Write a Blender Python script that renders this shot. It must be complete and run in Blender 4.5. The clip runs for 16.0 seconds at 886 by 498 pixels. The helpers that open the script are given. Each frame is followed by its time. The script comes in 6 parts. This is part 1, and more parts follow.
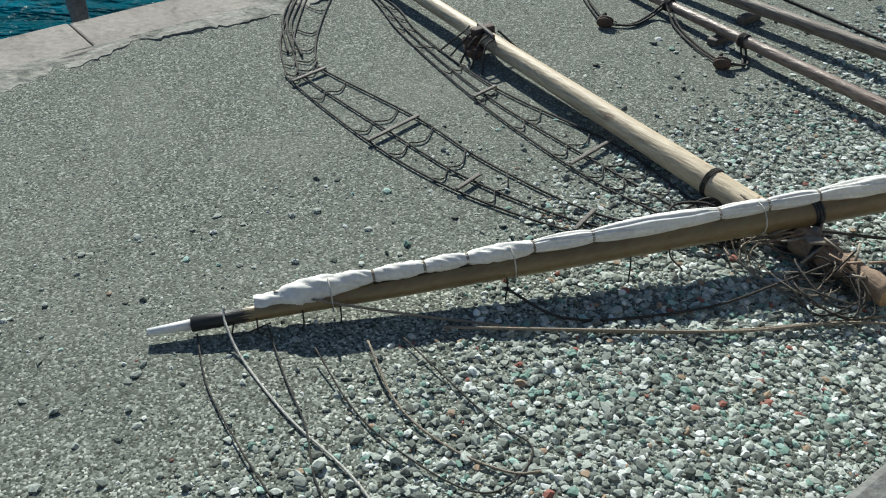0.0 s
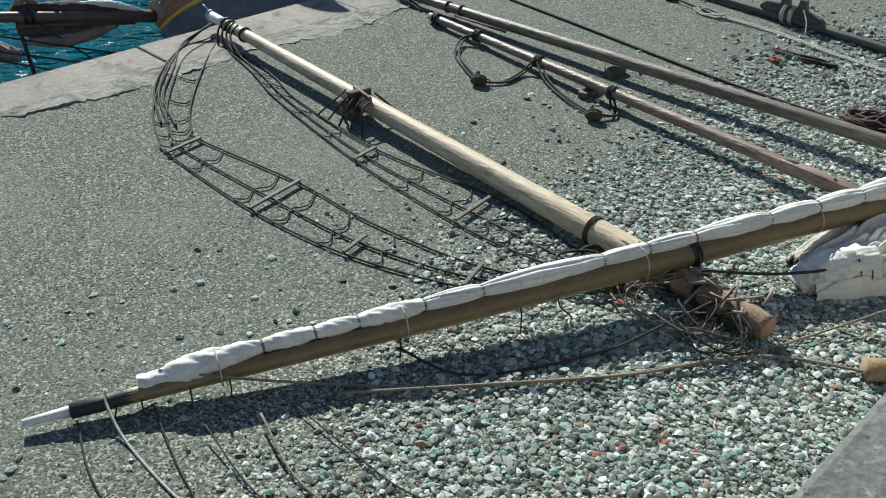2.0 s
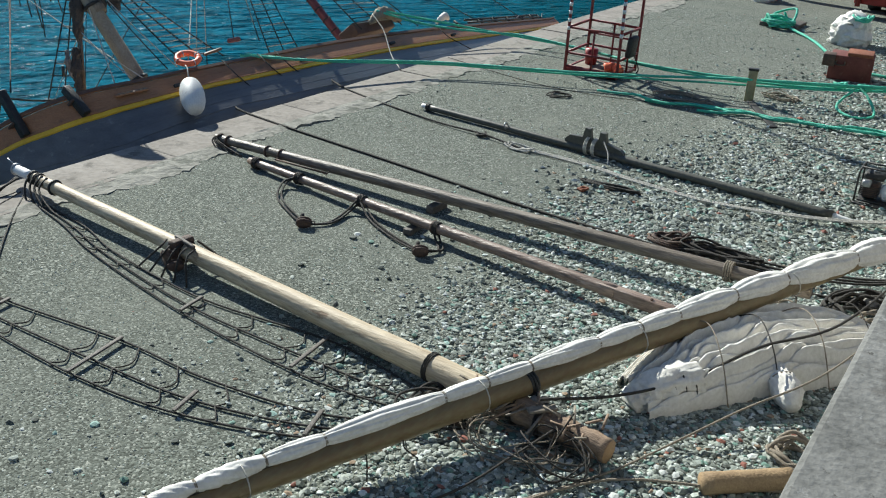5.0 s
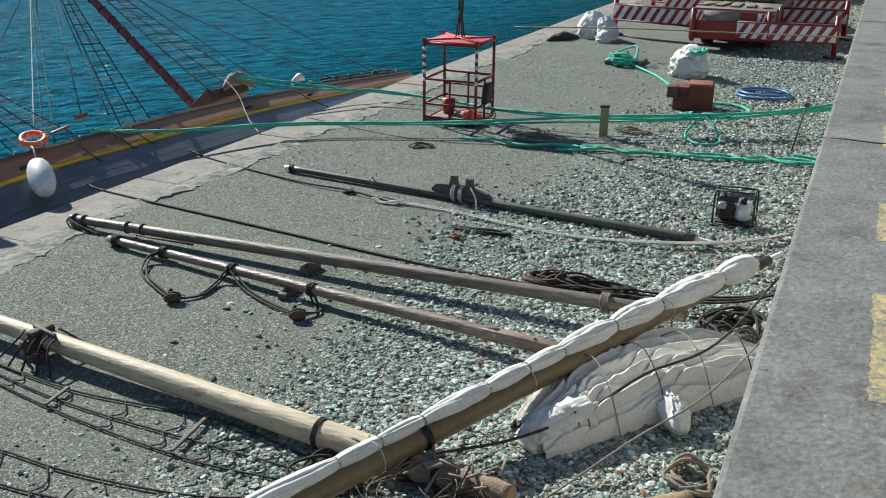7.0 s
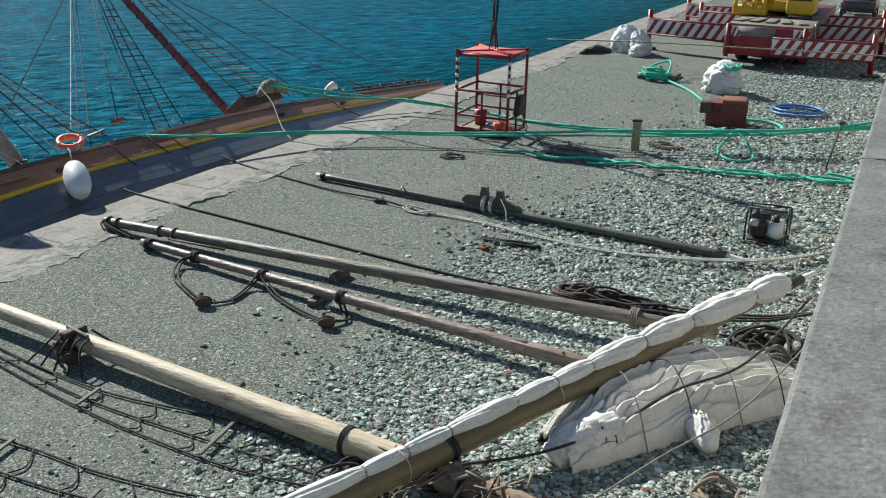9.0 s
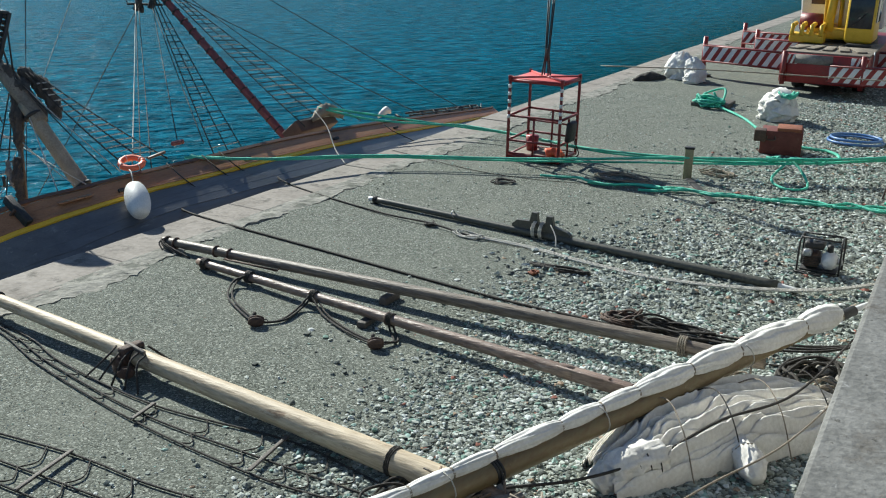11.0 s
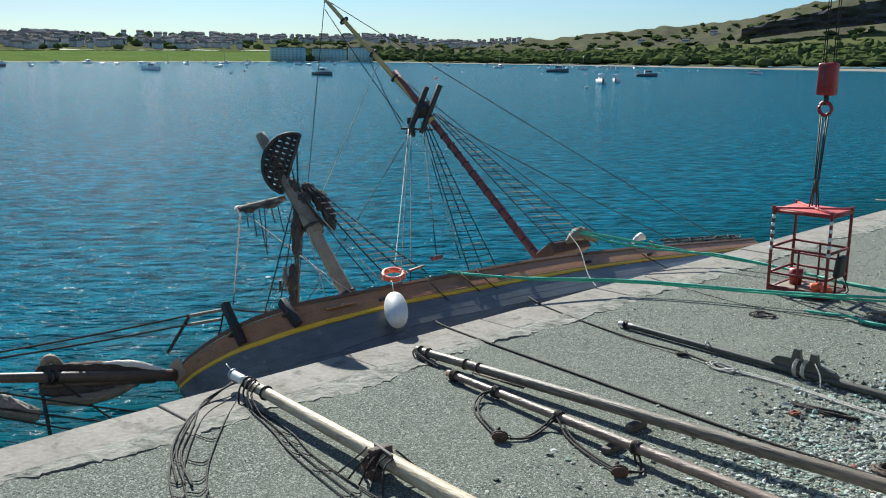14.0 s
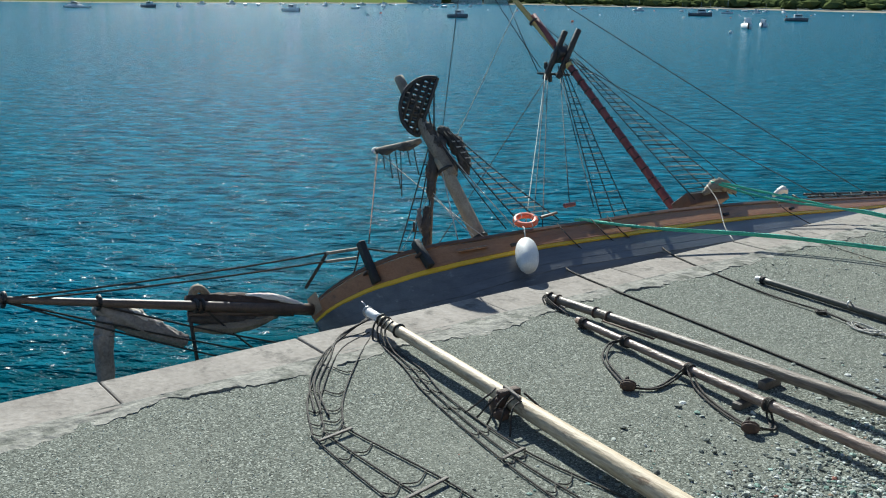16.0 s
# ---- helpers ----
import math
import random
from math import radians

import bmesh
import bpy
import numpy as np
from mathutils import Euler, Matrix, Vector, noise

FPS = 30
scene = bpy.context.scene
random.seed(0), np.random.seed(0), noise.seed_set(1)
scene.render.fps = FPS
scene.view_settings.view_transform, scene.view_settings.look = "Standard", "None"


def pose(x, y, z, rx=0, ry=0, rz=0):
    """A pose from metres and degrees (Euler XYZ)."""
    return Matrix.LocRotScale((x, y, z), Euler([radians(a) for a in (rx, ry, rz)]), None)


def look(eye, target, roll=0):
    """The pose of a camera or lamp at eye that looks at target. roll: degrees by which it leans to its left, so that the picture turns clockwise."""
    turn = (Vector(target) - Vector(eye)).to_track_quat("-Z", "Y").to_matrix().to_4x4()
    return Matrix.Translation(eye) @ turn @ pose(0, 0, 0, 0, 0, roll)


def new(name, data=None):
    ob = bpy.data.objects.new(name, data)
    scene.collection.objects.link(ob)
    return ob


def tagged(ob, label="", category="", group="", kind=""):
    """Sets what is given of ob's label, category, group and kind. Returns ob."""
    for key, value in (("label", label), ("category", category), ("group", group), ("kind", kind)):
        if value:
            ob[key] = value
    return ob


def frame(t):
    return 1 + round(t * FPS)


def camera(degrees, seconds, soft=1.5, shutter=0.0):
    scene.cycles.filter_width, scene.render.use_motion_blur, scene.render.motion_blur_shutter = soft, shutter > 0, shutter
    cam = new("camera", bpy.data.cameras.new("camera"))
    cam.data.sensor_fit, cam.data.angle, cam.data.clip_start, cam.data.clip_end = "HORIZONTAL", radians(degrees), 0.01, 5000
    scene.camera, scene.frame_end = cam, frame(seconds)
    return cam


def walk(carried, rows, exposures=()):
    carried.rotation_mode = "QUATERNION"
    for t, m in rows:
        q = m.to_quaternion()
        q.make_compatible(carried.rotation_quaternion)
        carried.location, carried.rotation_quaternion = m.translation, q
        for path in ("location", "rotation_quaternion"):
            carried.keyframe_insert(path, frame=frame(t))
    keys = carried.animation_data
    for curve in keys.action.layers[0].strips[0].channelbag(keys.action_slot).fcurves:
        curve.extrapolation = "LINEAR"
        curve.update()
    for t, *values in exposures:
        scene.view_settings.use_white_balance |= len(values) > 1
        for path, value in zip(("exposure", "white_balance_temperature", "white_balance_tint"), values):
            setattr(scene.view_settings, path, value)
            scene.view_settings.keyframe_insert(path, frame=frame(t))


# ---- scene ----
cam = camera(50.0, 16.0, soft=1.1)
PATH = [
    (0, (0.002, 0.000, 5.499), (-6.310, 5.008, -0.424), 0.83),
    (0.5, (0.010, 0.020, 5.458), (-6.182, 5.246, -0.403), 1.02),
    (1, (-0.015, 0.024, 5.444), (-5.997, 5.569, -0.340), 1.34),
    (1.5, (-0.018, 0.024, 5.457), (-5.926, 5.850, -0.124), 1.59),
    (2, (-0.048, 0.030, 5.443), (-5.854, 6.153, 0.076), 1.70),
    (2.5, (-0.125, -0.028, 5.452), (-6.041, 6.333, 0.499), 0.91),
    (3, (-0.166, 0.048, 5.459), (-6.424, 6.300, 0.796), -0.95),
    (3.5, (-0.189, 0.038, 5.478), (-6.436, 6.410, 0.965), -2.15),
    (4, (-0.152, 0.079, 5.463), (-5.824, 7.035, 1.053), -0.89),
    (4.5, (-0.171, 0.038, 5.510), (-5.326, 7.476, 1.255), 2.19),
    (7, (-0.288, 0.166, 5.437), (-4.082, 8.727, 1.927), 0.63),
    (7.5, (-0.328, 0.174, 5.427), (-3.893, 8.891, 2.066), 1.40),
    (8, (-0.339, 0.156, 5.403), (-3.980, 8.862, 2.094), 1.66),
    (8.5, (-0.329, 0.152, 5.424), (-4.219, 8.706, 2.004), 1.54),
    (11, (-0.235, 0.024, 5.507), (-4.819, 8.319, 2.317), 1.26),
    (11.5, (-0.153, 0.009, 5.500), (-5.188, 8.112, 2.500), 1.89),
    (12, (-0.143, -0.020, 5.501), (-5.802, 7.721, 2.664), 2.56),
    (12.5, (-0.235, 0.007, 5.455), (-6.283, 7.508, 2.781), 1.21),
    (13, (-0.305, -0.001, 5.424), (-6.710, 7.355, 3.220), 1.22),
    (13.5, (-0.283, -0.032, 5.436), (-6.919, 7.160, 3.378), 0.90),
    (14, (-0.267, -0.065, 5.445), (-7.118, 6.948, 3.473), 0.90),
    (14.5, (-0.248, -0.083, 5.460), (-7.268, 6.761, 3.490), 0.29),
    (15, (-0.258, -0.104, 5.467), (-7.483, 6.508, 3.445), 0.25),
    (15.5, (-0.261, -0.132, 5.474), (-7.729, 6.178, 3.374), 0.72),
    (16, (-0.235, -0.209, 5.472), (-7.873, 5.718, 2.914), 1.14),
]
walk(cam, [(t, look(eye, target, roll)) for t, eye, target, roll in PATH], [(0, 0.6, 5950, 5), (2.5, 0.64, 5950, 5), (5, 0.7, 5950, 5), (11.5, 0.7, 5950, 5), (13.5, 0.86, 5900, 5), (16, 0.86, 5900, 5)])

# ---- daylight ----
SUN_TO = Vector((-1.42, 0.68, 1.02)).normalized()
world = bpy.data.worlds.new("sky")
scene.world = world
world.use_nodes = True
wn = world.node_tree.nodes
sky = wn.new("ShaderNodeTexSky")
sky.sky_type = "NISHITA"
sky.sun_disc = False
sky.sun_elevation = math.asin(SUN_TO.z)
sky.sun_rotation = math.atan2(SUN_TO.x, SUN_TO.y)
sky.air_density, sky.dust_density, sky.ozone_density = 1.0, 0.2, 3.0
wl = world.node_tree.links
blue = wn.new("ShaderNodeMix")
blue.data_type, blue.blend_type = "RGBA", "MULTIPLY"
blue.inputs["Factor"].default_value = 1.0
blue.inputs[7].default_value = (0.80, 0.97, 1.16, 1)
wl.new(sky.outputs[0], blue.inputs[6])
# thin streaks of high cloud
wtc = wn.new("ShaderNodeTexCoord")
wmap = wn.new("ShaderNodeMapping")
wmap.inputs["Scale"].default_value = (1.6, 1.6, 22)
wl.new(wtc.outputs["Generated"], wmap.inputs[0])
cirrus = wn.new("ShaderNodeTexNoise")
cirrus.inputs["Scale"].default_value, cirrus.inputs["Detail"].default_value = 1.4, 7
wl.new(wmap.outputs[0], cirrus.inputs["Vector"])
veil = wn.new("ShaderNodeMapRange")
veil.inputs["From Min"].default_value, veil.inputs["From Max"].default_value = 0.48, 0.72
veil.inputs["To Max"].default_value = 0.6
wl.new(cirrus.outputs[0], veil.inputs["Value"])
cloud = wn.new("ShaderNodeMix")
cloud.data_type = "RGBA"
wl.new(veil.outputs[0], cloud.inputs["Factor"])
wl.new(blue.outputs[2], cloud.inputs[6])
cloud.inputs[7].default_value = (9.0, 10.0, 10.6, 1)
wl.new(cloud.outputs[2], wn["Background"].inputs[0])
wn["Background"].inputs[1].default_value = 0.044
sun = new("sun", bpy.data.lights.new("sun", "SUN"))
sun.data.energy, sun.data.angle, sun.data.color = 5.0, radians(0.53), (1.0, 0.93, 0.80)
sun.matrix_world = look(SUN_TO * 50, (0, 0, 0))


# ---- materials ----
def mat(name, a, b, scale=8.0, rough=0.7, bump=0.3, metal=0.0, fine=None, stretch=(1, 1, 1), c=None, spots=0.0, gloss=0.5):
    """Two tones mixed by broad noise, a finer grain over them, and relief."""
    m = bpy.data.materials.new(name)
    m.use_nodes = True
    nt = m.node_tree
    N, L = nt.nodes, nt.links
    bsdf = N["Principled BSDF"]
    tc = N.new("ShaderNodeTexCoord")
    mp = N.new("ShaderNodeMapping")
    mp.inputs["Scale"].default_value = stretch
    L.new(tc.outputs["Object"], mp.inputs[0])
    n1 = N.new("ShaderNodeTexNoise")
    n1.inputs["Scale"].default_value = scale
    n1.inputs["Detail"].default_value = 6
    n1.inputs["Roughness"].default_value = 0.65
    L.new(mp.outputs[0], n1.inputs["Vector"])
    r1 = N.new("ShaderNodeValToRGB")
    r1.color_ramp.elements[0].position, r1.color_ramp.elements[1].position = 0.32, 0.68
    r1.color_ramp.elements[0].color, r1.color_ramp.elements[1].color = (*a, 1), (*b, 1)
    L.new(n1.outputs[0], r1.inputs[0])
    n2 = N.new("ShaderNodeTexNoise")
    n2.inputs["Scale"].default_value = fine or scale * 9
    n2.inputs["Detail"].default_value = 4
    L.new(mp.outputs[0], n2.inputs["Vector"])
    r2 = N.new("ShaderNodeValToRGB")
    r2.color_ramp.elements[0].position, r2.color_ramp.elements[1].position = 0.3, 0.75
    lo = tuple(v * 0.62 for v in a) if c is None else c
    r2.color_ramp.elements[0].color, r2.color_ramp.elements[1].color = (*lo, 1), (*b, 1)
    L.new(n2.outputs[0], r2.inputs[0])
    mx = N.new("ShaderNodeMix")
    mx.data_type = "RGBA"
    mx.inputs["Factor"].default_value = 0.42
    L.new(r1.outputs[0], mx.inputs[6])
    L.new(r2.outputs[0], mx.inputs[7])
    L.new(mx.outputs[2], bsdf.inputs["Base Color"])
    bp = N.new("ShaderNodeBump")
    bp.inputs["Strength"].default_value = bump
    bp.inputs["Distance"].default_value = 0.02
    L.new(n2.outputs[0], bp.inputs["Height"])
    L.new(bp.outputs[0], bsdf.inputs["Normal"])
    bsdf.inputs["Roughness"].default_value = rough
    bsdf.inputs["Metallic"].default_value = metal
    bsdf.inputs["Specular IOR Level"].default_value = gloss
    return m


M_COPING = mat("coping_concrete", (0.15, 0.135, 0.118), (0.33, 0.305, 0.272), 1.1, 0.92, 0.7, fine=11, c=(0.17, 0.145, 0.12))
M_WALL = mat("wall_stone", (0.2, 0.19, 0.18), (0.3, 0.29, 0.27), 1.5, 0.9, 0.6)
M_SPAR = mat("pale_spar_wood", (0.40, 0.31, 0.19), (0.68, 0.58, 0.41), 3, 0.6, 0.4, stretch=(0.3, 2.5, 2.5), c=(0.17, 0.12, 0.075), fine=16)
M_YARD = mat("weathered_yard_wood", (0.075, 0.058, 0.042), (0.28, 0.23, 0.175), 5, 0.5, 0.6, stretch=(0.2, 2, 2), c=(0.04, 0.03, 0.022), fine=20)
M_YARDB = mat("red_brown_yard_wood", (0.10, 0.062, 0.045), (0.35, 0.26, 0.20), 5, 0.42, 0.6, stretch=(0.2, 2, 2), c=(0.06, 0.035, 0.026), fine=20)
M_OLIVE = mat("olive_varnished_spar", (0.12, 0.095, 0.042), (0.225, 0.185, 0.09), 1.6, 0.4, 0.15, stretch=(2, 0.3, 2), c=(0.17, 0.075, 0.03))
M_DARKBAR = mat("dark_painted_spar", (0.05, 0.05, 0.04), (0.10, 0.10, 0.08), 3, 0.5, 0.2)
M_CANVAS = mat("white_canvas", (0.64, 0.62, 0.57), (0.82, 0.80, 0.75), 5, 0.9, 0.3, c=(0.50, 0.47, 0.41), fine=24)
M_WHITE = mat("white_paint", (0.75, 0.75, 0.73), (0.84, 0.84, 0.82), 9, 0.5, 0.1)
M_BLACK = mat("black_tar", (0.012, 0.012, 0.012), (0.035, 0.033, 0.03), 12, 0.55, 0.3)
M_TARROPE = mat("tarred_rope", (0.02, 0.018, 0.015), (0.06, 0.052, 0.042), 30, 0.8, 0.6)
M_TANROPE = mat("tan_rope", (0.22, 0.18, 0.13), (0.38, 0.33, 0.26), 40, 0.85, 0.6)
M_PALEROPE = mat("pale_rope", (0.5, 0.48, 0.42), (0.66, 0.64, 0.58), 40, 0.85, 0.6)
M_GREENROPE = mat("green_rope", (0.04, 0.42, 0.27), (0.12, 0.64, 0.46), 30, 0.6, 0.6)
M_RUNG = mat("dark_wood_rung", (0.07, 0.06, 0.05), (0.16, 0.14, 0.12), 12, 0.7, 0.4)
M_RED = mat("red_paint", (0.22, 0.014, 0.015), (0.33, 0.024, 0.022), 6, 0.4, 0.1)
M_CAGERED = mat("faded_red_paint", (0.62, 0.10, 0.09), (0.75, 0.17, 0.15), 6, 0.5, 0.1)
M_CHEST = mat("rusted_red_paint", (0.10, 0.022, 0.016), (0.19, 0.05, 0.035), 5, 0.7, 0.4)
M_DARKRED = mat("dark_red_paint", (0.15, 0.016, 0.015), (0.24, 0.03, 0.027), 6, 0.5, 0.15)
M_YELLOW = mat("yellow_paint", (0.72, 0.45, 0.02), (0.85, 0.56, 0.05), 6, 0.45, 0.1)
M_HULLBROWN = mat("varnished_planking", (0.29, 0.13, 0.052), (0.43, 0.215, 0.10), 1.8, 0.5, 0.2, stretch=(2, 0.25, 5))
M_HULLBLUE = mat("dark_blue_hull", (0.065, 0.072, 0.082), (0.145, 0.155, 0.168), 1.5, 0.34, 0.25, stretch=(2, 0.3, 4), c=(0.11, 0.11, 0.11))
M_DECKWOOD = mat("deck_planks", (0.3, 0.22, 0.14), (0.42, 0.32, 0.22), 3, 0.7, 0.2)
M_ORANGE = mat("orange_plastic", (0.80, 0.13, 0.05), (0.88, 0.20, 0.09), 8, 0.45, 0.05)
M_STEEL = mat("galvanised_steel", (0.35, 0.36, 0.37), (0.5, 0.51, 0.52), 12, 0.4, 0.1, metal=0.8)
M_IRON = mat("rusty_iron", (0.05, 0.035, 0.028), (0.13, 0.075, 0.05), 14, 0.75, 0.5)
M_BLUE = mat("blue_hose_plastic", (0.05, 0.13, 0.33), (0.09, 0.21, 0.46), 8, 0.4, 0.05)
M_GRASS = mat("grass", (0.075, 0.125, 0.035), (0.15, 0.20, 0.065), 0.03, 0.95, 0.0, fine=0.3, gloss=0.0)
M_SCRUB = mat("scrub", (0.07, 0.09, 0.04), (0.15, 0.155, 0.075), 0.03, 0.95, 0.0, fine=0.2, gloss=0.0)
M_HILL = mat("heather_hill", (0.075, 0.064, 0.058), (0.135, 0.13, 0.085), 0.012, 0.95, 0.0, fine=0.09, c=(0.05, 0.075, 0.035), gloss=0.0)
M_ROCK = mat("quarry_rock", (0.075, 0.075, 0.085), (0.15, 0.145, 0.155), 0.02, 0.95, 0.0, fine=0.2, gloss=0.0)
M_SAND = mat("beach_shingle", (0.3, 0.27, 0.22), (0.42, 0.38, 0.31), 0.05, 0.95, 0.0, gloss=0.0)
M_HOUSE = mat("rendered_houses", (0.45, 0.42, 0.40), (0.82, 0.81, 0.79), 0.05, 0.9, 0.0, gloss=0.0)
M_SLATE = mat("slate_roofs", (0.2, 0.18, 0.17), (0.36, 0.33, 0.31), 0.08, 0.8, 0.0, gloss=0.0)
M_LEAF = mat("far_foliage", (0.055, 0.08, 0.028), (0.12, 0.145, 0.055), 0.1, 0.95, 0.0, gloss=0.0)
M_GLASS = mat("dark_glass", (0.02, 0.025, 0.03), (0.04, 0.045, 0.05), 3, 0.1, 0.0)
M_YELLOWWOOD = mat("yellow_varnished_wood", (0.50, 0.36, 0.12), (0.62, 0.48, 0.2), 3, 0.45, 0.2)
M_WEATHERED = mat("grey_weathered_wood", (0.13, 0.11, 0.085), (0.33, 0.285, 0.22), 4, 0.8, 0.4, c=(0.06, 0.05, 0.04))
M_GREYSAIL = mat("dirty_grey_canvas", (0.13, 0.12, 0.108), (0.34, 0.32, 0.295), 2, 0.9, 0.3)
M_DARKSAIL = mat("sodden_dark_canvas", (0.035, 0.03, 0.026), (0.13, 0.115, 0.098), 5, 0.9, 0.4)
M_BROWNSAIL = mat("brown_canvas", (0.035, 0.024, 0.019), (0.10, 0.066, 0.05), 2, 0.9, 0.3)
M_TANSAIL = mat("wet_tan_canvas", (0.16, 0.13, 0.09), (0.34, 0.29, 0.21), 3, 0.8, 0.3)
M_BUTT = mat("red_brown_butt", (0.11, 0.07, 0.048), (0.42, 0.30, 0.20), 6, 0.75, 0.5, stretch=(0.4, 2, 2))
M_RUST = mat("rust", (0.2, 0.06, 0.03), (0.32, 0.12, 0.06), 14, 0.8, 0.5)
M_LOG = mat("sawn_log", (0.2, 0.135, 0.07), (0.38, 0.27, 0.15), 5, 0.8, 0.5, c=(0.2, 0.13, 0.07))
M_POST = mat("lichened_post", (0.26, 0.23, 0.12), (0.4, 0.36, 0.22), 6, 0.85, 0.5)
M_STONE = mat("grey_stone", (0.22, 0.21, 0.19), (0.36, 0.34, 0.31), 6, 0.9, 0.4)
M_STONEPALE = mat("pale_stone", (0.6, 0.59, 0.56), (0.74, 0.73, 0.7), 6, 0.9, 0.3)
M_CARPAINT = mat("dark_car_paint", (0.03, 0.04, 0.045), (0.05, 0.06, 0.065), 2, 0.25, 0.0)
M_LIP = mat("pale_mortar", (0.13, 0.13, 0.112), (0.36, 0.35, 0.305), 2.0, 0.95, 1.0, fine=13, c=(0.16, 0.16, 0.14))
M_TEALGLASS = mat("teal_glazing", (0.2, 0.34, 0.34), (0.28, 0.42, 0.42), 0.1, 0.3, 0.0)


def patchy(name, under, over, scale, lo, hi, rough=0.9):
    """A worn coat: what lies under it shows through in ragged patches."""
    m = mat(name, under[0], under[1], 3.2, rough, 0.35, fine=38)
    N, L = m.node_tree.nodes, m.node_tree.links
    b = N["Principled BSDF"]
    old = b.inputs["Base Color"].links[0].from_socket
    tc = N.new("ShaderNodeTexCoord")
    n = N.new("ShaderNodeTexNoise")
    n.inputs["Scale"].default_value, n.inputs["Detail"].default_value, n.inputs["Roughness"].default_value = scale, 9, 0.72
    L.new(tc.outputs["Object"], n.inputs["Vector"])
    r = N.new("ShaderNodeMapRange")
    r.inputs["From Min"].default_value, r.inputs["From Max"].default_value = lo, hi
    L.new(n.outputs[0], r.inputs["Value"])
    mx = N.new("ShaderNodeMix")
    mx.data_type = "RGBA"
    mx.inputs[7].default_value = (*over, 1)
    L.new(r.outputs[0], mx.inputs["Factor"])
    L.new(old, mx.inputs[6])
    L.new(mx.outputs[2], b.inputs["Base Color"])
    return m


def wear(m, over, scale, lo, hi, stretch=(1, 1, 1)):
    """Ragged worn or stained patches over a finished material."""
    N, L = m.node_tree.nodes, m.node_tree.links
    b = N["Principled BSDF"]
    old = b.inputs["Base Color"].links[0].from_socket
    tc, mp, n = N.new("ShaderNodeTexCoord"), N.new("ShaderNodeMapping"), N.new("ShaderNodeTexNoise")
    mp.inputs["Scale"].default_value = stretch
    mp.inputs["Location"].default_value = (3.7, 1.9, 5.3)
    n.inputs["Scale"].default_value, n.inputs["Detail"].default_value, n.inputs["Roughness"].default_value = scale, 8, 0.7
    L.new(tc.outputs["Object"], mp.inputs[0])
    L.new(mp.outputs[0], n.inputs["Vector"])
    r = N.new("ShaderNodeMapRange")
    r.inputs["From Min"].default_value, r.inputs["From Max"].default_value = lo, hi
    L.new(n.outputs[0], r.inputs["Value"])
    mx = N.new("ShaderNodeMix")
    mx.data_type = "RGBA"
    mx.inputs[7].default_value = (*over, 1)
    L.new(r.outputs[0], mx.inputs["Factor"])
    L.new(old, mx.inputs[6])
    L.new(mx.outputs[2], b.inputs["Base Color"])


wear(M_SPAR, (0.25, 0.17, 0.10), 5, 0.57, 0.68, (0.5, 1.6, 1.6))
wear(M_YARD, (0.38, 0.34, 0.28), 6, 0.59, 0.72, (0.3, 2, 2))
wear(M_YARDB, (0.40, 0.33, 0.27), 6, 0.58, 0.70, (0.3, 2, 2))
wear(M_OLIVE, (0.31, 0.25, 0.15), 4, 0.58, 0.72, (1.5, 0.35, 1.5))
wear(M_HULLBLUE, (0.24, 0.25, 0.25), 2.5, 0.60, 0.72, (2, 0.3, 3))
wear(M_HULLBROWN, (0.15, 0.085, 0.05), 2.2, 0.55, 0.70, (1.5, 0.3, 2))
wear(M_COPING, (0.115, 0.105, 0.09), 1.9, 0.54, 0.64)
wear(M_LIP, (0.115, 0.12, 0.098), 2.6, 0.50, 0.60)
wear(M_RED, (0.13, 0.03, 0.026), 3, 0.56, 0.68)
wear(M_CHEST, (0.26, 0.13, 0.09), 4, 0.58, 0.68)
M_TANMAST = mat("sun_bleached_mast", (0.26, 0.21, 0.14), (0.47, 0.40, 0.29), 4, 0.7, 0.4, c=(0.12, 0.09, 0.06))
M_PAINTDASH = patchy("worn_yellow_paint", ((0.14, 0.135, 0.12), (0.25, 0.245, 0.22)), (0.50, 0.39, 0.16), 26, 0.40, 0.62)
M_DECK = patchy("deck_concrete", ((0.10, 0.10, 0.092), (0.25, 0.247, 0.23)), (0.085, 0.075, 0.062), 1.3, 0.56, 0.66)
wear(M_DECK, (0.12, 0.098, 0.07), 2.4, 0.60, 0.70)
wear(M_DECK, (0.30, 0.30, 0.29), 14, 0.61, 0.70)
wear(M_DECK, (0.055, 0.052, 0.045), 26, 0.62, 0.68)
M_FENDER = patchy("scuffed_white_vinyl", ((0.70, 0.70, 0.66), (0.80, 0.80, 0.77)), (0.42, 0.40, 0.35), 4, 0.58, 0.72, 0.5)


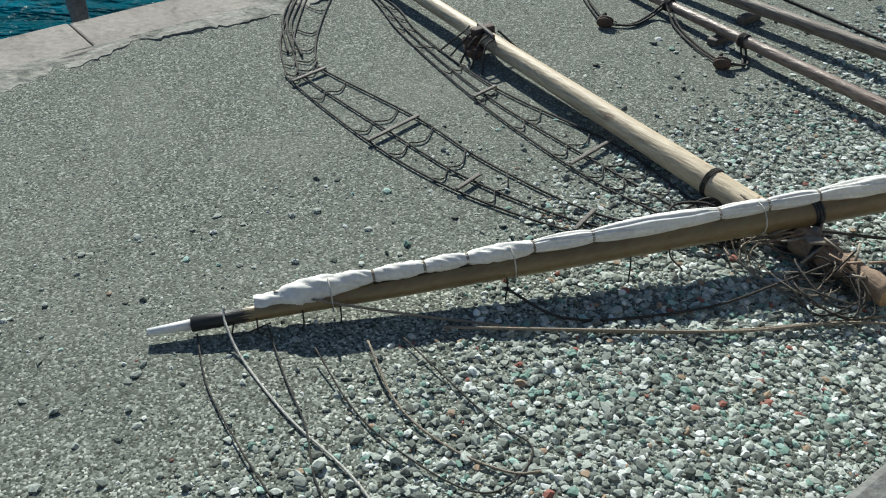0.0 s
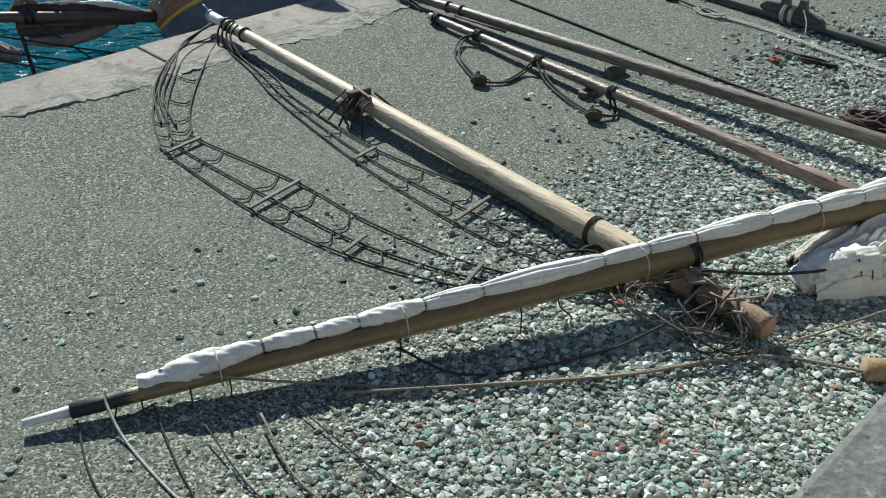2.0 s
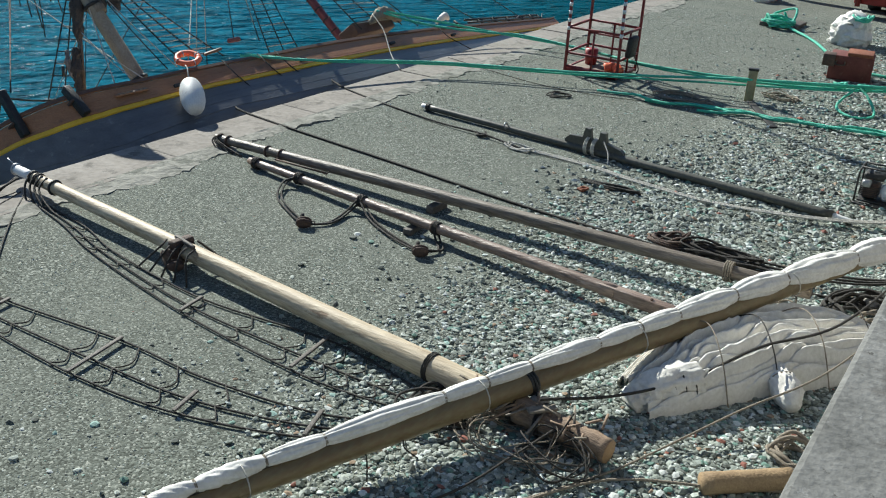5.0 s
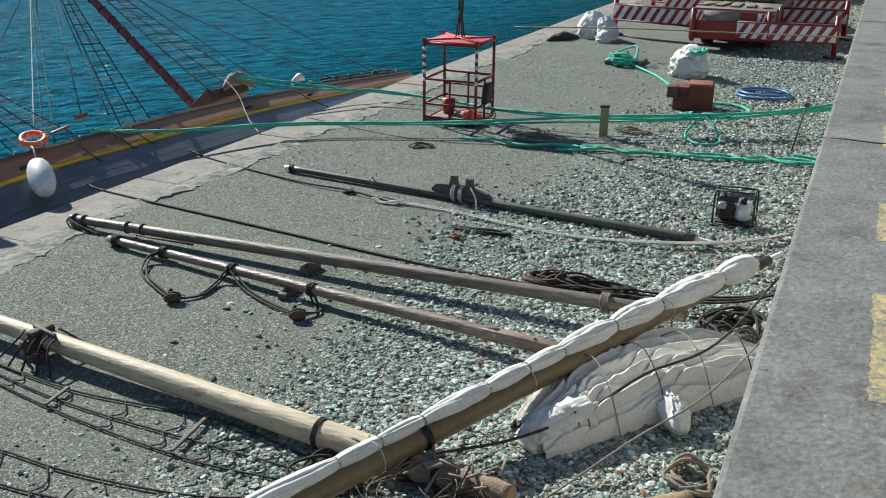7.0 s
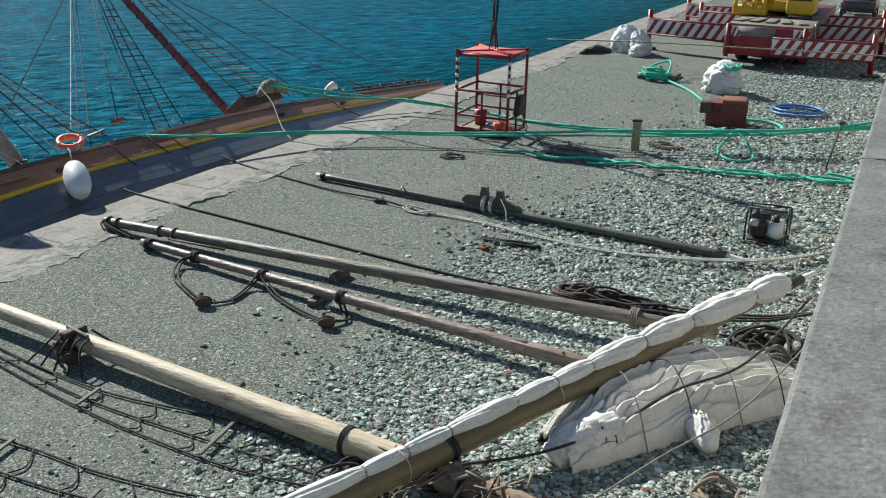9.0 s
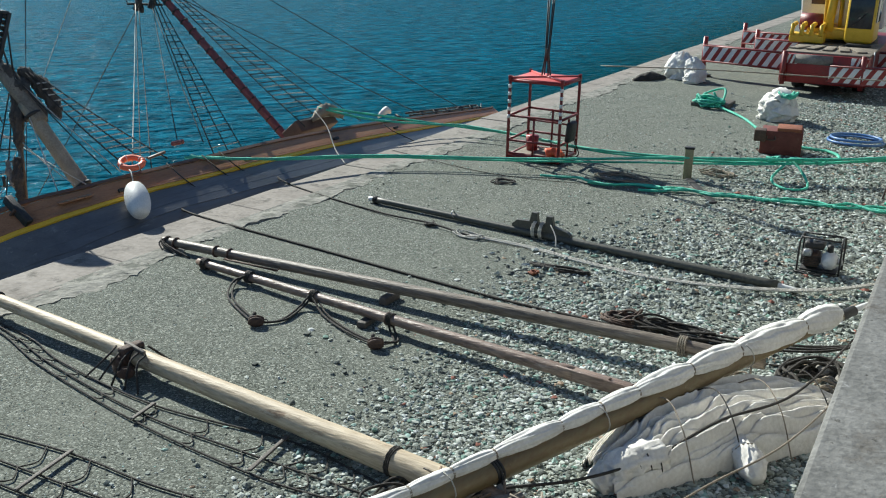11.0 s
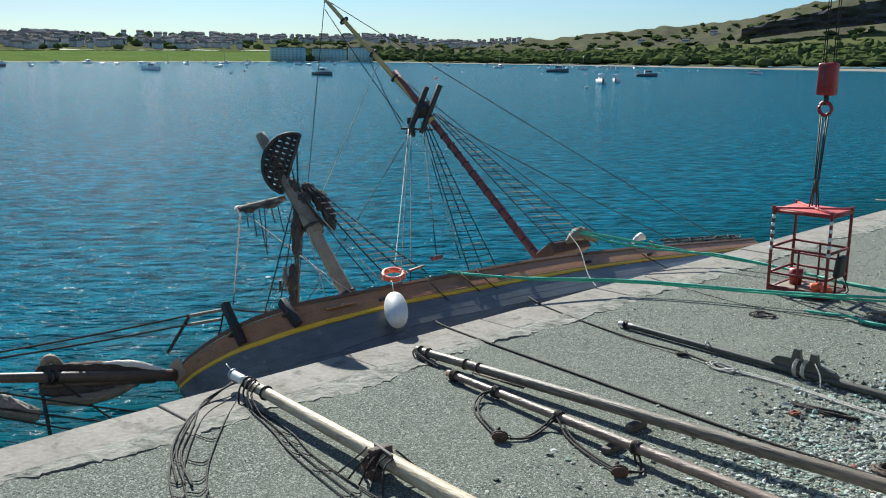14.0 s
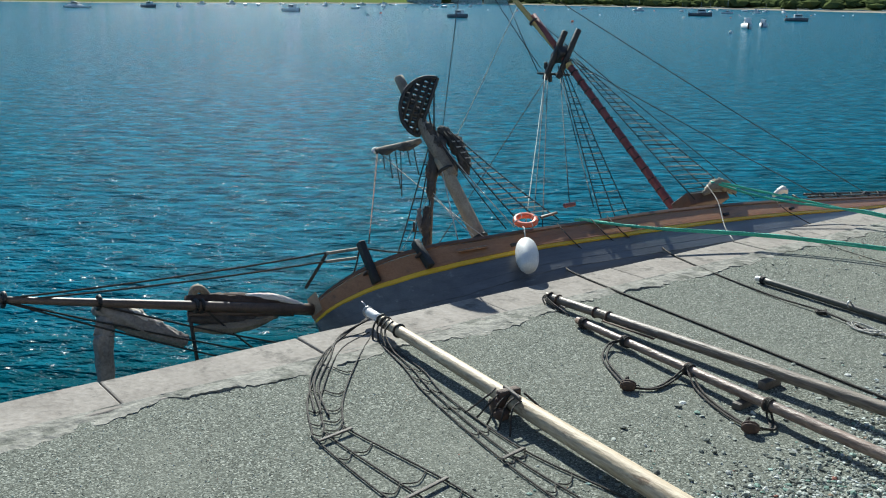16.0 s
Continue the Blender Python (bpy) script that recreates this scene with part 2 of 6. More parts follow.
def pebbles(name, per_object):
    m = bpy.data.materials.new(name)
    m.use_nodes = True
    N, L = m.node_tree.nodes, m.node_tree.links
    b = N["Principled BSDF"]
    b.inputs["Roughness"].default_value = 0.8
    b.inputs["Specular IOR Level"].default_value = 0.3
    src = N.new("ShaderNodeObjectInfo") if per_object else N.new("ShaderNodeNewGeometry")
    out = src.outputs["Random"] if per_object else src.outputs["Random Per Island"]
    r = N.new("ShaderNodeValToRGB")
    cr = r.color_ramp
    cr.interpolation = "CONSTANT"
    cols = [(0.0, (0.09, 0.097, 0.08)), (0.13, (0.165, 0.178, 0.148)), (0.31, (0.25, 0.267, 0.222)), (0.5, (0.315, 0.335, 0.283)), (0.66, (0.40, 0.42, 0.36)), (0.78, (0.53, 0.535, 0.48)), (0.86, (0.15, 0.235, 0.185)), (0.92, (0.28, 0.39, 0.325)), (0.955, (0.62, 0.65, 0.59)), (0.975, (0.28, 0.2, 0.13)), (0.992, (0.25, 0.1, 0.07))]
    cr.elements[0].position, cr.elements[0].color = cols[0][0], (*cols[0][1], 1)
    cr.elements[1].position, cr.elements[1].color = cols[1][0], (*cols[1][1], 1)
    cols = [(p, (c[0] * 0.98, c[1] * 1.02, c[2] * 1.08)) for p, c in cols]
    cr.elements[0].color, cr.elements[1].color = (*cols[0][1], 1), (*cols[1][1], 1)
    for p, c in cols[2:]:
        e = cr.elements.new(p)
        e.color = (*c, 1)
    L.new(out, r.inputs[0])
    tc = N.new("ShaderNodeTexCoord")
    n = N.new("ShaderNodeTexNoise")
    n.inputs["Scale"].default_value = 3.0 if per_object else 55
    L.new(tc.outputs["Object"], n.inputs["Vector"])
    mx = N.new("ShaderNodeMix")
    mx.data_type, mx.blend_type = "RGBA", "OVERLAY"
    mx.inputs["Factor"].default_value = 0.5
    L.new(r.outputs[0], mx.inputs[6])
    L.new(n.outputs[0], mx.inputs[7])
    L.new(mx.outputs[2], b.inputs["Base Color"])
    return m


M_PEBBLE = pebbles("pebbles", False)
M_STONEPIECE = pebbles("single_stones", True)


def grit(name):
    """Dust and grit: cells of small stones over broad dusty patches."""
    m = bpy.data.materials.new(name)
    m.use_nodes = True
    N, L = m.node_tree.nodes, m.node_tree.links
    b = N["Principled BSDF"]
    b.inputs["Roughness"].default_value = 0.95
    b.inputs["Specular IOR Level"].default_value = 0.15
    tc = N.new("ShaderNodeTexCoord")
    vo = N.new("ShaderNodeTexVoronoi")
    vo.inputs["Scale"].default_value = 48
    L.new(tc.outputs["Object"], vo.inputs["Vector"])
    sep = N.new("ShaderNodeSeparateColor")
    L.new(vo.outputs["Color"], sep.inputs[0])
    cells = N.new("ShaderNodeValToRGB")
    cr = cells.color_ramp
    cr.elements[0].position, cr.elements[0].color = 0.0, (0.03, 0.033, 0.026, 1)
    cr.elements[1].position, cr.elements[1].color = 1.0, (0.55, 0.56, 0.49, 1)
    for p, c in ((0.35, (0.11, 0.122, 0.103)), (0.75, (0.205, 0.224, 0.19)), (0.93, (0.38, 0.4, 0.35))):
        cr.elements.new(p).color = (*c, 1)
    L.new(sep.outputs[0], cells.inputs[0])
    broad = N.new("ShaderNodeTexNoise")
    broad.inputs["Scale"].default_value = 0.5
    broad.inputs["Detail"].default_value = 10
    broad.inputs["Roughness"].default_value = 0.68
    L.new(tc.outputs["Object"], broad.inputs["Vector"])
    dust = N.new("ShaderNodeValToRGB")
    dust.color_ramp.elements[0].position, dust.color_ramp.elements[1].position = 0.35, 0.65
    dust.color_ramp.elements[0].color, dust.color_ramp.elements[1].color = (0.07, 0.079, 0.067, 1), (0.158, 0.167, 0.141, 1)
    L.new(broad.outputs[0], dust.inputs[0])
    amount = N.new("ShaderNodeMapRange")
    amount.inputs["From Min"].default_value, amount.inputs["From Max"].default_value = 0.35, 0.65
    amount.inputs["To Min"].default_value, amount.inputs["To Max"].default_value = 0.75, 0.35
    L.new(broad.outputs[0], amount.inputs["Value"])
    mx = N.new("ShaderNodeMix")
    mx.data_type = "RGBA"
    # bare stone towards the wall, dust towards the water
    pos = N.new("ShaderNodeSeparateXYZ")
    L.new(tc.outputs["Object"], pos.inputs[0])
    drift = N.new("ShaderNodeMath")
    drift.operation = "MULTIPLY_ADD"
    drift.inputs[1].default_value = 5.0
    L.new(broad.outputs[0], drift.inputs[0])
    L.new(pos.outputs["X"], drift.inputs[2])
    bare = N.new("ShaderNodeMapRange")
    bare.interpolation_type = "SMOOTHSTEP"
    bare.inputs["From Min"].default_value, bare.inputs["From Max"].default_value = -5.2, -2.2
    L.new(drift.outputs[0], bare.inputs["Value"])
    most = N.new("ShaderNodeMath")
    most.operation = "MAXIMUM"
    L.new(amount.outputs[0], most.inputs[0])
    L.new(bare.outputs[0], most.inputs[1])
    L.new(most.outputs[0], mx.inputs["Factor"])
    L.new(dust.outputs[0], mx.inputs[6])
    L.new(cells.outputs[0], mx.inputs[7])
    L.new(mx.outputs[2], b.inputs["Base Color"])
    bp = N.new("ShaderNodeBump")
    bp.inputs["Strength"].default_value, bp.inputs["Distance"].default_value = 0.5, 0.011
    bp.invert = True
    L.new(vo.outputs["Distance"], bp.inputs["Height"])
    L.new(bp.outputs[0], b.inputs["Normal"])
    return m


M_GRIT = grit("quay_grit")
M_RAILCAP = mat("dark_rail", (0.10, 0.055, 0.035), (0.17, 0.095, 0.06), 4, 0.6, 0.2)
M_MASTRED = mat("dull_red_mast", (0.14, 0.035, 0.035), (0.27, 0.085, 0.08), 5, 0.5, 0.2)
M_PALEGREEN = mat("pale_green_render", (0.5, 0.66, 0.62), (0.62, 0.76, 0.72), 0.1, 0.8, 0.0)
M_SAIL = mat("clean_sail", (0.62, 0.61, 0.57), (0.82, 0.81, 0.77), 4, 0.85, 0.15, c=(0.5, 0.48, 0.43), fine=26)
M_SPRIT = mat("dark_bowsprit", (0.06, 0.042, 0.032), (0.15, 0.105, 0.075), 3, 0.5, 0.2)
M_SAWN = mat("sawn_wood", (0.36, 0.22, 0.11), (0.5, 0.33, 0.18), 9, 0.8, 0.3)
M_TYRE = mat("rubber", (0.015, 0.015, 0.015), (0.03, 0.03, 0.03), 20, 0.8, 0.2)

M_WATER = bpy.data.materials.new("harbour_water")
M_WATER.use_nodes = True


def make_water():
    N, L = M_WATER.node_tree.nodes, M_WATER.node_tree.links
    b = N["Principled BSDF"]
    b.inputs["Roughness"].default_value = 0.14
    b.inputs["IOR"].default_value = 1.33
    facet = N.new("ShaderNodeTexNoise")
    facet.inputs["Scale"].default_value, facet.inputs["Detail"].default_value = 2.3, 3
    spec = N.new("ShaderNodeMapRange")
    spec.inputs["From Min"].default_value, spec.inputs["From Max"].default_value = 0.64, 0.71
    spec.inputs["To Min"].default_value, spec.inputs["To Max"].default_value = 0.004, 0.45
    L.new(facet.outputs[0], spec.inputs["Value"])
    L.new(spec.outputs[0], b.inputs["Specular IOR Level"])
    tc = N.new("ShaderNodeTexCoord")
    L.new(tc.outputs["Object"], facet.inputs["Vector"])

    def waves(scale, rot, stretch, detail, rough=0.55):
        mp = N.new("ShaderNodeMapping")
        mp.vector_type = "TEXTURE"
        mp.inputs["Rotation"].default_value[2] = rot
        mp.inputs["Scale"].default_value = stretch
        L.new(tc.outputs["Object"], mp.inputs[0])
        n = N.new("ShaderNodeTexNoise")
        n.inputs["Scale"].default_value, n.inputs["Detail"].default_value, n.inputs["Roughness"].default_value = scale, detail, rough
        L.new(mp.outputs[0], n.inputs["Vector"])
        return n

    # light and dark of the waves, put into the base colour by noise
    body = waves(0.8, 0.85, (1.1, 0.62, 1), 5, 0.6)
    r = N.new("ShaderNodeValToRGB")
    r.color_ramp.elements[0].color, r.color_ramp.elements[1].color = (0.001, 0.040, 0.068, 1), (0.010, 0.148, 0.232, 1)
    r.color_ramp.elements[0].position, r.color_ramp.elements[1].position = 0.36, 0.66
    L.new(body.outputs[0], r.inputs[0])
    # green tint near the quay, the wall's dark reflection put into the colour
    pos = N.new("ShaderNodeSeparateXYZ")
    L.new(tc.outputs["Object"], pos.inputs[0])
    quay_dark = N.new("ShaderNodeMapRange")
    quay_dark.interpolation_type = "SMOOTHSTEP"
    quay_dark.inputs["From Min"].default_value, quay_dark.inputs["From Max"].default_value = 1170, 1186
    L.new(pos.outputs["X"], quay_dark.inputs["Value"])
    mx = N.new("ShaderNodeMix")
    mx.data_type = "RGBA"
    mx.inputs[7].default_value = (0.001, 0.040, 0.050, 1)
    L.new(quay_dark.outputs[0], mx.inputs["Factor"])
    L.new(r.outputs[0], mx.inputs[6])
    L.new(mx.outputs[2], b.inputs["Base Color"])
    prev = None
    for scale, dist, rot, stretch, strength in ((0.28, 0.9, 0.7, (1.3, 0.6, 1), 0.6), (0.95, 0.5, 0.95, (1.2, 0.6, 1), 0.8), (2.8, 0.22, 0.75, (1.1, 0.7, 1), 0.8), (8.0, 0.06, 1.0, (1.0, 0.8, 1), 0.7)):
        n = waves(scale, rot, stretch, 2)
        bp = N.new("ShaderNodeBump")
        bp.inputs["Strength"].default_value, bp.inputs["Distance"].default_value = strength, dist
        L.new(n.outputs[0], bp.inputs["Height"])
        if prev:
            L.new(prev.outputs[0], bp.inputs["Normal"])
        prev = bp
    L.new(prev.outputs[0], b.inputs["Normal"])


make_water()


# ---- mesh tools ----
def part(name, bm, material, parent=None, label="", smooth=True):
    me = bpy.data.meshes.new(name)
    bm.to_mesh(me)
    bm.free()
    me.materials.append(material)
    if smooth:
        for p in me.polygons:
            p.use_smooth = True
    ob = new(name, me)
    if parent is not None:
        ob.parent = parent
    if label:
        ob["label"] = label
    return ob


def raw(name, verts, faces, material, parent=None, label="", smooth=False):
    me = bpy.data.meshes.new(name)
    me.from_pydata([tuple(v) for v in verts], [], faces)
    me.materials.append(material)
    if smooth:
        for p in me.polygons:
            p.use_smooth = True
    me.update()
    ob = new(name, me)
    if parent is not None:
        ob.parent = parent
    if label:
        ob["label"] = label
    return ob


def thing(name, label, category, group="", at=(0, 0, 0), rz=0.0):
    ob = new(name)
    ob.empty_display_size = 0.2
    ob.matrix_world = pose(*at, 0, 0, rz)
    return tagged(ob, label, category, group)


def smooth_line(pts, n=8):
    """A smooth line through the points (Catmull-Rom)."""
    p = [Vector(q) for q in pts]
    if len(p) < 3:
        return [p[0].lerp(p[-1], k / n) for k in range(n + 1)]
    p = [p[0] * 2 - p[1]] + p + [p[-1] * 2 - p[-2]]
    out = []
    for a, b, c, d in zip(p, p[1:], p[2:], p[3:]):
        for k in range(n):
            t = k / n
            out.append(0.5 * (2 * b + (c - a) * t + (2 * a - 5 * b + 4 * c - d) * t * t + (3 * b - a - 3 * c + d) * t ** 3))
    out.append(p[-2])
    return out


def sweep(bm, line, radius, sides=8, flat=1.0, lay=0.0, closed=False):
    """A tube along a line; radius: a number, or a function of 0..1. lay: strand relief of a rope."""
    line = [Vector(q) for q in line]
    rings, n = [], len(line)
    for i, q in enumerate(line):
        d = (line[min(i + 1, n - 1)] - line[max(i - 1, 0)])
        d = d.normalized() if d.length > 1e-9 else Vector((1, 0, 0))
        ref = Vector((0, 0, 1)) if abs(d.z) < 0.9 else Vector((1, 0, 0))
        s = d.cross(ref).normalized()
        u = s.cross(d)
        r = radius(i / max(1, n - 1)) if callable(radius) else radius
        ring = []
        for k in range(sides):
            a = 2 * math.pi * k / sides
            rr = r * (1 + lay * math.cos(3 * a + i * 1.1)) if lay else r
            ring.append(bm.verts.new(q + s * math.cos(a) * rr + u * math.sin(a) * rr * flat))
        rings.append(ring)
    for a, b in zip(rings, rings[1:]):
        for k in range(sides):
            bm.faces.new((a[k], a[(k + 1) % sides], b[(k + 1) % sides], b[k]))
    if closed:
        for k in range(sides):
            bm.faces.new((rings[-1][k], rings[-1][(k + 1) % sides], rings[0][(k + 1) % sides], rings[0][k]))
    else:
        bm.faces.new(rings[0][::-1])
        bm.faces.new(rings[-1])
    return bm


def tube(line, radius, sides=8, flat=1.0, lay=0.0):
    return sweep(bmesh.new(), line, radius, sides, flat, lay)


def add_box(bm, size, at=(0, 0, 0), turn=None, bevel=0.0):
    m = Matrix.Translation(at) @ (turn or Matrix()) @ Matrix.Diagonal((*size, 1))
    g = bmesh.ops.create_cube(bm, size=1.0, matrix=m)
    if bevel:
        edges = {e for v in g["verts"] for e in v.link_edges}
        bmesh.ops.bevel(bm, geom=list(edges), offset=bevel, segments=2, affect="EDGES", profile=0.5)
    return bm


def box(size, at=(0, 0, 0), turn=None, bevel=0.0):
    return add_box(bmesh.new(), size, at, turn, bevel)


def add_beam(bm, a, b, w, h=None, bevel=0.0):
    """A square bar from a to b."""
    a, b = Vector(a), Vector(b)
    turn = (b - a).to_track_quat("X", "Z").to_matrix().to_4x4()
    return add_box(bm, ((b - a).length, w, h or w), (a + b) / 2, turn, bevel)


def beam(a, b, w, h=None, bevel=0.0):
    return add_beam(bmesh.new(), a, b, w, h, bevel)


def ring(at, normal, major, minor, n=28, sides=8, lay=0.0):
    q = Vector(normal).to_track_quat("Z", "Y")
    line = [Vector(at) + q @ Vector((math.cos(2 * math.pi * k / n) * major, math.sin(2 * math.pi * k / n) * major, 0)) for k in range(n + 1)]
    return tube(line, minor, sides, 1.0, lay)


def lerp(a, b, t):
    return Vector(a).lerp(Vector(b), t)


def sag(a, b, drop, n=10):
    return [lerp(a, b, k / n) - Vector((0, 0, 4 * drop * (k / n) * (1 - k / n))) for k in range(n + 1)]


def folded(line, radius, sides=20, depth=0.2, folds=4, seed=0.0, twist=2.0, pleats=0, flat=1.0, ripple=1.0):
    """A bundle of cloth along a line, with creased folds running along it."""
    bm = bmesh.new()
    line = [Vector(q) for q in line]
    n, rings = len(line), []
    for i, q in enumerate(line):
        d = (line[min(i + 1, n - 1)] - line[max(i - 1, 0)]).normalized()
        ref = Vector((0, 0, 1)) if abs(d.z) < 0.9 else Vector((1, 0, 0))
        s = d.cross(ref).normalized()
        u = s.cross(d)
        t = i / (n - 1)
        ring_v = []
        for k in range(sides):
            a = 2 * math.pi * k / sides
            w = noise.noise((folds * math.cos(a + twist * t) * 0.6 + seed, folds * math.sin(a + twist * t) * 0.6, t * n * 0.09 * ripple))
            w2 = noise.noise((math.cos(a) * folds * 1.6, math.sin(a) * folds * 1.6 + seed, t * n * 0.25 * ripple + 9))
            r = radius(t) * (1 + depth * (1 - 2.6 * abs(w)) + depth * 0.5 * w2)
            if pleats:
                r *= 1 + 0.17 * (abs(math.sin(0.5 * pleats * a + twist * t + 2.2 * w)) - 0.6)
            ring_v.append(bm.verts.new(q + s * math.cos(a) * r + u * math.sin(a) * r * flat))
        rings.append(ring_v)
    for a, b in zip(rings, rings[1:]):
        for k in range(sides):
            bm.faces.new((a[k], a[(k + 1) % sides], b[(k + 1) % sides], b[k]))
    bm.faces.new(rings[0][::-1])
    bm.faces.new(rings[-1])
    return bm


WATER_Z = -2.5
rng = random.Random(7)

# ---- setting: water, quay, deck ----
bm = bmesh.new()
bmesh.ops.create_grid(bm, x_segments=8, y_segments=8, size=4000)
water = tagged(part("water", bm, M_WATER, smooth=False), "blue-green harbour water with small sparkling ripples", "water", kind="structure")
water.location = (-1200, 1200, WATER_Z)

# quay: gravel surface on a solid block, with a concrete coping at the water
bm = bmesh.new()
add_box(bm, (11.85, 260, 7.0), (-6.325, 100, -3.5))
quay = tagged(part("ground", bm, M_GRIT, smooth=False), "grey-green gravel and dust surface of the stone quay", "ground", kind="structure")
coping = tagged(new("coping"), "worn concrete coping along the quay edge", "quay edge", kind="structure")
y = -20.3
while y < 130:
    w = 3.6 + rng.uniform(-0.5, 0.6)
    bm = box((1.13, w - 0.02, 6.0), (-12.79, y + w / 2, -2.985 + rng.uniform(-0.01, 0.012)), bevel=0.03)
    part("slab", bm, M_COPING, coping, smooth=False)
    y += w

# the raised deck on which the camera stands
deck = tagged(part("upper_deck", box((6.5, 260, 0.4), (2.75, 100, 3.7), bevel=0.02), M_DECK, smooth=False), "grey concrete deck of the upper breakwater walkway", "walkway", kind="structure")
tagged(part("deck_wall", box((6.3, 260, 9.0), (2.82, 100, -1.0)), M_WALL, smooth=False), "stone wall under the upper walkway", "wall", kind="structure")
# ---- the heeled ship alongside ----
HEEL_DOWN = Vector((0.872, 0, -0.49))    # along the ship's side, which leans inboard, from the rail to the keel
UPRIGHT = Vector((-0.643, 0, 0.766))     # along the masts
HEEL_IN = Vector((-0.766, 0, -0.643))    # along the deck, from the near rail to the far one
HEEL_OUT = Vector((0.49, 0, 0.872))
RAIL = smooth_line([(-17.63, 9.59, -1.19), (-17.35, 9.75, -0.84), (-16.99, 9.97, -0.49), (-16.51, 10.29, -0.1), (-15.91, 10.71, 0.26), (-15.41, 11.34, 0.5), (-15.05, 12.23, 0.6), (-14.85, 13.48, 0.65), (-14.75, 14.77, 0.65), (-14.75, 18.15, 0.56), (-14.85, 21.53, 0.33), (-15.0, 24.71, 0.03), (-15.6, 30.54, -0.62), (-15.75, 31.6, -0.72)], 6)
NR = len(RAIL)
# breadth of the strakes along the ship: narrow at the bow and the stern
SHEER_Y, SHEER_K = (9.6, 10.0, 10.5, 11.2, 12.2, 13.5, 18.0, 24.7, 30.5), (0.7, 0.95, 1.2, 1.25, 1.1, 1.02, 1.1, 0.98, 0.82)


def half_breadth(y):
    s = (y - 9.7) / 21.9
    return 3.1 * min(1.0, (max(0.0, s) / 0.22) ** 0.55) * (1 - 0.3 * max(0.0, s - 0.55) / 0.45)


def side(i, off, proud=0.0):
    """A point of the ship's near side, off metres below the rail."""
    q = RAIL[i] + HEEL_OUT * proud
    if off < 0:
        return q - UPRIGHT * off
    off *= float(np.interp(RAIL[i].y, SHEER_Y, SHEER_K))
    near = min(off, (-13.52 - RAIL[i].x) / 0.872)
    return q + HEEL_DOWN * near + Vector((0.03, 0, -1)) * (off - near)


def strake(name, o0, o1, proud, material, parent, label="", i0=0, i1=None):
    i1 = NR if i1 is None else i1
    v, f = [], []
    for i in range(i0, i1):
        v += [side(i, o0, proud), side(i, o1, proud), side(i, o1, proud - 0.05), side(i, o0, proud - 0.05)]
    for k in range(i1 - i0 - 1):
        for e in range(4):
            f.append((4 * k + e, 4 * k + (e + 1) % 4, 4 * k + 4 + (e + 1) % 4, 4 * k + 4 + e))
    f += [(3, 2, 1, 0), tuple(4 * (i1 - i0 - 1) + e for e in range(4))]
    return raw(name, v, f, material, parent, label)


ship = thing("ship", "heeled wooden sailing ship with brown bulwark and dark blue hull", "ship")
hull = strake("hull", 0.585, 4.4, -0.02, M_HULLBLUE, ship, "dark blue painted hull planking, scuffed")
# the side is more than two deep, so the bilge is drawn with rows of its own
v, f, rows = [], [], [0.585, 0.68, 0.76, 0.84, 0.92, 1.0, 1.1, 1.2, 1.4, 1.8, 2.4, 4.4]
for i in range(NR):
    v += [side(i, o, 0.004) for o in rows]
for i in range(NR - 1):
    for k in range(len(rows) - 1):
        a = i * len(rows) + k
        f.append((a, a + 1, a + 1 + len(rows), a + len(rows)))
raw("lower_planking", v, f, M_HULLBLUE, ship, "dark blue planking", smooth=True)
for k in range(5):
    strake("plank", 0.09 + k * 0.082, 0.1705 + k * 0.082, 0.02 + 0.0015 * (k % 2), M_HULLBROWN, ship)
for k in range(3):
    strake("hull_plank", 0.62 + k * 0.19, 0.807 + k * 0.19, 0.016 + 0.002 * (k % 2), M_HULLBLUE, ship)
strake("stripe", 0.505, 0.58, 0.045, M_YELLOW, ship, "bright yellow sheer stripe")
strake("rub_rail", 0.47, 0.503, 0.06, M_HULLBROWN, ship, "brown rubbing strake")
strake("rail_cap", 0.0, 0.07, 0.05, M_RAILCAP, ship, "dark brown rail cap")
# deck and far side
v, f = [], []
for i in range(NR):
    b = half_breadth(RAIL[i].y)
    q = side(i, 0.65, -0.06)
    far = q + HEEL_IN * 2 * b
    v += [q, far, far + UPRIGHT * 0.65, far - UPRIGHT * 2.2]
for i in range(NR - 1):
    a = 4 * i
    f += [(a, a + 4, a + 5, a + 1), (a + 1, a + 5, a + 6, a + 2), (a + 1, a + 3, a + 7, a + 5)]
raw("deck", v, f, M_DECKWOOD, ship, "weathered plank deck awash on the far side")
i = NR - 1
b = half_breadth(RAIL[i].y)
raw("transom", [side(i, 0), side(i, 2.5), side(i, 2.5) + HEEL_IN * 2 * b, side(i, 0) + HEEL_IN * 2 * b], [(0, 1, 2, 3)], M_HULLBROWN, ship)
# ports, name board (plain bars), scuppers
for y in (12.9, 16.2, 19.6, 23.0):
    i = min(range(NR), key=lambda k: abs(RAIL[k].y - y))
    part("scupper", box((0.05, 0.22, 0.07), side(i, 0.36, 0.05), Matrix.Rotation(radians(-40), 4, "Y"), 0.01), M_BLACK, ship)
i = min(range(NR), key=lambda k: abs(RAIL[k].y - 11.9))
board = part("name_board", beam(side(i - 2, 0.27, 0.05), side(i + 2, 0.27, 0.05), 0.12, 0.03, 0.01), M_HULLBROWN, ship, "carved brown name board")
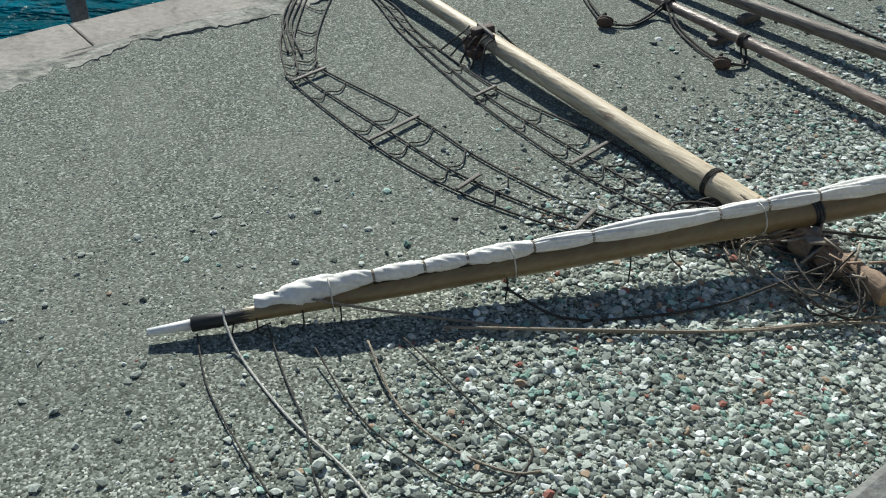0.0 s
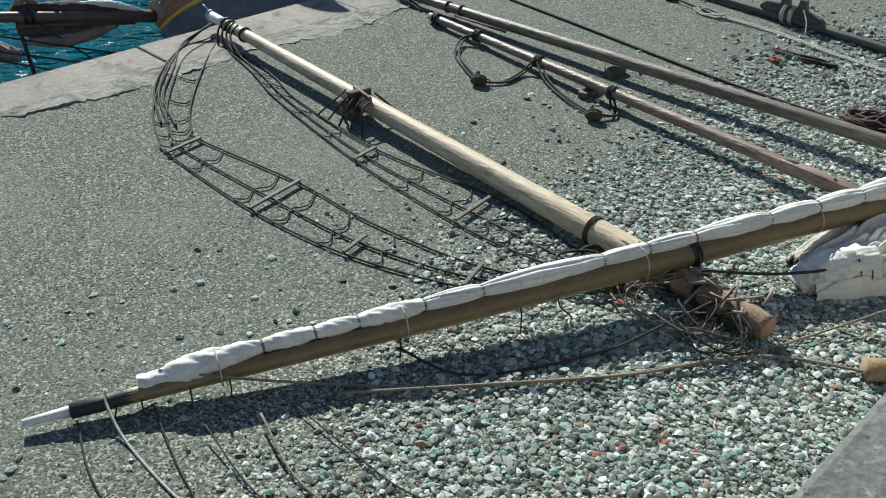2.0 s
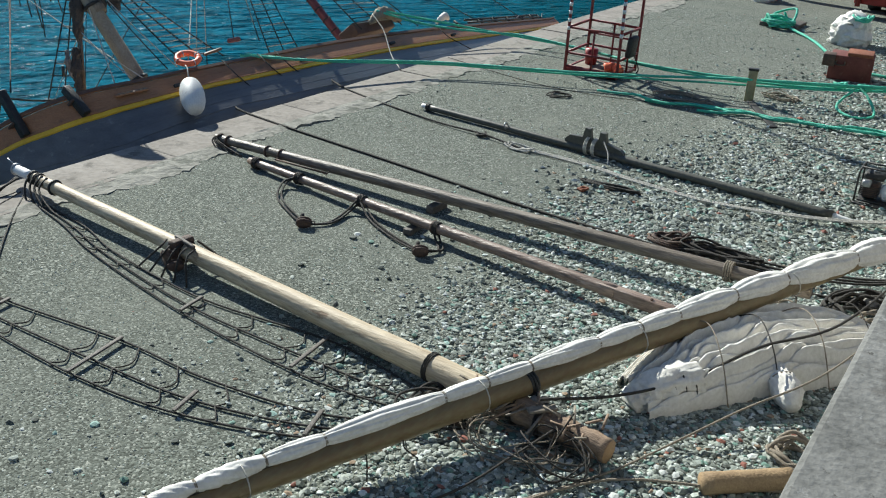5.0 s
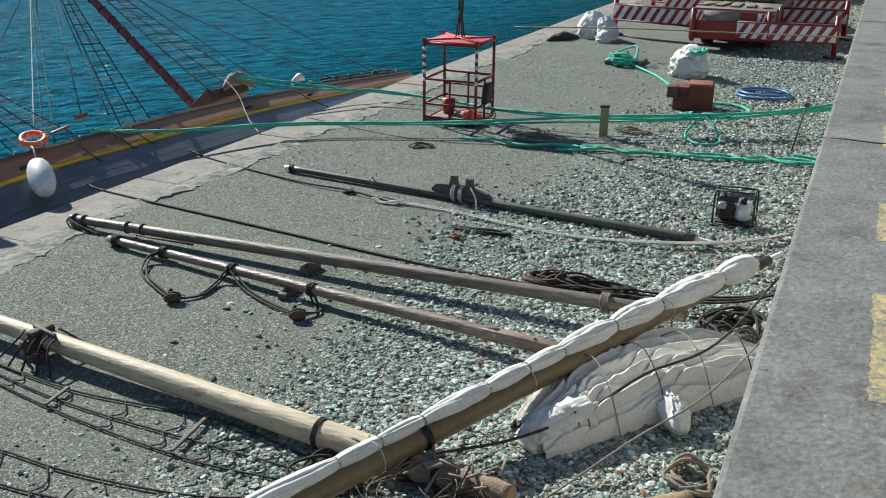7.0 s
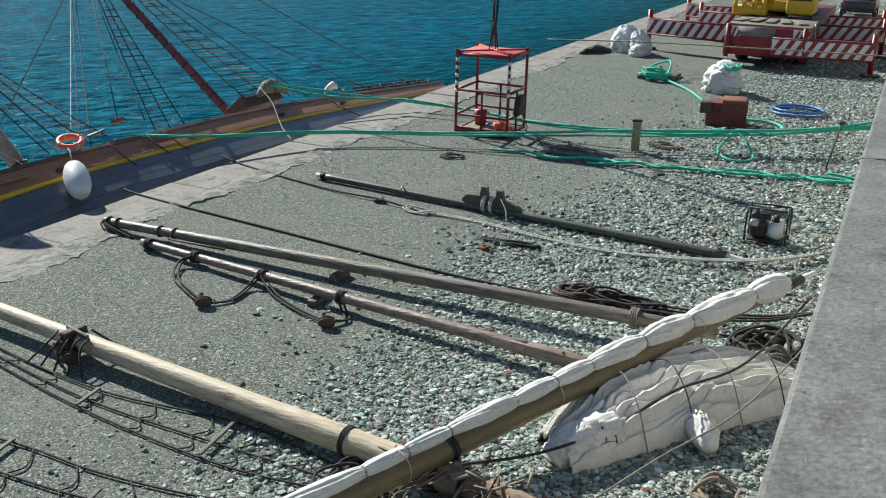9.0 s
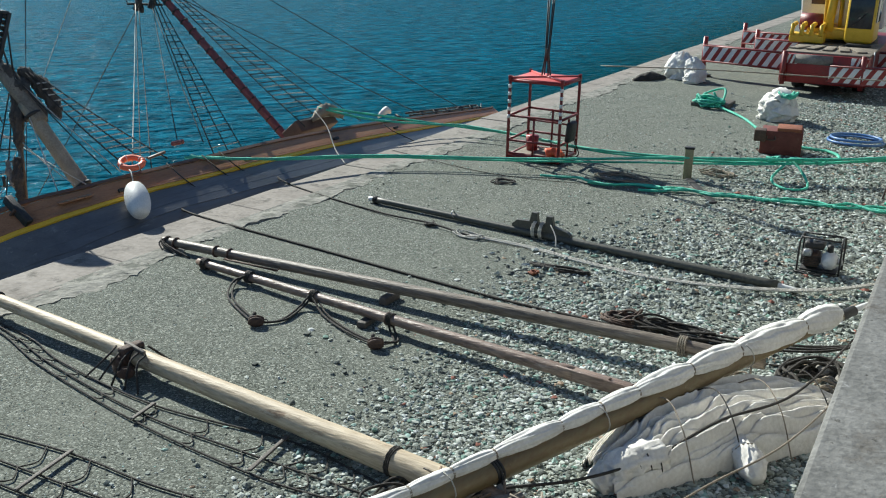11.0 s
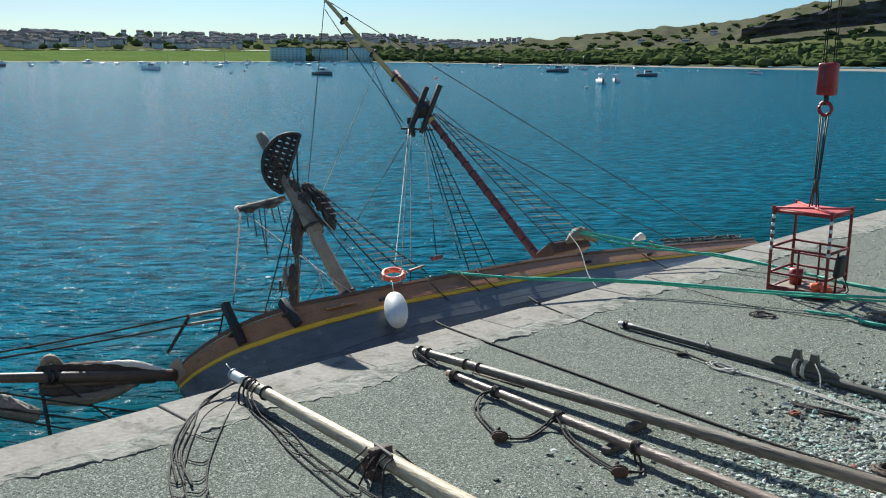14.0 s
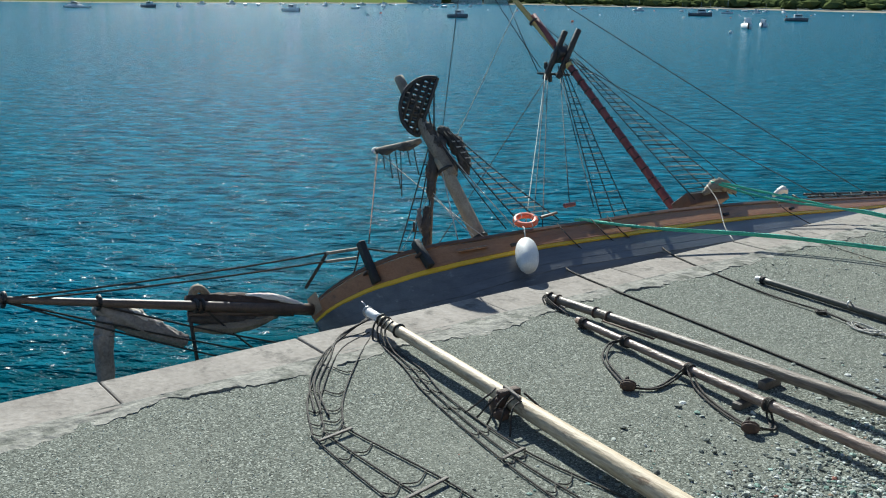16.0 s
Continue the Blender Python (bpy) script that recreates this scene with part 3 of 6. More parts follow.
for k in range(7):
    q = side(i - 2, 0.27, 0.07).lerp(side(i + 2, 0.27, 0.07), (k + 1) / 8)
    part("letter_bar", beam(q - Vector((0, 0.022, 0)), q + Vector((0, 0.022, 0)), 0.06, 0.015), M_DECKWOOD, board)
# catheads with their straps
for y, h in ((10.3, 0.5), (11.0, 0.1)):
    i = min(range(NR), key=lambda k: abs(RAIL[k].y - y))
    c = part("cathead", beam(side(i, 0.5, 0.1), side(i, 0, 0.1) + Vector((-0.3, 0, 0.95)) * h, 0.15, 0.17, 0.02), M_BLACK, ship, "black timber cathead")
    part("strap", box((0.22, 0.22, 0.05), side(i, 0.2, 0.1), Matrix.Rotation(radians(-40), 4, "Y"), 0.01), M_IRON, c)

# masts
MF, MX, MT = Vector((-15.1, 20.1, -0.9)), Vector((-20.37, 19.6, 3.95)), Vector((-23.55, 18.5, 7.13))
FF, FB, FT = Vector((-15.67, 12.91, 0.19)), Vector((-17.14, 12.76, 1.96)), Vector((-18.55, 12.6, 3.66))
mm = part("main_mast", tube([lerp(MF - (MX - MF) * 0.08, MX, k / 20) for k in range(21)], lambda s: 0.125 - 0.03 * s, 16), M_MASTRED, ship, "dark red painted lower mast with hoops")
for k in range(16):
    q = lerp(MF, MX, 0.2 + k * 0.05)
    part("mast_hoop", ring(q, MX - MF, 0.112, 0.02, 16, 6), M_BLACK, mm)
bend = lerp(MX, MT, 0.45) + Vector((0, 0.05, -0.05))
tm = part("topmast", tube(smooth_line([MX - (MX - MF).normalized() * 0.5, MX, bend, MT], 8), lambda s: 0.115 - 0.06 * s, 14), M_OLIVE, ship, "yellow-varnished topmast")
tm.data.materials[0] = M_YELLOWWOOD
for s in (0.28, 0.5, 0.8):
    part("band", ring(lerp(MX, MT, s), MT - MX, 0.12, 0.035, 16, 6), M_BLACK, tm)
ct = part("crosstree", box((0.45, 0.42, 0.34), MX, Matrix.Rotation(radians(-47), 4, "Y"), 0.06), M_BLACK, ship, "black crosstree timbers")
lean, broad = Vector((0.12, 0.37, 0.92)), Vector((0.735, 0.678, 0))
for k, (lo, hi) in enumerate(((-0.78, 0.72), (-0.72, 0.78))):
    q = MX + broad * (0.36 * k - 0.16) + Vector((0.1, -0.1, 0))
    part("crosstree_arm", beam(q + lean * lo, q + lean * hi, 0.13, 0.15, 0.02), M_BLACK, ct)
part("cross_bar", beam(MX + lean * -0.6 - broad * 0.45, MX + lean * -0.62 + broad * 0.5, 0.06), M_BLACK, ct)
part("masthead", tube([MX - (MX - MF).normalized() * 0.2, lerp(MX, MT, 0.34) + broad * 0.16], lambda s: 0.1 - 0.02 * s, 12), M_MASTRED, ct, "dull red head of the lower mast")
for k in range(5):
    q = MX - lean * (0.35 + 0.1 * k) - broad * (0.3 - 0.07 * k)
    part("tackle_block", box((0.1, 0.1, 0.2), q, None, 0.03), M_BLACK, ct)
fm = part("fore_mast", tube([lerp(FF - (FB - FF) * 0.3, FB, k / 14) for k in range(15)], lambda s: 0.165 - 0.02 * s, 16), M_TANMAST, ship, "sun-bleached tan fore mast")
for s in (0.1, 0.86):
    part("band", ring(lerp(FF, FB, s), FB - FF, 0.165, 0.04, 16, 6), M_BLACK, fm)
ft = part("fore_topmast", tube(smooth_line([(-16.79, 12.84, 1.59), (-17.65, 12.68, 2.61), FT], 8), lambda s: 0.16 - 0.045 * s, 14), M_WEATHERED, ship, "grey topmast broken over the fore mast")
# furled sails bunched on the fore mast
for pts, r, m in ((((-17.6, 12.7, 2.7), (-17.3, 12.85, 2.2), (-16.85, 13.02, 1.55)), 0.15, M_DARKSAIL), (((-17.5, 13.0, 2.6), (-17.05, 13.2, 2.2), (-16.7, 13.25, 1.6)), 0.13, M_DARKSAIL), (((-17.1, 12.4, 0.9), (-17.0, 12.3, 0.45), (-16.83, 12.24, -0.15)), 0.09, M_DARKSAIL), (((-17.2, 12.25, 0.85), (-17.12, 12.2, 0.6), (-17.02, 12.2, 0.3)), 0.05, M_GREYSAIL), (((-17.4, 12.75, 2.3), (-17.2, 12.6, 1.6), (-17.12, 12.5, 1.0)), 0.1, M_DARKSAIL)):
    part("furled_sail", folded(smooth_line(pts, 16), lambda s, r=r: r * (0.35 + 0.6 * math.sin(math.pi * s) + 0.16 * math.sin(17 * s)), 26, 0.6, 5, r * 30, 5.0, 7), m, ship, "dirty furled sail")
part("fallen_spar", tube([(-17.47, 12.85, 2.37), (-16.75, 12.24, -0.15)], 0.035, 10), M_SPRIT, ship, "dark spar hanging beside the fore mast")
part("float_block", tube([(-17.21, 12.12, 0.54), (-17.21, 12.12, 0.32)], lambda s: 0.03 + 0.09 * math.sin(math.pi * s), 12), M_BLACK, ship)
# fighting top: half-round platform of slats, tipped on its edge
top_c = Vector((-17.62, 12.76, 3.06))
ax_v = Vector((0.06, 0.33, 0.94)).normalized()          # along the straight edge
ax_w = Vector((-0.66, -0.74, 0.12))                     # out to the round edge
ax_w = (ax_w - ax_v * ax_w.dot(ax_v)).normalized()
arc = [top_c + ax_v * math.sin(a) * 0.68 + ax_w * math.cos(a) * 0.62 for a in [-1.571 + math.pi * k / 24 for k in range(25)]]
tp = part("top_platform", tube(arc, 0.05, 6), M_BLACK, ship, "black slatted top platform")
part("top_edge", beam(top_c - ax_v * 0.7, top_c + ax_v * 0.7, 0.1, 0.07, 0.01), M_BLACK, tp)
for k in range(11):
    d = -0.6 + k * 0.12
    half = 0.62 * math.sqrt(max(0.02, 1 - (d / 0.68) ** 2))
    part("slat", beam(top_c + ax_v * d, top_c + ax_v * d + ax_w * half, 0.04, 0.092), M_BLACK, tp)
for d in (0.14, 0.3, 0.46):
    half = 0.68 * math.sqrt(1 - (d / 0.62) ** 2)
    part("bearer", beam(top_c + ax_w * d - ax_v * half, top_c + ax_w * d + ax_v * half, 0.1, 0.05), M_BLACK, tp)
for d in (-0.5, 0.0, 0.45):
    part("futtock", tube([top_c + ax_v * d, Vector((-17.35, 12.75, 2.3))], 0.02, 5), M_TARROPE, tp)
# broken yardarm and lashings
ya0, ya1 = Vector((-19.75, 12.8, 1.78)), Vector((-17.9, 12.75, 2.25))
fy = part("fore_yard", tube([lerp(ya0, ya1, k / 8) for k in range(9)], 0.065, 12), M_WEATHERED, ship, "broken grey fore yard")
part("sail_gathers", folded([lerp(ya0, ya1, 0.1 + 0.85 * k / 30) - Vector((0, 0, 0.05)) for k in range(31)], lambda s: 0.06 + 0.025 * math.sin(11 * s), 18, 0.5, 5, 2.0, 4.0, 5), M_DARKSAIL, fy, "rags of grey sail along the yard")
part("yard_end", tube([ya0 - Vector((0.12, 0, 0.03)), ya0], 0.085, 12), M_WHITE, fy)
for k in range(6):
    q = lerp(ya0, ya1, 0.15 + 0.14 * k)
    part("hanging_rope", tube(sag(q, q + Vector((0.1 * (k % 3), 0.05, -0.5 - 0.25 * (k % 4))), 0.05, 6), 0.014, 5), M_TARROPE, fy)


def ship_line(a, b, drop=0.0, r=0.014, m=None):
    return part("stay", tube(sag(a, b, drop, 8), r, 5), m or M_TARROPE, ship)


def shroud(feet, head, steps, s0, s1, spread=0.08, pale=3):
    """A set of shrouds from the rail to the mast, with ratlines."""
    heads = [Vector(head) + Vector((0.02 * k, spread * (k - 1), 0.0)) for k in range(len(feet))]
    lines = [part("shroud", tube(sag(a, b, 0.06, 8), 0.016, 5), M_TARROPE, ship) for a, b in zip(feet, heads)]
    for n in range(steps):
        s = s0 + (s1 - s0) * n / (steps - 1)
        row = [lerp(a, b, s) - Vector((0, 0, 0.24 * s * (1 - s))) for a, b in zip(feet, heads)]
        m, r = (M_PALEROPE, 0.014) if n % pale == 0 else (M_TARROPE, 0.012)
        part("ratline", tube(row, r, 5), m, lines[0])


shroud([(-15.0, 19.3, 0.65), (-15.05, 20.2, 0.6), (-15.1, 21.2, 0.5)], MX + Vector((0.4, 0.1, -0.1)), 30, 0.04, 0.92, 0.08, 2)
shroud([(-16.3, 17.4, -0.05), (-16.35, 18.0, -0.1), (-16.4, 18.6, -0.12)], MX + Vector((0.3, -0.2, -0.4)), 20, 0.08, 0.85)
shroud([(-15.2, 13.55, 0.72), (-15.1, 14.0, 0.75), (-15.0, 14.5, 0.74)], (-17.21, 13.0, 2.54), 16, 0.05, 0.9, 0.08, 1)
shroud([(-17.6, 11.6, -1.2), (-17.6, 12.1, -1.3), (-17.6, 12.6, -1.4)], FB + Vector((-0.2, -0.1, 0.2)), 12, 0.1, 0.9)
LINES = (((-15.0, 13.5, 0.75), MX + Vector((-0.2, -0.4, -0.5)), M_PALEROPE), ((-15.2, 13.9, 0.5), MX + Vector((-0.1, -0.5, -0.6)), M_TARROPE), ((-15.3, 14.3, 0.5), MX + Vector((0, -0.5, -0.6)), M_TARROPE), ((-15.0, 15.6, 0.9), MX + Vector((0.1, -0.2, -0.3)), M_TARROPE), ((-15.4, 12.0, 0.4), FB, M_PALEROPE), ((-15.2, 12.6, 0.5), ya0, M_PALEROPE), ((-16.3, 10.3, 0.5), ya0, M_TARROPE), ((-15.2, 25.5, 0.0), MX, M_TARROPE), ((-15.6, 29.0, -0.4), MT, M_TARROPE), ((-15.1, 22.0, 0.35), bend, M_TARROPE), (MX + Vector((-0.3, -0.6, -0.5)), bend + Vector((-0.5, 0, 0.1)), M_TARROPE), (MX + Vector((-0.3, -0.5, -0.4)), MT - Vector((0, 0, 0.3)), M_TARROPE), ((-23.5, 17.2, -2.5), MT, M_TARROPE), ((-22.6, 15.2, -2.5), bend, M_PALEROPE), ((-19.6, 13.2, -2.5), MX, M_TARROPE), ((-15.0, 13.2, 0.72), FB + Vector((-0.2, 0, 0.5)), M_PALEROPE), ((-15.05, 13.0, 0.7), FB + Vector((-0.3, 0, 0.6)), M_TARROPE), ((-15.3, 12.3, 0.6), (-17.0, 12.5, 1.2), M_PALEROPE), ((-15.17, 14.99, 0.98), MX + Vector((0.1, -0.1, -0.5)), M_TARROPE), ((-16.3, 10.3, 0.55), ya0 + Vector((0.05, 0, 0)), M_TARROPE))
for a, b, m in LINES:
    ship_line(a, b, 0.05, 0.013, m)
part("davit", beam((-15.1, 14.04, 0.82), (-15.07, 14.5, 0.88), 0.07, 0.05, 0.01), M_RAILCAP, ship, "dark timber on the rail")
part("tackle_block", box((0.1, 0.34, 0.1), (-15.17, 14.99, 0.98), None, 0.03), M_MASTRED, ship)
# gear at the stern
for k in range(7):
    y = 24.3 + k * 1.05
    i = min(range(NR), key=lambda n: abs(RAIL[n].y - y))
    part("stanchion", beam(side(i, 0, 0), side(i, -0.32, -0.15), 0.05), M_BLACK, ship)
for o in (-0.16, -0.32):
    part("stern_rail", tube([side(i, o, -0.15 * o / -0.32) for i in range(NR) if 24.2 < RAIL[i].y < 30.9], 0.035, 6), M_BLACK, ship)
for k in range(12):
    ys = 26.0 + k * 0.4
    i, j = (min(range(NR), key=lambda n: abs(RAIL[n].y - y)) for y in (ys, ys + 0.4))
    part("lattice", beam(side(i, -0.02 if k % 2 else -0.3, -0.1), side(j, -0.3 if k % 2 else -0.02, -0.1), 0.04), M_BLACK, ship)
part("canvas_cover", folded(smooth_line([(-15.3, 23.2, 0.25), (-15.3, 23.6, 0.4), (-15.4, 24.0, 0.25)], 8), lambda s: 0.03 + 0.06 * math.sin(math.pi * s), 14, 0.35, 4), M_CANVAS, ship, "bundled pale canvas")
part("rope_bundle", folded(smooth_line([(-15.2, 19.9, 0.7), (-15.2, 20.5, 0.9), (-15.3, 21.4, 0.55)], 10), lambda s: 0.04 + 0.08 * math.sin(math.pi * s), 14, 0.6, 9), M_TANROPE, ship, "heaped tan rope on the rail")
part("hatch_box", box((0.6, 1.6, 0.35), (-15.5, 20.2, 0.42), Matrix.Rotation(radians(-40), 4, "Y"), 0.03), M_RAILCAP, ship)
# bowsprit with its furled headsails
BS0, BS1 = Vector((-17.5, 9.6, -1.15)), Vector((-17.5, 3.3, 0.22))
bs = part("bowsprit", tube([lerp(BS0, BS1, k / 16) for k in range(17)], lambda s: 0.13 - 0.07 * s, 14), M_SPRIT, ship, "dark brown bowsprit")
for s in (0.4, 0.42, 0.72, 0.98):
    part("band", ring(lerp(BS0, BS1, s), BS1 - BS0, 0.12, 0.04, 14, 6), M_BLACK, bs)
def bundle(name, pts, r0, r1, material, label, seed=0.0, flat=1.0):
    part(name, folded(smooth_line(pts, 14), lambda s: r0 + r1 * math.sin(math.pi * min(1, 0.08 + 0.9 * s)), 30, 0.22, 3, seed, 3.0, 7, flat), material, ship, label)


bundle("furled_jib", [(-17.72, 6.85, -0.48), (-17.69, 7.7, -0.64), (-17.63, 8.57, -0.83), (-17.52, 9.52, -1.1)], 0.05, 0.085, M_BROWNSAIL, "brown furled jib on the bowsprit")
part("jib_boom", tube([(-17.6, 6.84, -0.74), (-17.55, 7.92, -0.93), (-17.45, 9.12, -1.13)], 0.07, 12), M_SPRIT, ship, "dark boom under the furled jib")
bundle("jib_stripe", [(-17.62, 8.1, -0.6), (-17.58, 8.72, -0.74), (-17.48, 9.44, -1.02)], 0.02, 0.05, M_CANVAS, "white furled sail", 3.0)
bundle("jib_peak", [(-17.77, 6.95, -0.5), (-17.75, 7.12, -0.3), (-17.72, 7.35, -0.48)], 0.035, 0.045, M_TANSAIL, "bunched pale corner of the jib", 4.0)
bundle("sail_belly", [(-17.6, 6.85, -0.85), (-17.6, 7.44, -0.98), (-17.58, 8.01, -1.05), (-17.56, 8.8, -1.15)], 0.05, 0.07, M_DARKSAIL, "wet sail hanging under the boom", 5.0)
bundle("sail_fold", [(-17.5, 6.9, -1.05), (-17.5, 7.6, -1.17), (-17.48, 8.2, -1.17), (-17.5, 8.75, -1.12)], 0.03, 0.09, M_TANSAIL, "pale wet fold of sail", 6.0)
bundle("hanging_jib", [(-17.66, 5.05, -0.28), (-17.64, 5.52, -0.56), (-17.61, 6.04, -0.9), (-17.55, 6.75, -1.3)], 0.1, 0.12, M_GREYSAIL, "grey wet headsail hanging in the water", 7.0)
bundle("jib_edge", [(-17.58, 5.3, -0.3), (-17.55, 5.7, -0.5), (-17.52, 6.2, -0.82)], 0.02, 0.06, M_CANVAS, "white edge of the hanging headsail", 8.0)
bundle("sail_tail", [(-17.63, 5.21, -0.49), (-17.57, 5.15, -0.8), (-17.55, 5.12, -1.1), (-17.6, 5.12, -2.6)], 0.12, 0.04, M_GREYSAIL, "tail of the headsail in the water", 9.0)
part("gripe", tube([(-17.6, 6.85, -0.6), (-17.5, 6.9, -1.4), (-17.4, 7.0, -2.6)], 0.04, 8), M_BLACK, ship)
part("strut", beam((-17.67, 9.56, -0.7), (-17.36, 9.94, 0.13), 0.07, 0.07, 0.01), M_TARROPE, ship)
for a, b in ((BS1, (-17.38, 9.93, 0.11)), (BS1 - Vector((0, 0, 0.05)), (-17.35, 9.9, -0.07)), (BS1, (-17.2, 9.9, -2.4)), (BS1, (-16.9, 9.6, -2.6)), (lerp(BS0, BS1, 0.4), (-17.2, 9.0, -2.5)), (lerp(BS0, BS1, 0.75), (-17.0, 9.5, -1.9)), ((-16.61, 10.27, 0.32), (-16.7, 10.16, -0.26)), ((-16.58, 10.31, 0.35), (-15.49, 11.19, 0.38))):
    ship_line(a, b, 0.06, 0.02)
part("head_rail", beam((-16.65, 10.3, 0.31), (-17.37, 9.92, 0.1), 0.08, 0.06, 0.01), M_WEATHERED, ship)
part("head_rail", beam((-16.67, 10.23, 0.11), (-17.35, 9.9, -0.08), 0.08, 0.06, 0.01), M_WEATHERED, ship)

for y, o, m in ((14.3, 1.7, M_TARROPE), (15.4, 1.9, M_TARROPE), (15.8, 1.9, M_TARROPE), (22.4, 1.6, M_TARROPE)):
    i = min(range(NR), key=lambda k: abs(RAIL[k].y - y))
    part("hull_line", tube([side(i, 0.0, 0.09), side(i, 0.5, 0.09), side(min(NR - 1, i + 2), o, 0.06)], 0.013, 5), m, ship)
part("loose_line", tube(smooth_line([(-15.2, 20.0, 0.92), (-14.6, 19.7, 0.62), (-13.9, 19.1, 0.2), (-13.3, 18.65, 0.03)], 6), 0.014, 5), M_PALEROPE, ship)
# lifebuoy and fender
lb = thing("lifebuoy", "orange ring lifebuoy hung on the ship's rail", "lifebuoy")
lb_at = Vector((-14.95, 13.45, 0.86))
part("float_ring", ring(lb_at, (0.2, -0.2, 0.95), 0.22, 0.062, 32, 12), M_ORANGE, lb)
for k in range(4):
    q = Vector((0.2, -0.2, 0.95)).to_track_quat("Z", "Y") @ Vector((math.cos(k * 1.571 + 0.6), math.sin(k * 1.571 + 0.6), 0))
    part("band", ring(lb_at + q * 0.22, q.cross(Vector((0.2, -0.2, 0.95))), 0.066, 0.008, 12, 6), M_WHITE, lb)
fd = thing("fender", "white inflatable fender hung over the ship's side", "fender")
fend_top, fend_end = Vector((-14.24, 12.82, 0.58)), Vector((-13.66, 12.4, 0.24))
part("bladder", tube([lerp(fend_top, fend_end, k / 20) for k in range(21)], lambda s: 0.24 * max(0.16, math.sin(math.pi * (0.1 + 0.86 * s)) ** 0.3), 22), M_FENDER, fd)
part("eye", tube([lerp(fend_top, fend_end, -0.08), fend_top], 0.06, 12), M_FENDER, fd)
part("rope", tube([lerp(fend_top, fend_end, -0.06), Vector((-14.6, 13.1, 0.8)), Vector((-14.9, 13.3, 0.78))], 0.014, 6), M_PALEROPE, fd)
# ---- spars lying on the quay ----
def rope(name, pts, r, material, label, category="rope", n=8, lay=0.0, group="", sides=6):
    ob = part(name, tube(smooth_line(pts, n), r, sides, 1.0, lay), material)
    return tagged(ob, label, category, group)


def pole(name, a, b, r0, r1, material, parent, label="", bulge=0.0, n=28, sides=22, wob=0.012):
    a, b = Vector(a), Vector(b)
    line = [lerp(a, b, k / n) + Vector((0, 0, 0)) for k in range(n + 1)]
    return part(name, tube(line, lambda s: (r0 + (r1 - r0) * s + bulge * math.sin(math.pi * s)) * (1 + wob * math.sin(31 * s)), sides), material, parent, label)


def wrap(at, along, r, minor, turns, material, parent, name="lashing"):
    """Turns of rope round a spar."""
    d = Vector(along).normalized()
    q = d.to_track_quat("Z", "Y")
    n = 14 * turns
    line = [Vector(at) + d * (minor * 2.1 * (k / 14 - turns / 2)) + q @ Vector((math.cos(k * math.tau / 14) * r, math.sin(k * math.tau / 14) * r, 0)) for k in range(n + 1)]
    return part(name, tube(line, minor, 6), material, parent)


def block(at, parent=None, size=0.12, turn=0.0, name="block"):
    """A wooden pulley block: two cheeks, a sheave and a becket."""
    m = Matrix.Translation(at) @ Matrix.Rotation(turn, 4, "Z")
    shell = bmesh.new()
    for sgn in (-1, 1):
        g = bmesh.ops.create_icosphere(shell, subdivisions=2, radius=1.0)["verts"]
        bmesh.ops.transform(shell, matrix=m @ Matrix.Translation((0, sgn * size * 0.3, 0)) @ Matrix.Diagonal((size * 0.95, size * 0.2, size * 0.62, 1)), verts=g)
    ob = part(name, shell, M_IRON, parent)
    if parent is None:
        part("sheave", ring(m @ Vector((0, 0, 0)), m.to_3x3() @ Vector((0, 1, 0)), size * 0.34, size * 0.14, 14, 6), M_BLACK, ob)
        part("becket", ring(m @ Vector((size * 1.05, 0, 0)), m.to_3x3() @ Vector((0, 1, 0)), size * 0.2, size * 0.06, 12, 6), M_BLACK, ob)
    return ob


def tangle(name, at, spread, loops, r, material, label, seed, flat=0.35, lift=0.05):
    """A loose heap of rope: one wandering line."""
    g = random.Random(seed)
    pts, a = [], 0.0
    for k in range(loops * 6):
        a += math.tau / 6 + g.uniform(-0.3, 0.3)
        rad = g.uniform(0.45, 1.0)
        pts.append((at[0] + math.cos(a) * rad * spread[0], at[1] + math.sin(a) * rad * spread[1], at[2] + r + abs(g.gauss(0, 1)) * lift))
    return rope(name, pts, r, material, label, "rope", 6)


# pale mast
MA, MB = Vector((-13.22, 8.25, 0.26)), Vector((-2.72, 7.26, 0.17))
MD = (MB - MA).normalized()
mast = thing("mast_spar", "long pale cream wooden mast lying on the gravel, with iron bands", "mast")
pole("pole", lerp(MA, MB, 0.045), lerp(MA, MB, 0.875), 0.085, 0.157, M_SPAR, mast, n=60)
pole("white_tip", MA, lerp(MA, MB, 0.045), 0.074, 0.081, M_WHITE, mast, "white painted mast tip", n=4)
pole("butt", lerp(MA, MB, 0.875), MB, 0.15, 0.128, M_BUTT, mast, "red-brown weathered butt with a squared heel", n=22, sides=9, wob=0.05)
part("iron_band", ring(MA + MD * 0.02, MD, 0.082, 0.018, 20, 6), M_STEEL, mast)
for s, rr in ((0.05, 0.095), (0.105, 0.105)):
    part("iron_band", ring(lerp(MA, MB, s), MD, rr, 0.02, 20, 6), M_BLACK, mast)
for s, rr in ((0.064, 0.1), (0.4, 0.135), (0.795, 0.158), (0.9, 0.168), (0.93, 0.168)):
    wrap(lerp(MA, MB, s), MD, rr, 0.011, 3, M_TARROPE, mast)
part("pin", tube([MA + Vector((0.02, 0, 0.05)), MA + Vector((-0.1, -0.05, 0.16))], 0.012, 6), M_STEEL, mast)
hd = lerp(MA, MB, 0.395)
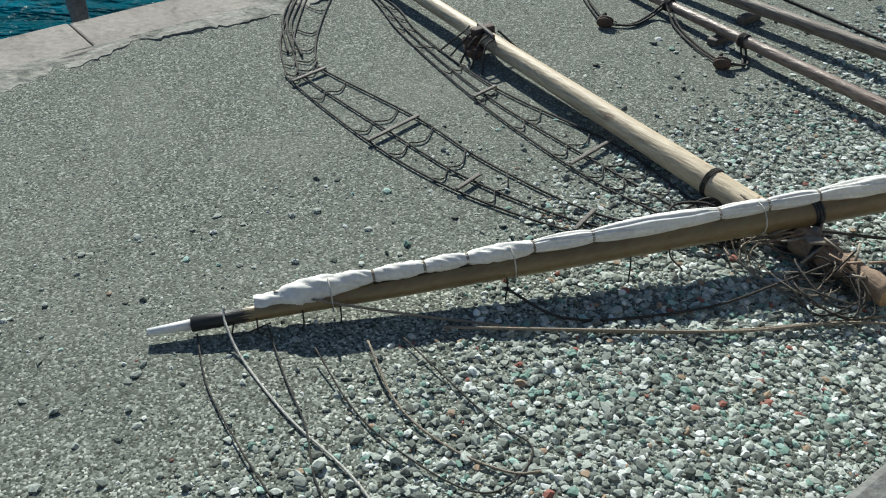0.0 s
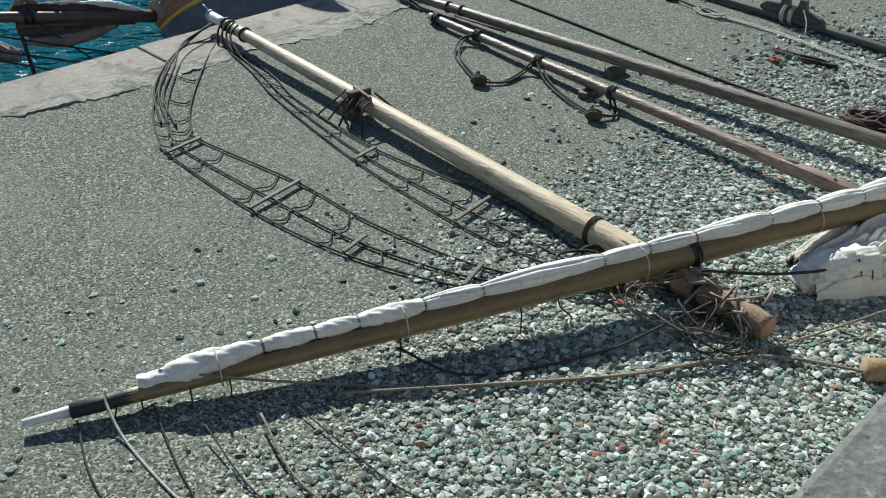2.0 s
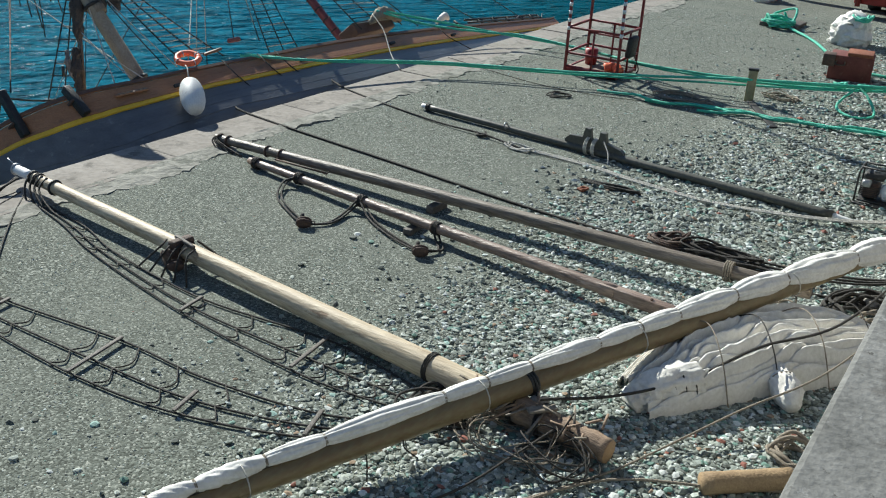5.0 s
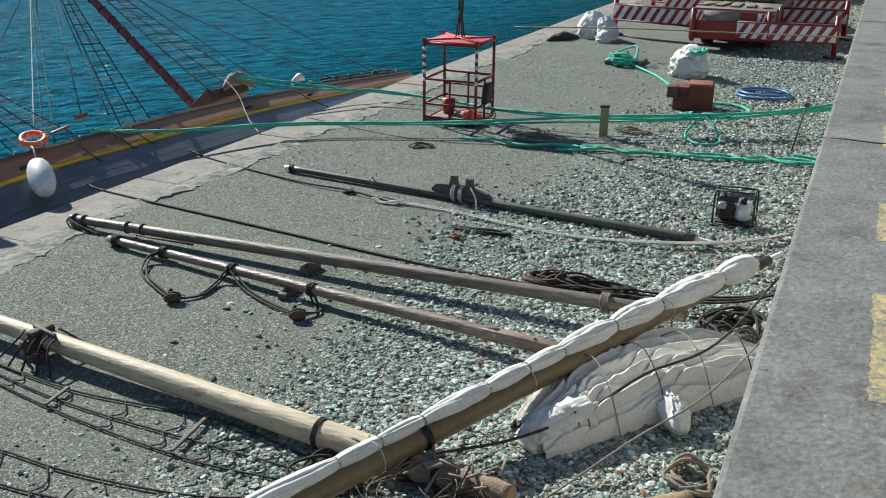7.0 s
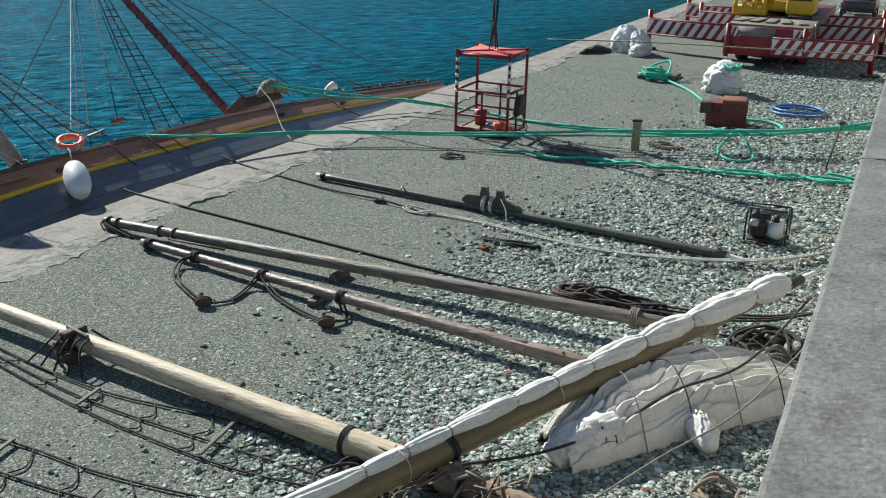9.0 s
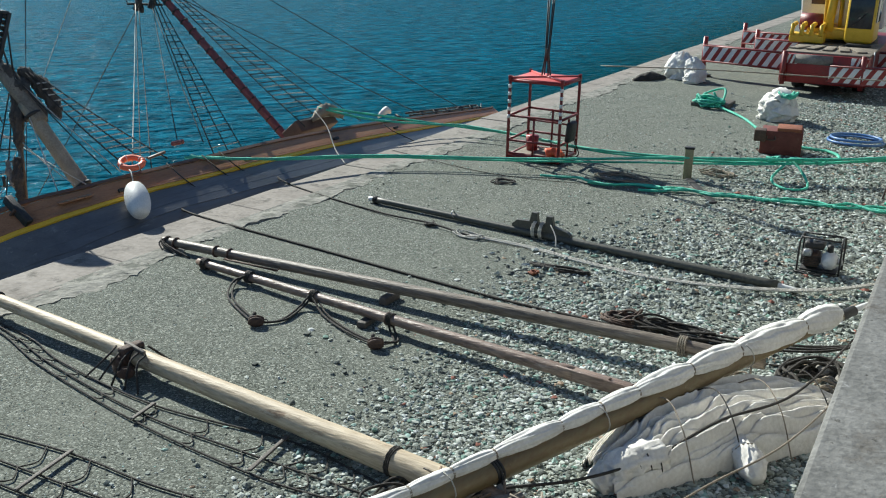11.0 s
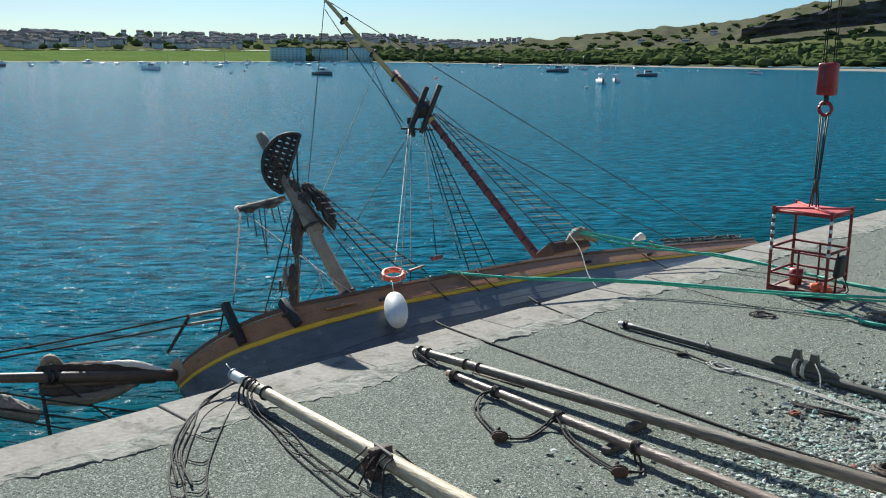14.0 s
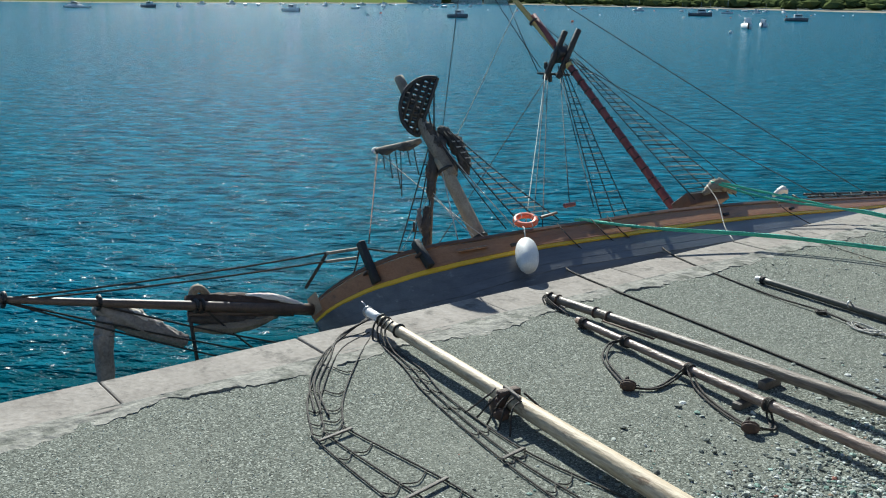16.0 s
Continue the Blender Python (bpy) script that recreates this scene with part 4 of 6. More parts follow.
part("cleat", beam(hd + Vector((-0.12, -0.02, 0.16)), hd + Vector((0.3, -0.1, 0.14)), 0.05, 0.05, 0.012), M_RUNG, mast, "dark wooden cleat")
bracket = part("hound_iron", box((0.14, 0.34, 0.34), hd + Vector((0.0, -0.04, 0.0)), Matrix.Rotation(radians(-5), 4, "Z"), 0.03), M_IRON, mast, "rusty iron hound band")
for dx, dy, dz in ((-0.02, -0.25, 0.0), (0.16, -0.3, -0.08), (-0.1, -0.2, -0.12)):
    block(hd + Vector((dx, dy, dz)), mast, 0.12, dx * 5)
for k in range(5):
    q = hd + Vector((-0.2 + 0.13 * k, -0.1, 0.12))
    part("rope_end", tube(smooth_line([q, q + Vector((0.05, -0.2, -0.05)), q + Vector((0.1 * (k - 2), -0.36, -0.34))], 6), 0.014, 6), M_TARROPE, mast)
part("rope_end", tube(smooth_line([hd + Vector((0.1, 0.15, 0.1)), hd + Vector((0.5, 0.25, -0.1)), hd + Vector((1.1, 0.3, -0.22))], 8), 0.016, 6), M_TARROPE, mast)
for k in range(4):
    q = lerp(MA, MB, 0.05 + 0.012 * k)
    part("rope_end", tube(smooth_line([q + Vector((0, 0, 0.1)), q + Vector((0.03, -0.18, -0.05)), q + Vector((0.2 + 0.1 * k, -0.3, -0.24)), q + Vector((0.35 + 0.12 * k, -0.22, -0.25))], 6), 0.018, 6), M_TARROPE, mast)
part("sawn_face", tube([MB, MB + MD * 0.006], lambda s: 0.122, 9), M_SAWN, mast, "pale sawn end of the butt")
# splinters and wedges at the butt
for k in range(26):
    q = lerp(MA, MB, 0.85 + 0.0055 * k)
    part("splinter", beam(q + Vector((0, rng.uniform(-0.15, 0.1), 0.14)), q + Vector((rng.uniform(-0.2, 0.2), rng.uniform(-0.45, 0.3), rng.uniform(0.05, 0.22))), 0.025, 0.012), M_WEATHERED if k % 3 == 0 else M_BUTT, mast)
part("wedge", box((0.3, 0.1, 0.03), lerp(MA, MB, 0.93) + Vector((0, -0.06, 0.165)), Matrix.Rotation(radians(50), 4, "Z"), 0.008), M_WEATHERED, mast)

# rigging ladders beside the mast
def ladder(name, left, right, middle, rungs, sags, label):
    t = thing(name, label, "rope ladder", "rigging ladders on the quay")
    L, R, C = (smooth_line([(*p, 0.025) for p in q], 10) for q in (left, right, middle))
    for line in (L, R, C):
        part("side_rope", tube(line, 0.013, 6), M_TARROPE, t)
    for a, b in rungs:
        part("rung", beam((*a, 0.06), (*b, 0.06), 0.05, 0.025, 0.008), M_RUNG, t, "dark wooden rung")
    for n in range(sags):
        s = 0.18 + 0.78 * n / sags
        for P, Q in ((L, C), (C, R)):
            a, b = P[int(s * (len(P) - 1))], Q[int(s * (len(Q) - 1))]
            mid = (a + b) / 2 + Vector((0.13, -0.03, 0.0))
            part("ratline", tube(smooth_line([a, mid, b], 5), 0.009, 5), M_TARROPE, t)
    return t


ladder("rope_ladder", [(-12.9, 8.0), (-12.65, 7.2), (-11.2, 5.95), (-10.2, 5.42), (-9.78, 5.3), (-7.96, 5.23), (-6.55, 5.39), (-5.26, 5.86), (-4.5, 6.5)],
       [(-12.8, 8.1), (-12.0, 7.3), (-10.9, 6.35), (-10.2, 5.9), (-9.86, 5.81), (-8.1, 6.01), (-6.8, 6.02), (-5.38, 6.26), (-4.5, 6.8)],
       [(-12.85, 8.05), (-12.4, 7.2), (-11.1, 6.1), (-10.2, 5.6), (-9.8, 5.5), (-8.0, 5.55), (-6.6, 5.65), (-5.3, 6.05), (-4.5, 6.6)],
       [((-9.78, 5.28), (-9.86, 5.83)), ((-7.96, 5.2), (-8.1, 6.03)), ((-6.55, 5.37), (-6.64, 5.77)), ((-5.26, 5.84), (-5.4, 6.28))], 13, "tarred rope rigging ladder with wooden rungs spread on the gravel")
ladder("rope_ladder", [(-12.5, 7.95), (-11.3, 7.65), (-10.2, 7.3), (-8.08, 6.88), (-6.21, 6.7), (-5.2, 6.75), (-4.2, 6.95)],
       [(-12.3, 8.0), (-11.0, 7.8), (-10.0, 7.5), (-8.14, 7.28), (-6.3, 7.45), (-5.2, 7.3), (-4.2, 7.1)],
       [(-12.4, 7.98), (-11.2, 7.72), (-10.1, 7.4), (-8.1, 7.05), (-6.25, 7.0), (-5.2, 7.0), (-4.2, 7.0)],
       [((-8.08, 6.86), (-8.14, 7.28)), ((-6.2, 6.7), (-6.3, 7.47))], 12, "tarred rope rigging ladder lying in the mast's shadow")
for k in range(3):
    rope("tarred_rope", [(-13.0 + 0.03 * k, 8.1, 0.22), (-12.9, 7.6 - 0.05 * k, 0.05), (-12.4 + 0.1 * k, 6.9, 0.03), (-11.6 + 0.12 * k, 6.2, 0.03), (-10.6 + 0.1 * k, 5.7 + 0.05 * k, 0.03)], 0.016, M_TARROPE, "black tarred rope looped from the mast tip", group="tarred ropes")

# yard with the furled sail
YA, YB = Vector((-6.34, 1.82, 0.085)), Vector((-0.86, 13.83, 0.76))
YD = (YB - YA).normalized()
YUP = (Vector((0, 0, 1)) - YD * YD.z).normalized()
YSIDE = YD.cross(YUP)
yard = thing("sail_yard", "olive varnished yard with white sail furled along it", "yard")
pole("pole", lerp(YA, YB, 0.035), lerp(YA, YB, 0.925), 0.062, 0.07, M_OLIVE, yard, bulge=0.05, n=60, wob=0.004)
part("white_tip", tube([YA, lerp(YA, YB, 0.033)], lambda s: 0.032 + 0.02 * s, 14), M_WHITE, yard, "white painted yard end")
part("black_sleeve", tube([lerp(YA, YB, 0.028), lerp(YA, YB, 0.068)], 0.068, 16), M_BLACK, yard, "black leather sleeve")
part("white_tip", tube([lerp(YA, YB, 0.945), lerp(YA, YB, 0.975)], lambda s: 0.05 - 0.02 * s, 14), M_WHITE, yard)
part("black_sleeve", tube([lerp(YA, YB, 0.91), lerp(YA, YB, 0.948)], 0.07, 16), M_BLACK, yard)
TIES = [0.088, 0.15, 0.185, 0.215, 0.262, 0.305, 0.40, 0.438, 0.478, 0.545, 0.59, 0.632, 0.70, 0.765, 0.86, 0.918]


def bundle_r(t):
    s = 0.085 + t * (0.918 - 0.085)
    for a, b in zip(TIES, TIES[1:]):
        if a <= s <= b:
            w = math.sin(math.pi * (s - a) / (b - a)) ** 0.6
            return (0.052 + 0.03 * w * min(1.35, (b - a) / 0.05)) * (1.0 if s < 0.5 else 1.0 + 2.2 * (s - 0.5)) * (1 + 0.9 * max(0.0, (0.13 - s) / 0.06))
    return 0.08


def bundle_at(s):
    near_end = max(0.0, (s - 0.72) / 0.2)
    start = min(1.0, max(0.0, (s - 0.078) / 0.06))
    return lerp(YA, YB, s) + YUP * (0.035 + 0.083 * start + 0.03 * math.sin(math.pi * s) - 0.05 * min(1, near_end)) + YSIDE * (-0.06 * (1 - min(1, near_end)))


part("furled_sail", folded([bundle_at(0.07 + 0.192 * k / 120) for k in range(121)], lambda t: bundle_r((0.07 + 0.192 * t - 0.085) / 0.833), 48, 0.06, 2, 3.0, 30.0, 6, 1.0, 0.3), M_SAIL, yard, "twisted white canvas sail gathered by ties")
part("furled_sail", folded([bundle_at(0.262 + 0.656 * k / 340) for k in range(341)], lambda t: bundle_r((0.262 + 0.656 * t - 0.085) / 0.833), 56, 0.045, 3, 5.0, 16.0, 11, 1.0, 0.35), M_SAIL, yard, "creased white canvas sail gathered by ties")
for s in TIES[1:-1]:
    wrap(bundle_at(s), YD, 0.057 * (1.0 if s < 0.5 else 1.0 + 2.2 * (s - 0.5)), 0.006, 2, M_TANROPE, yard, "sail_tie")
for s in (0.12, 0.245, 0.43, 0.585, 0.77):
    wrap(lerp(YA, YB, s) + YUP * 0.06, YD, 0.155, 0.007, 1, M_PALEROPE, yard, "gasket")
# dark tube laid in the gap as the shade under the furled sail
part("seam_shade", tube([bundle_at(0.15 + 0.6 * k / 80) - YUP * 0.05 + YSIDE * 0.045 for k in range(81)], 0.014, 5), M_TARROPE, yard)
clamp = lerp(YA, YB, 0.475)
wrap(clamp, YD, 0.118, 0.016, 3, M_BLACK, yard, "sling")
hb = bmesh.new()
turn = YD.to_track_quat("X", "Z").to_matrix().to_4x4()
for dx, dz, r in ((-0.075, 0.0, 0.085), (0.075, 0.0, 0.085), (0.0, -0.07, 0.095), (-0.03, 0.07, 0.06)):
    bmesh.ops.create_uvsphere(hb, u_segments=16, v_segments=10, radius=1.0, matrix=Matrix.Translation(clamp + YSIDE * 0.13 - YUP * 0.2) @ turn @ Matrix.Translation((dx, 0, dz)) @ Matrix.Diagonal((r, 0.05, r, 1)))
heart = part("shoe_block", hb, M_STONE, yard, "grey heart-shaped block with three holes")
for dx, dz in ((-0.07, 0.0), (0.07, 0.0), (0.0, -0.07)):
    q = Matrix.Translation(clamp + YSIDE * 0.13 - YUP * 0.2) @ turn @ Matrix.Translation((dx, 0, dz))
    part("hole", tube([q @ Vector((0, -0.052, 0)), q @ Vector((0, 0.052, 0))], 0.014, 10), M_BLACK, heart)
part("sling", tube(smooth_line([clamp + YUP * 0.1, clamp + YSIDE * 0.13, clamp - YUP * 0.3 + YSIDE * 0.1], 6), 0.02, 6), M_BLACK, yard)
for s, ln in ((0.055, 0.25), (0.07, 0.3), (0.1, 0.25), (0.125, 0.3), (0.24, 0.34), (0.33, 0.3), (0.36, 0.5), (0.41, 0.4)):
    q = lerp(YA, YB, s)
    part("hanging_line", tube(smooth_line([q + YSIDE * 0.07, q + YSIDE * 0.12 + Vector((0, 0, -0.12)), Vector((q.x + 0.15, q.y + rng.uniform(-0.2, 0.3), max(0.015, q.z - ln)))], 6), 0.008, 5), M_TARROPE, yard)

# two brown yards
yA = thing("long_yard", "weathered brown wooden yard lying along the quay", "yard")
A0, A1 = Vector((-12.4, 11.7, 0.13)), Vector((-1.95, 11.63, 0.38))
pole("pole", A0, A1, 0.072, 0.09, M_YARD, yA, bulge=0.014, n=50)
for s in (0.01, 0.03, 0.12, 0.15):
    part("iron_band", ring(lerp(A0, A1, s), A1 - A0, 0.088, 0.02, 18, 6), M_IRON, yA)
part("jackstay", tube([lerp(A0, A1, 0.15) - Vector((0, 0.14, 0.05)), lerp(A0, A1, 0.26) - Vector((0, 0.16, 0.05))], 0.018, 6), M_IRON, yA)
for s in (0.15, 0.2, 0.26):
    part("eye", tube([lerp(A0, A1, s), lerp(A0, A1, s) - Vector((0, 0.17, 0.05))], 0.012, 6), M_IRON, yA)
for k in range(4):
    q = lerp(A0, A1, 0.01)
    part("rope_end", tube(smooth_line([q + Vector((0.02, 0, 0.09)), q + Vector((-0.08 + 0.05 * k, -0.12, 0.0)), q + Vector((0.1 + 0.2 * k, -0.2, -0.12))], 6), 0.016, 6), M_TARROPE, yA)
wrap(lerp(A0, A1, 0.9), A1 - A0, 0.13, 0.014, 4, M_TANROPE, yA)
yB = thing("heel_yard", "reddish brown wooden yard with a squared heel", "yard")
B0, B1 = Vector((-11.15, 11.25, 0.1)), Vector((-4.0, 10.3, 0.25))
pole("pole", B0, B1, 0.06, 0.088, M_YARDB, yB, n=40)
part("heel", beam(lerp(B0, B1, 0.97), (-2.95, 10.18, 0.26), 0.14, 0.16, 0.015), M_YARDB, yB, "squared wooden heel")
for s in (0.02, 0.17, 0.37, 0.58):
    part("iron_band", ring(lerp(B0, B1, s), B1 - B0, 0.085, 0.02, 18, 6), M_IRON, yB)
    wrap(lerp(B0, B1, s + 0.008), B1 - B0, 0.09, 0.014, 3, M_TARROPE, yB)
for x in (-3.2, -3.5):
    part("bolt", tube([(x, 10.22, 0.33), (x, 10.22, 0.355)], 0.02, 8), M_IRON, yB)
C = [lerp(B0, B1, s) for s in (0.17, 0.37, 0.58)]
for pts in ([C[0] + Vector((0, -0.08, 0.03)), (-10.05, 10.85, 0.08), (-9.75, 10.4, 0.03), (-9.1, 10.0, 0.03), (-8.8, 9.86, 0.03)],
            [C[1] + Vector((0, -0.08, 0.03)), (-8.55, 10.6, 0.05), (-8.5, 10.15, 0.03), (-8.65, 9.92, 0.03), (-8.78, 9.87, 0.05)],
            [C[1] + Vector((0.05, -0.08, 0.03)), (-8.1, 10.6, 0.04), (-7.5, 10.3, 0.03), (-7.0, 10.15, 0.03), (-6.85, 10.12, 0.06)],
            [C[2] + Vector((0, -0.05, 0.06)), (-6.95, 10.65, 0.04), (-6.7, 10.35, 0.03), (-6.8, 10.15, 0.06)]):
    for d in (0.0, 0.045):
        part("foot_rope", tube(smooth_line([Vector(p) + Vector((d, d, 0.005)) for p in pts], 8), 0.017, 6), M_TARROPE, yB)
for q in ((-8.72, 9.83, 0.075), (-6.82, 10.08, 0.08)):
    tagged(block(Vector(q), None, 0.13, 0.6, "pulley_block"), "dark wooden pulley block lying on the gravel", "pulley", "pulley blocks")
    part("seizing", ring(Vector(q) + Vector((-0.1, 0.08, 0.02)), (1, 0.4, 0), 0.05, 0.025, 12, 6), M_TARROPE, yB)

# baulks that carry the two yards
for c, s_, rz in (((-3.3, 10.24, 0.085), (0.2, 0.6, 0.17), 10), ((-2.6, 11.64, 0.13), (0.22, 0.7, 0.26), -8), ((-7.4, 10.75, 0.045), (0.14, 0.4, 0.09), 5), ((-7.6, 11.67, 0.06), (0.14, 0.4, 0.12), 0)):
    tagged(part("timber_baulk", box(s_, c, Matrix.Rotation(radians(rz), 4, "Z"), 0.012), M_RUNG), "dark squared timber baulk under a yard", "timber", "timber baulks")

# dark gaff with its jaws
gaff = thing("gaff_spar", "dark painted gaff spar with wooden jaws and white ends", "spar")
G0, G1 = Vector((-10.98, 16.2, 0.085)), Vector((-2.35, 15.46, 0.085))
pole("pole", lerp(G0, G1, 0.02), lerp(G0, G1, 0.985), 0.062, 0.082, M_DARKBAR, gaff, n=40)
pole("white_tip", G0, lerp(G0, G1, 0.02), 0.05, 0.055, M_WHITE, gaff, n=3)
pole("white_tip", lerp(G0, G1, 0.975), G1 + Vector((0.25, 0.0, -0.03)), 0.06, 0.035, M_WHITE, gaff, n=3)
q = lerp(G0, G1, 0.475) + Vector((0, 0.03, 0.05))
prof = [(-0.62, 0.0), (-0.62, 0.07), (-0.52, 0.16), (-0.25, 0.18), (-0.21, 0.36), (-0.1, 0.36), (-0.07, 0.16), (0.08, 0.16), (0.11, 0.34), (0.22, 0.34), (0.26, 0.16), (0.55, 0.1), (0.62, 0.05), (0.62, 0.0)]
jaw = [q + Vector((x, -0.086 * x + dy, z)) for dy in (-0.05, 0.05) for x, z in prof]
np_ = len(prof)
raw("jaw", jaw, [tuple(range(np_ - 1, -1, -1)), tuple(range(np_, 2 * np_))] + [(k, (k + 1) % np_, np_ + (k + 1) % np_, np_ + k) for k in range(np_)], M_DARKBAR, gaff, "dark wooden jaw plate with two horns")
for s in (0.462, 0.48):
    wrap(lerp(G0, G1, s) + Vector((0, 0.02, 0.08)), G1 - G0, 0.17, 0.012, 3, M_PALEROPE, gaff)
part("rope_end", tube(smooth_line([lerp(G0, G1, 0.5) + Vector((0, -0.05, 0.25)), lerp(G0, G1, 0.52) + Vector((0, -0.2, 0.1)), lerp(G0, G1, 0.53) + Vector((0, -0.35, -0.06))], 6), 0.012, 6), M_PALEROPE, gaff)
wrap(lerp(G0, G1, 0.02), G1 - G0, 0.07, 0.014, 3, M_BLACK, gaff)
part("shackle", ring(lerp(G0, G1, 0.25) + Vector((0, -0.06, 0.07)), (1, 0, 0.2), 0.06, 0.014, 14, 6), M_STEEL, gaff)

# ropes across the quay
rope("mooring_line", [(-14.72, 14.0, 0.38), (-13.9, 13.7, 0.1), (-13.3, 13.45, 0.03), (-9.65, 13.02, 0.025), (-6.24, 12.63, 0.025), (-4.35, 12.55, 0.03), (-2.6, 12.3, 0.03), (-1.2, 12.6, 0.03)], 0.022, M_TARROPE, "dark tarred line running from the ship across the gravel", group="tarred ropes")
rope("mooring_line", [(-14.7, 17.2, 0.2), (-13.3, 16.4, 0.03), (-10.4, 15.62, 0.03), (-9.08, 15.44, 0.06), (-8.0, 15.2, 0.03)], 0.02, M_TARROPE, "dark tarred line with a knot on the gravel", group="tarred ropes")
tangle("rope_knot", (-9.08, 15.44, 0.0), (0.13, 0.1), 3, 0.02, M_TARROPE, "dark rope knot on the gravel", 3, lift=0.03)
tangle("rope_knot", (-8.1, 15.22, 0.0), (0.35, 0.14), 4, 0.014, M_PALEROPE, "pale rope end knotted on the gravel", 5, lift=0.03)
for k in range(3):
    d = 0.05 * k
    rope("white_line", [(-8.1, 15.22 + d, 0.03), (-6.77, 15.16 + d, 0.03), (-5.5, 14.92 + d, 0.03), (-4.15, 14.86 + d * 0.8, 0.03), (-2.6, 15.1 + d, 0.1), (-1.6, 15.7 + d, 0.12), (-0.62, 16.9 + d, 0.12)], 0.014, M_PALEROPE, "pale grey rope stretched over the gravel", group="pale lines")
tangle("rope_coil", (-5.9, 14.42, 0.0), (0.62, 0.1), 5, 0.018, M_TARROPE, "dark rope laid in flat bights on the gravel", 8, lift=0.02)
tangle("rope_coil", (-6.2, 14.0, 0.0), (0.09, 0.09), 3, 0.02, M_RUST, "small rusty coil on the gravel", 9, lift=0.02)
tangle("rope_coil", (-9.3, 19.3, 0.0), (0.34, 0.3), 4, 0.014, M_TARROPE, "dark rope tangle on the quay", 10, lift=0.02)
tangle("rope_coil", (-3.4, 12.75, 0.0), (0.7, 0.25), 10, 0.018, M_TARROPE, "heap of black rigging on the gravel", 11, lift=0.08)
tangle("rope_coil", (-4.2, 12.8, 0.0), (0.35, 0.22), 8, 0.02, M_IRON, "rusty chain and shackles heaped on the gravel", 12, lift=0.06)
tangle("rope_coil", (-1.35, 12.0, 0.0), (0.55, 0.7), 12, 0.022, M_TARROPE, "big loose heap of dark rope beside the wall", 13, lift=0.1)
tangle("rope_coil", (-1.25, 11.5, 0.0), (0.4, 0.5), 7, 0.02, M_TANROPE, "brown rope heaped beside the wall", 14, lift=0.12)
tangle("rope_coil", (-2.35, 11.45, 0.02), (0.4, 0.25), 7, 0.012, M_TANROPE, "tan rope heaped on the yard's heel", 15, lift=0.1)
for k in range(3):
    rope("rigging_line", [(-4.4, 12.9 + 0.1 * k, 0.05), (-2.8, 12.6 + 0.12 * k, 0.1), (-1.6, 12.7 + 0.1 * k, 0.2), (-0.8, 13.1, 0.35)], 0.018, M_TARROPE, "dark rigging line on the gravel", group="tarred ropes")
# lines round the furled yard
rope("white_line", [lerp(YA, YB, 0.05) + YUP * 0.1 - YSIDE * 0.05, lerp(YA, YB, 0.05) + YUP * 0.02 + YSIDE * 0.1, (-5.6, 2.33, 0.02), (-4.8, 2.3, 0.02), (-3.9, 2.36, 0.03), (-2.8, 2.2, 0.02), (-1.6, 2.0, 0.02)], 0.012, M_PALEROPE, "pale rope hanging from the yard end onto the stones", group="pale lines")
rope("rigging_line", [(-6.1, 2.16, 0.05), (-5.5, 1.95, 0.02), (-4.74, 1.84, 0.04), (-4.2, 1.8, 0.03)], 0.008, M_TARROPE, "thin dark line on the stones", group="tarred ropes")
rope("rigging_line", [(-5.84, 2.7, 0.05), (-5.2, 2.5, 0.02), (-4.64, 2.35, 0.04), (-4.0, 2.1, 0.03), (-3.3, 2.2, 0.03)], 0.008, M_TARROPE, "thin dark line on the stones", group="tarred ropes")
rope("rigging_line", [(-5.3, 2.85, 0.1), (-4.6, 2.75, 0.03), (-4.03, 2.77, 0.04), (-3.43, 2.94, 0.03), (-3.25, 3.2, 0.03), (-3.41, 3.6, 0.03), (-3.88, 3.54, 0.03), (-5.07, 3.55, 0.05)], 0.008, M_TARROPE, "thin dark line looped on the stones", group="tarred ropes")
rope("rigging_line", [(-5.1, 3.25, 0.1), (-4.4, 3.05, 0.04), (-3.8, 3.1, 0.03), (-3.35, 3.3, 0.03), (-3.2, 3.5, 0.03)], 0.011, M_TANROPE, "thin brown line on the stones", group="tan lines")
rope("tan_line", [(-5.95, 2.85, 0.28), (-5.5, 3.3, 0.2), (-4.94, 4.03, 0.04), (-4.24, 4.74, 0.03), (-3.48, 5.71, 0.03), (-2.72, 7.0, 0.04), (-2.45, 7.6, 0.05), (-1.9, 8.6, 0.25), (-1.3, 9.6, 0.45), (-0.8, 11.5, 0.6)], 0.012, M_TANROPE, "brown rope stretched under the furled yard", group="tan lines")
rope("tan_line", [(-4.9, 3.9, 0.05), (-4.0, 5.0, 0.06), (-3.3, 5.9, 0.06), (-2.6, 7.0, 0.06), (-1.6, 7.6, 0.05), (-0.9, 8.1, 0.03)], 0.014, M_TANROPE, "brown rope on the stones", group="tan lines")
rope("tarred_rope", [(-4.9, 4.6, 0.15), (-4.3, 4.9, 0.03), (-3.7, 5.9, 0.05), (-3.4, 6.6, 0.2), (-3.2, 7.0, 0.35)], 0.013, M_TARROPE, "black rope under the furled yard", group="tarred ropes")
rope("tarred_rope", [(-3.5, 7.3, 0.42), (-3.0, 8.0, 0.3), (-2.5, 8.8, 0.3), (-2.0, 9.5, 0.55), (-1.4, 10.5, 0.6), (-0.95, 12.8, 0.65)], 0.016, M_TARROPE, "black rope over the sail heap", group="tarred ropes")
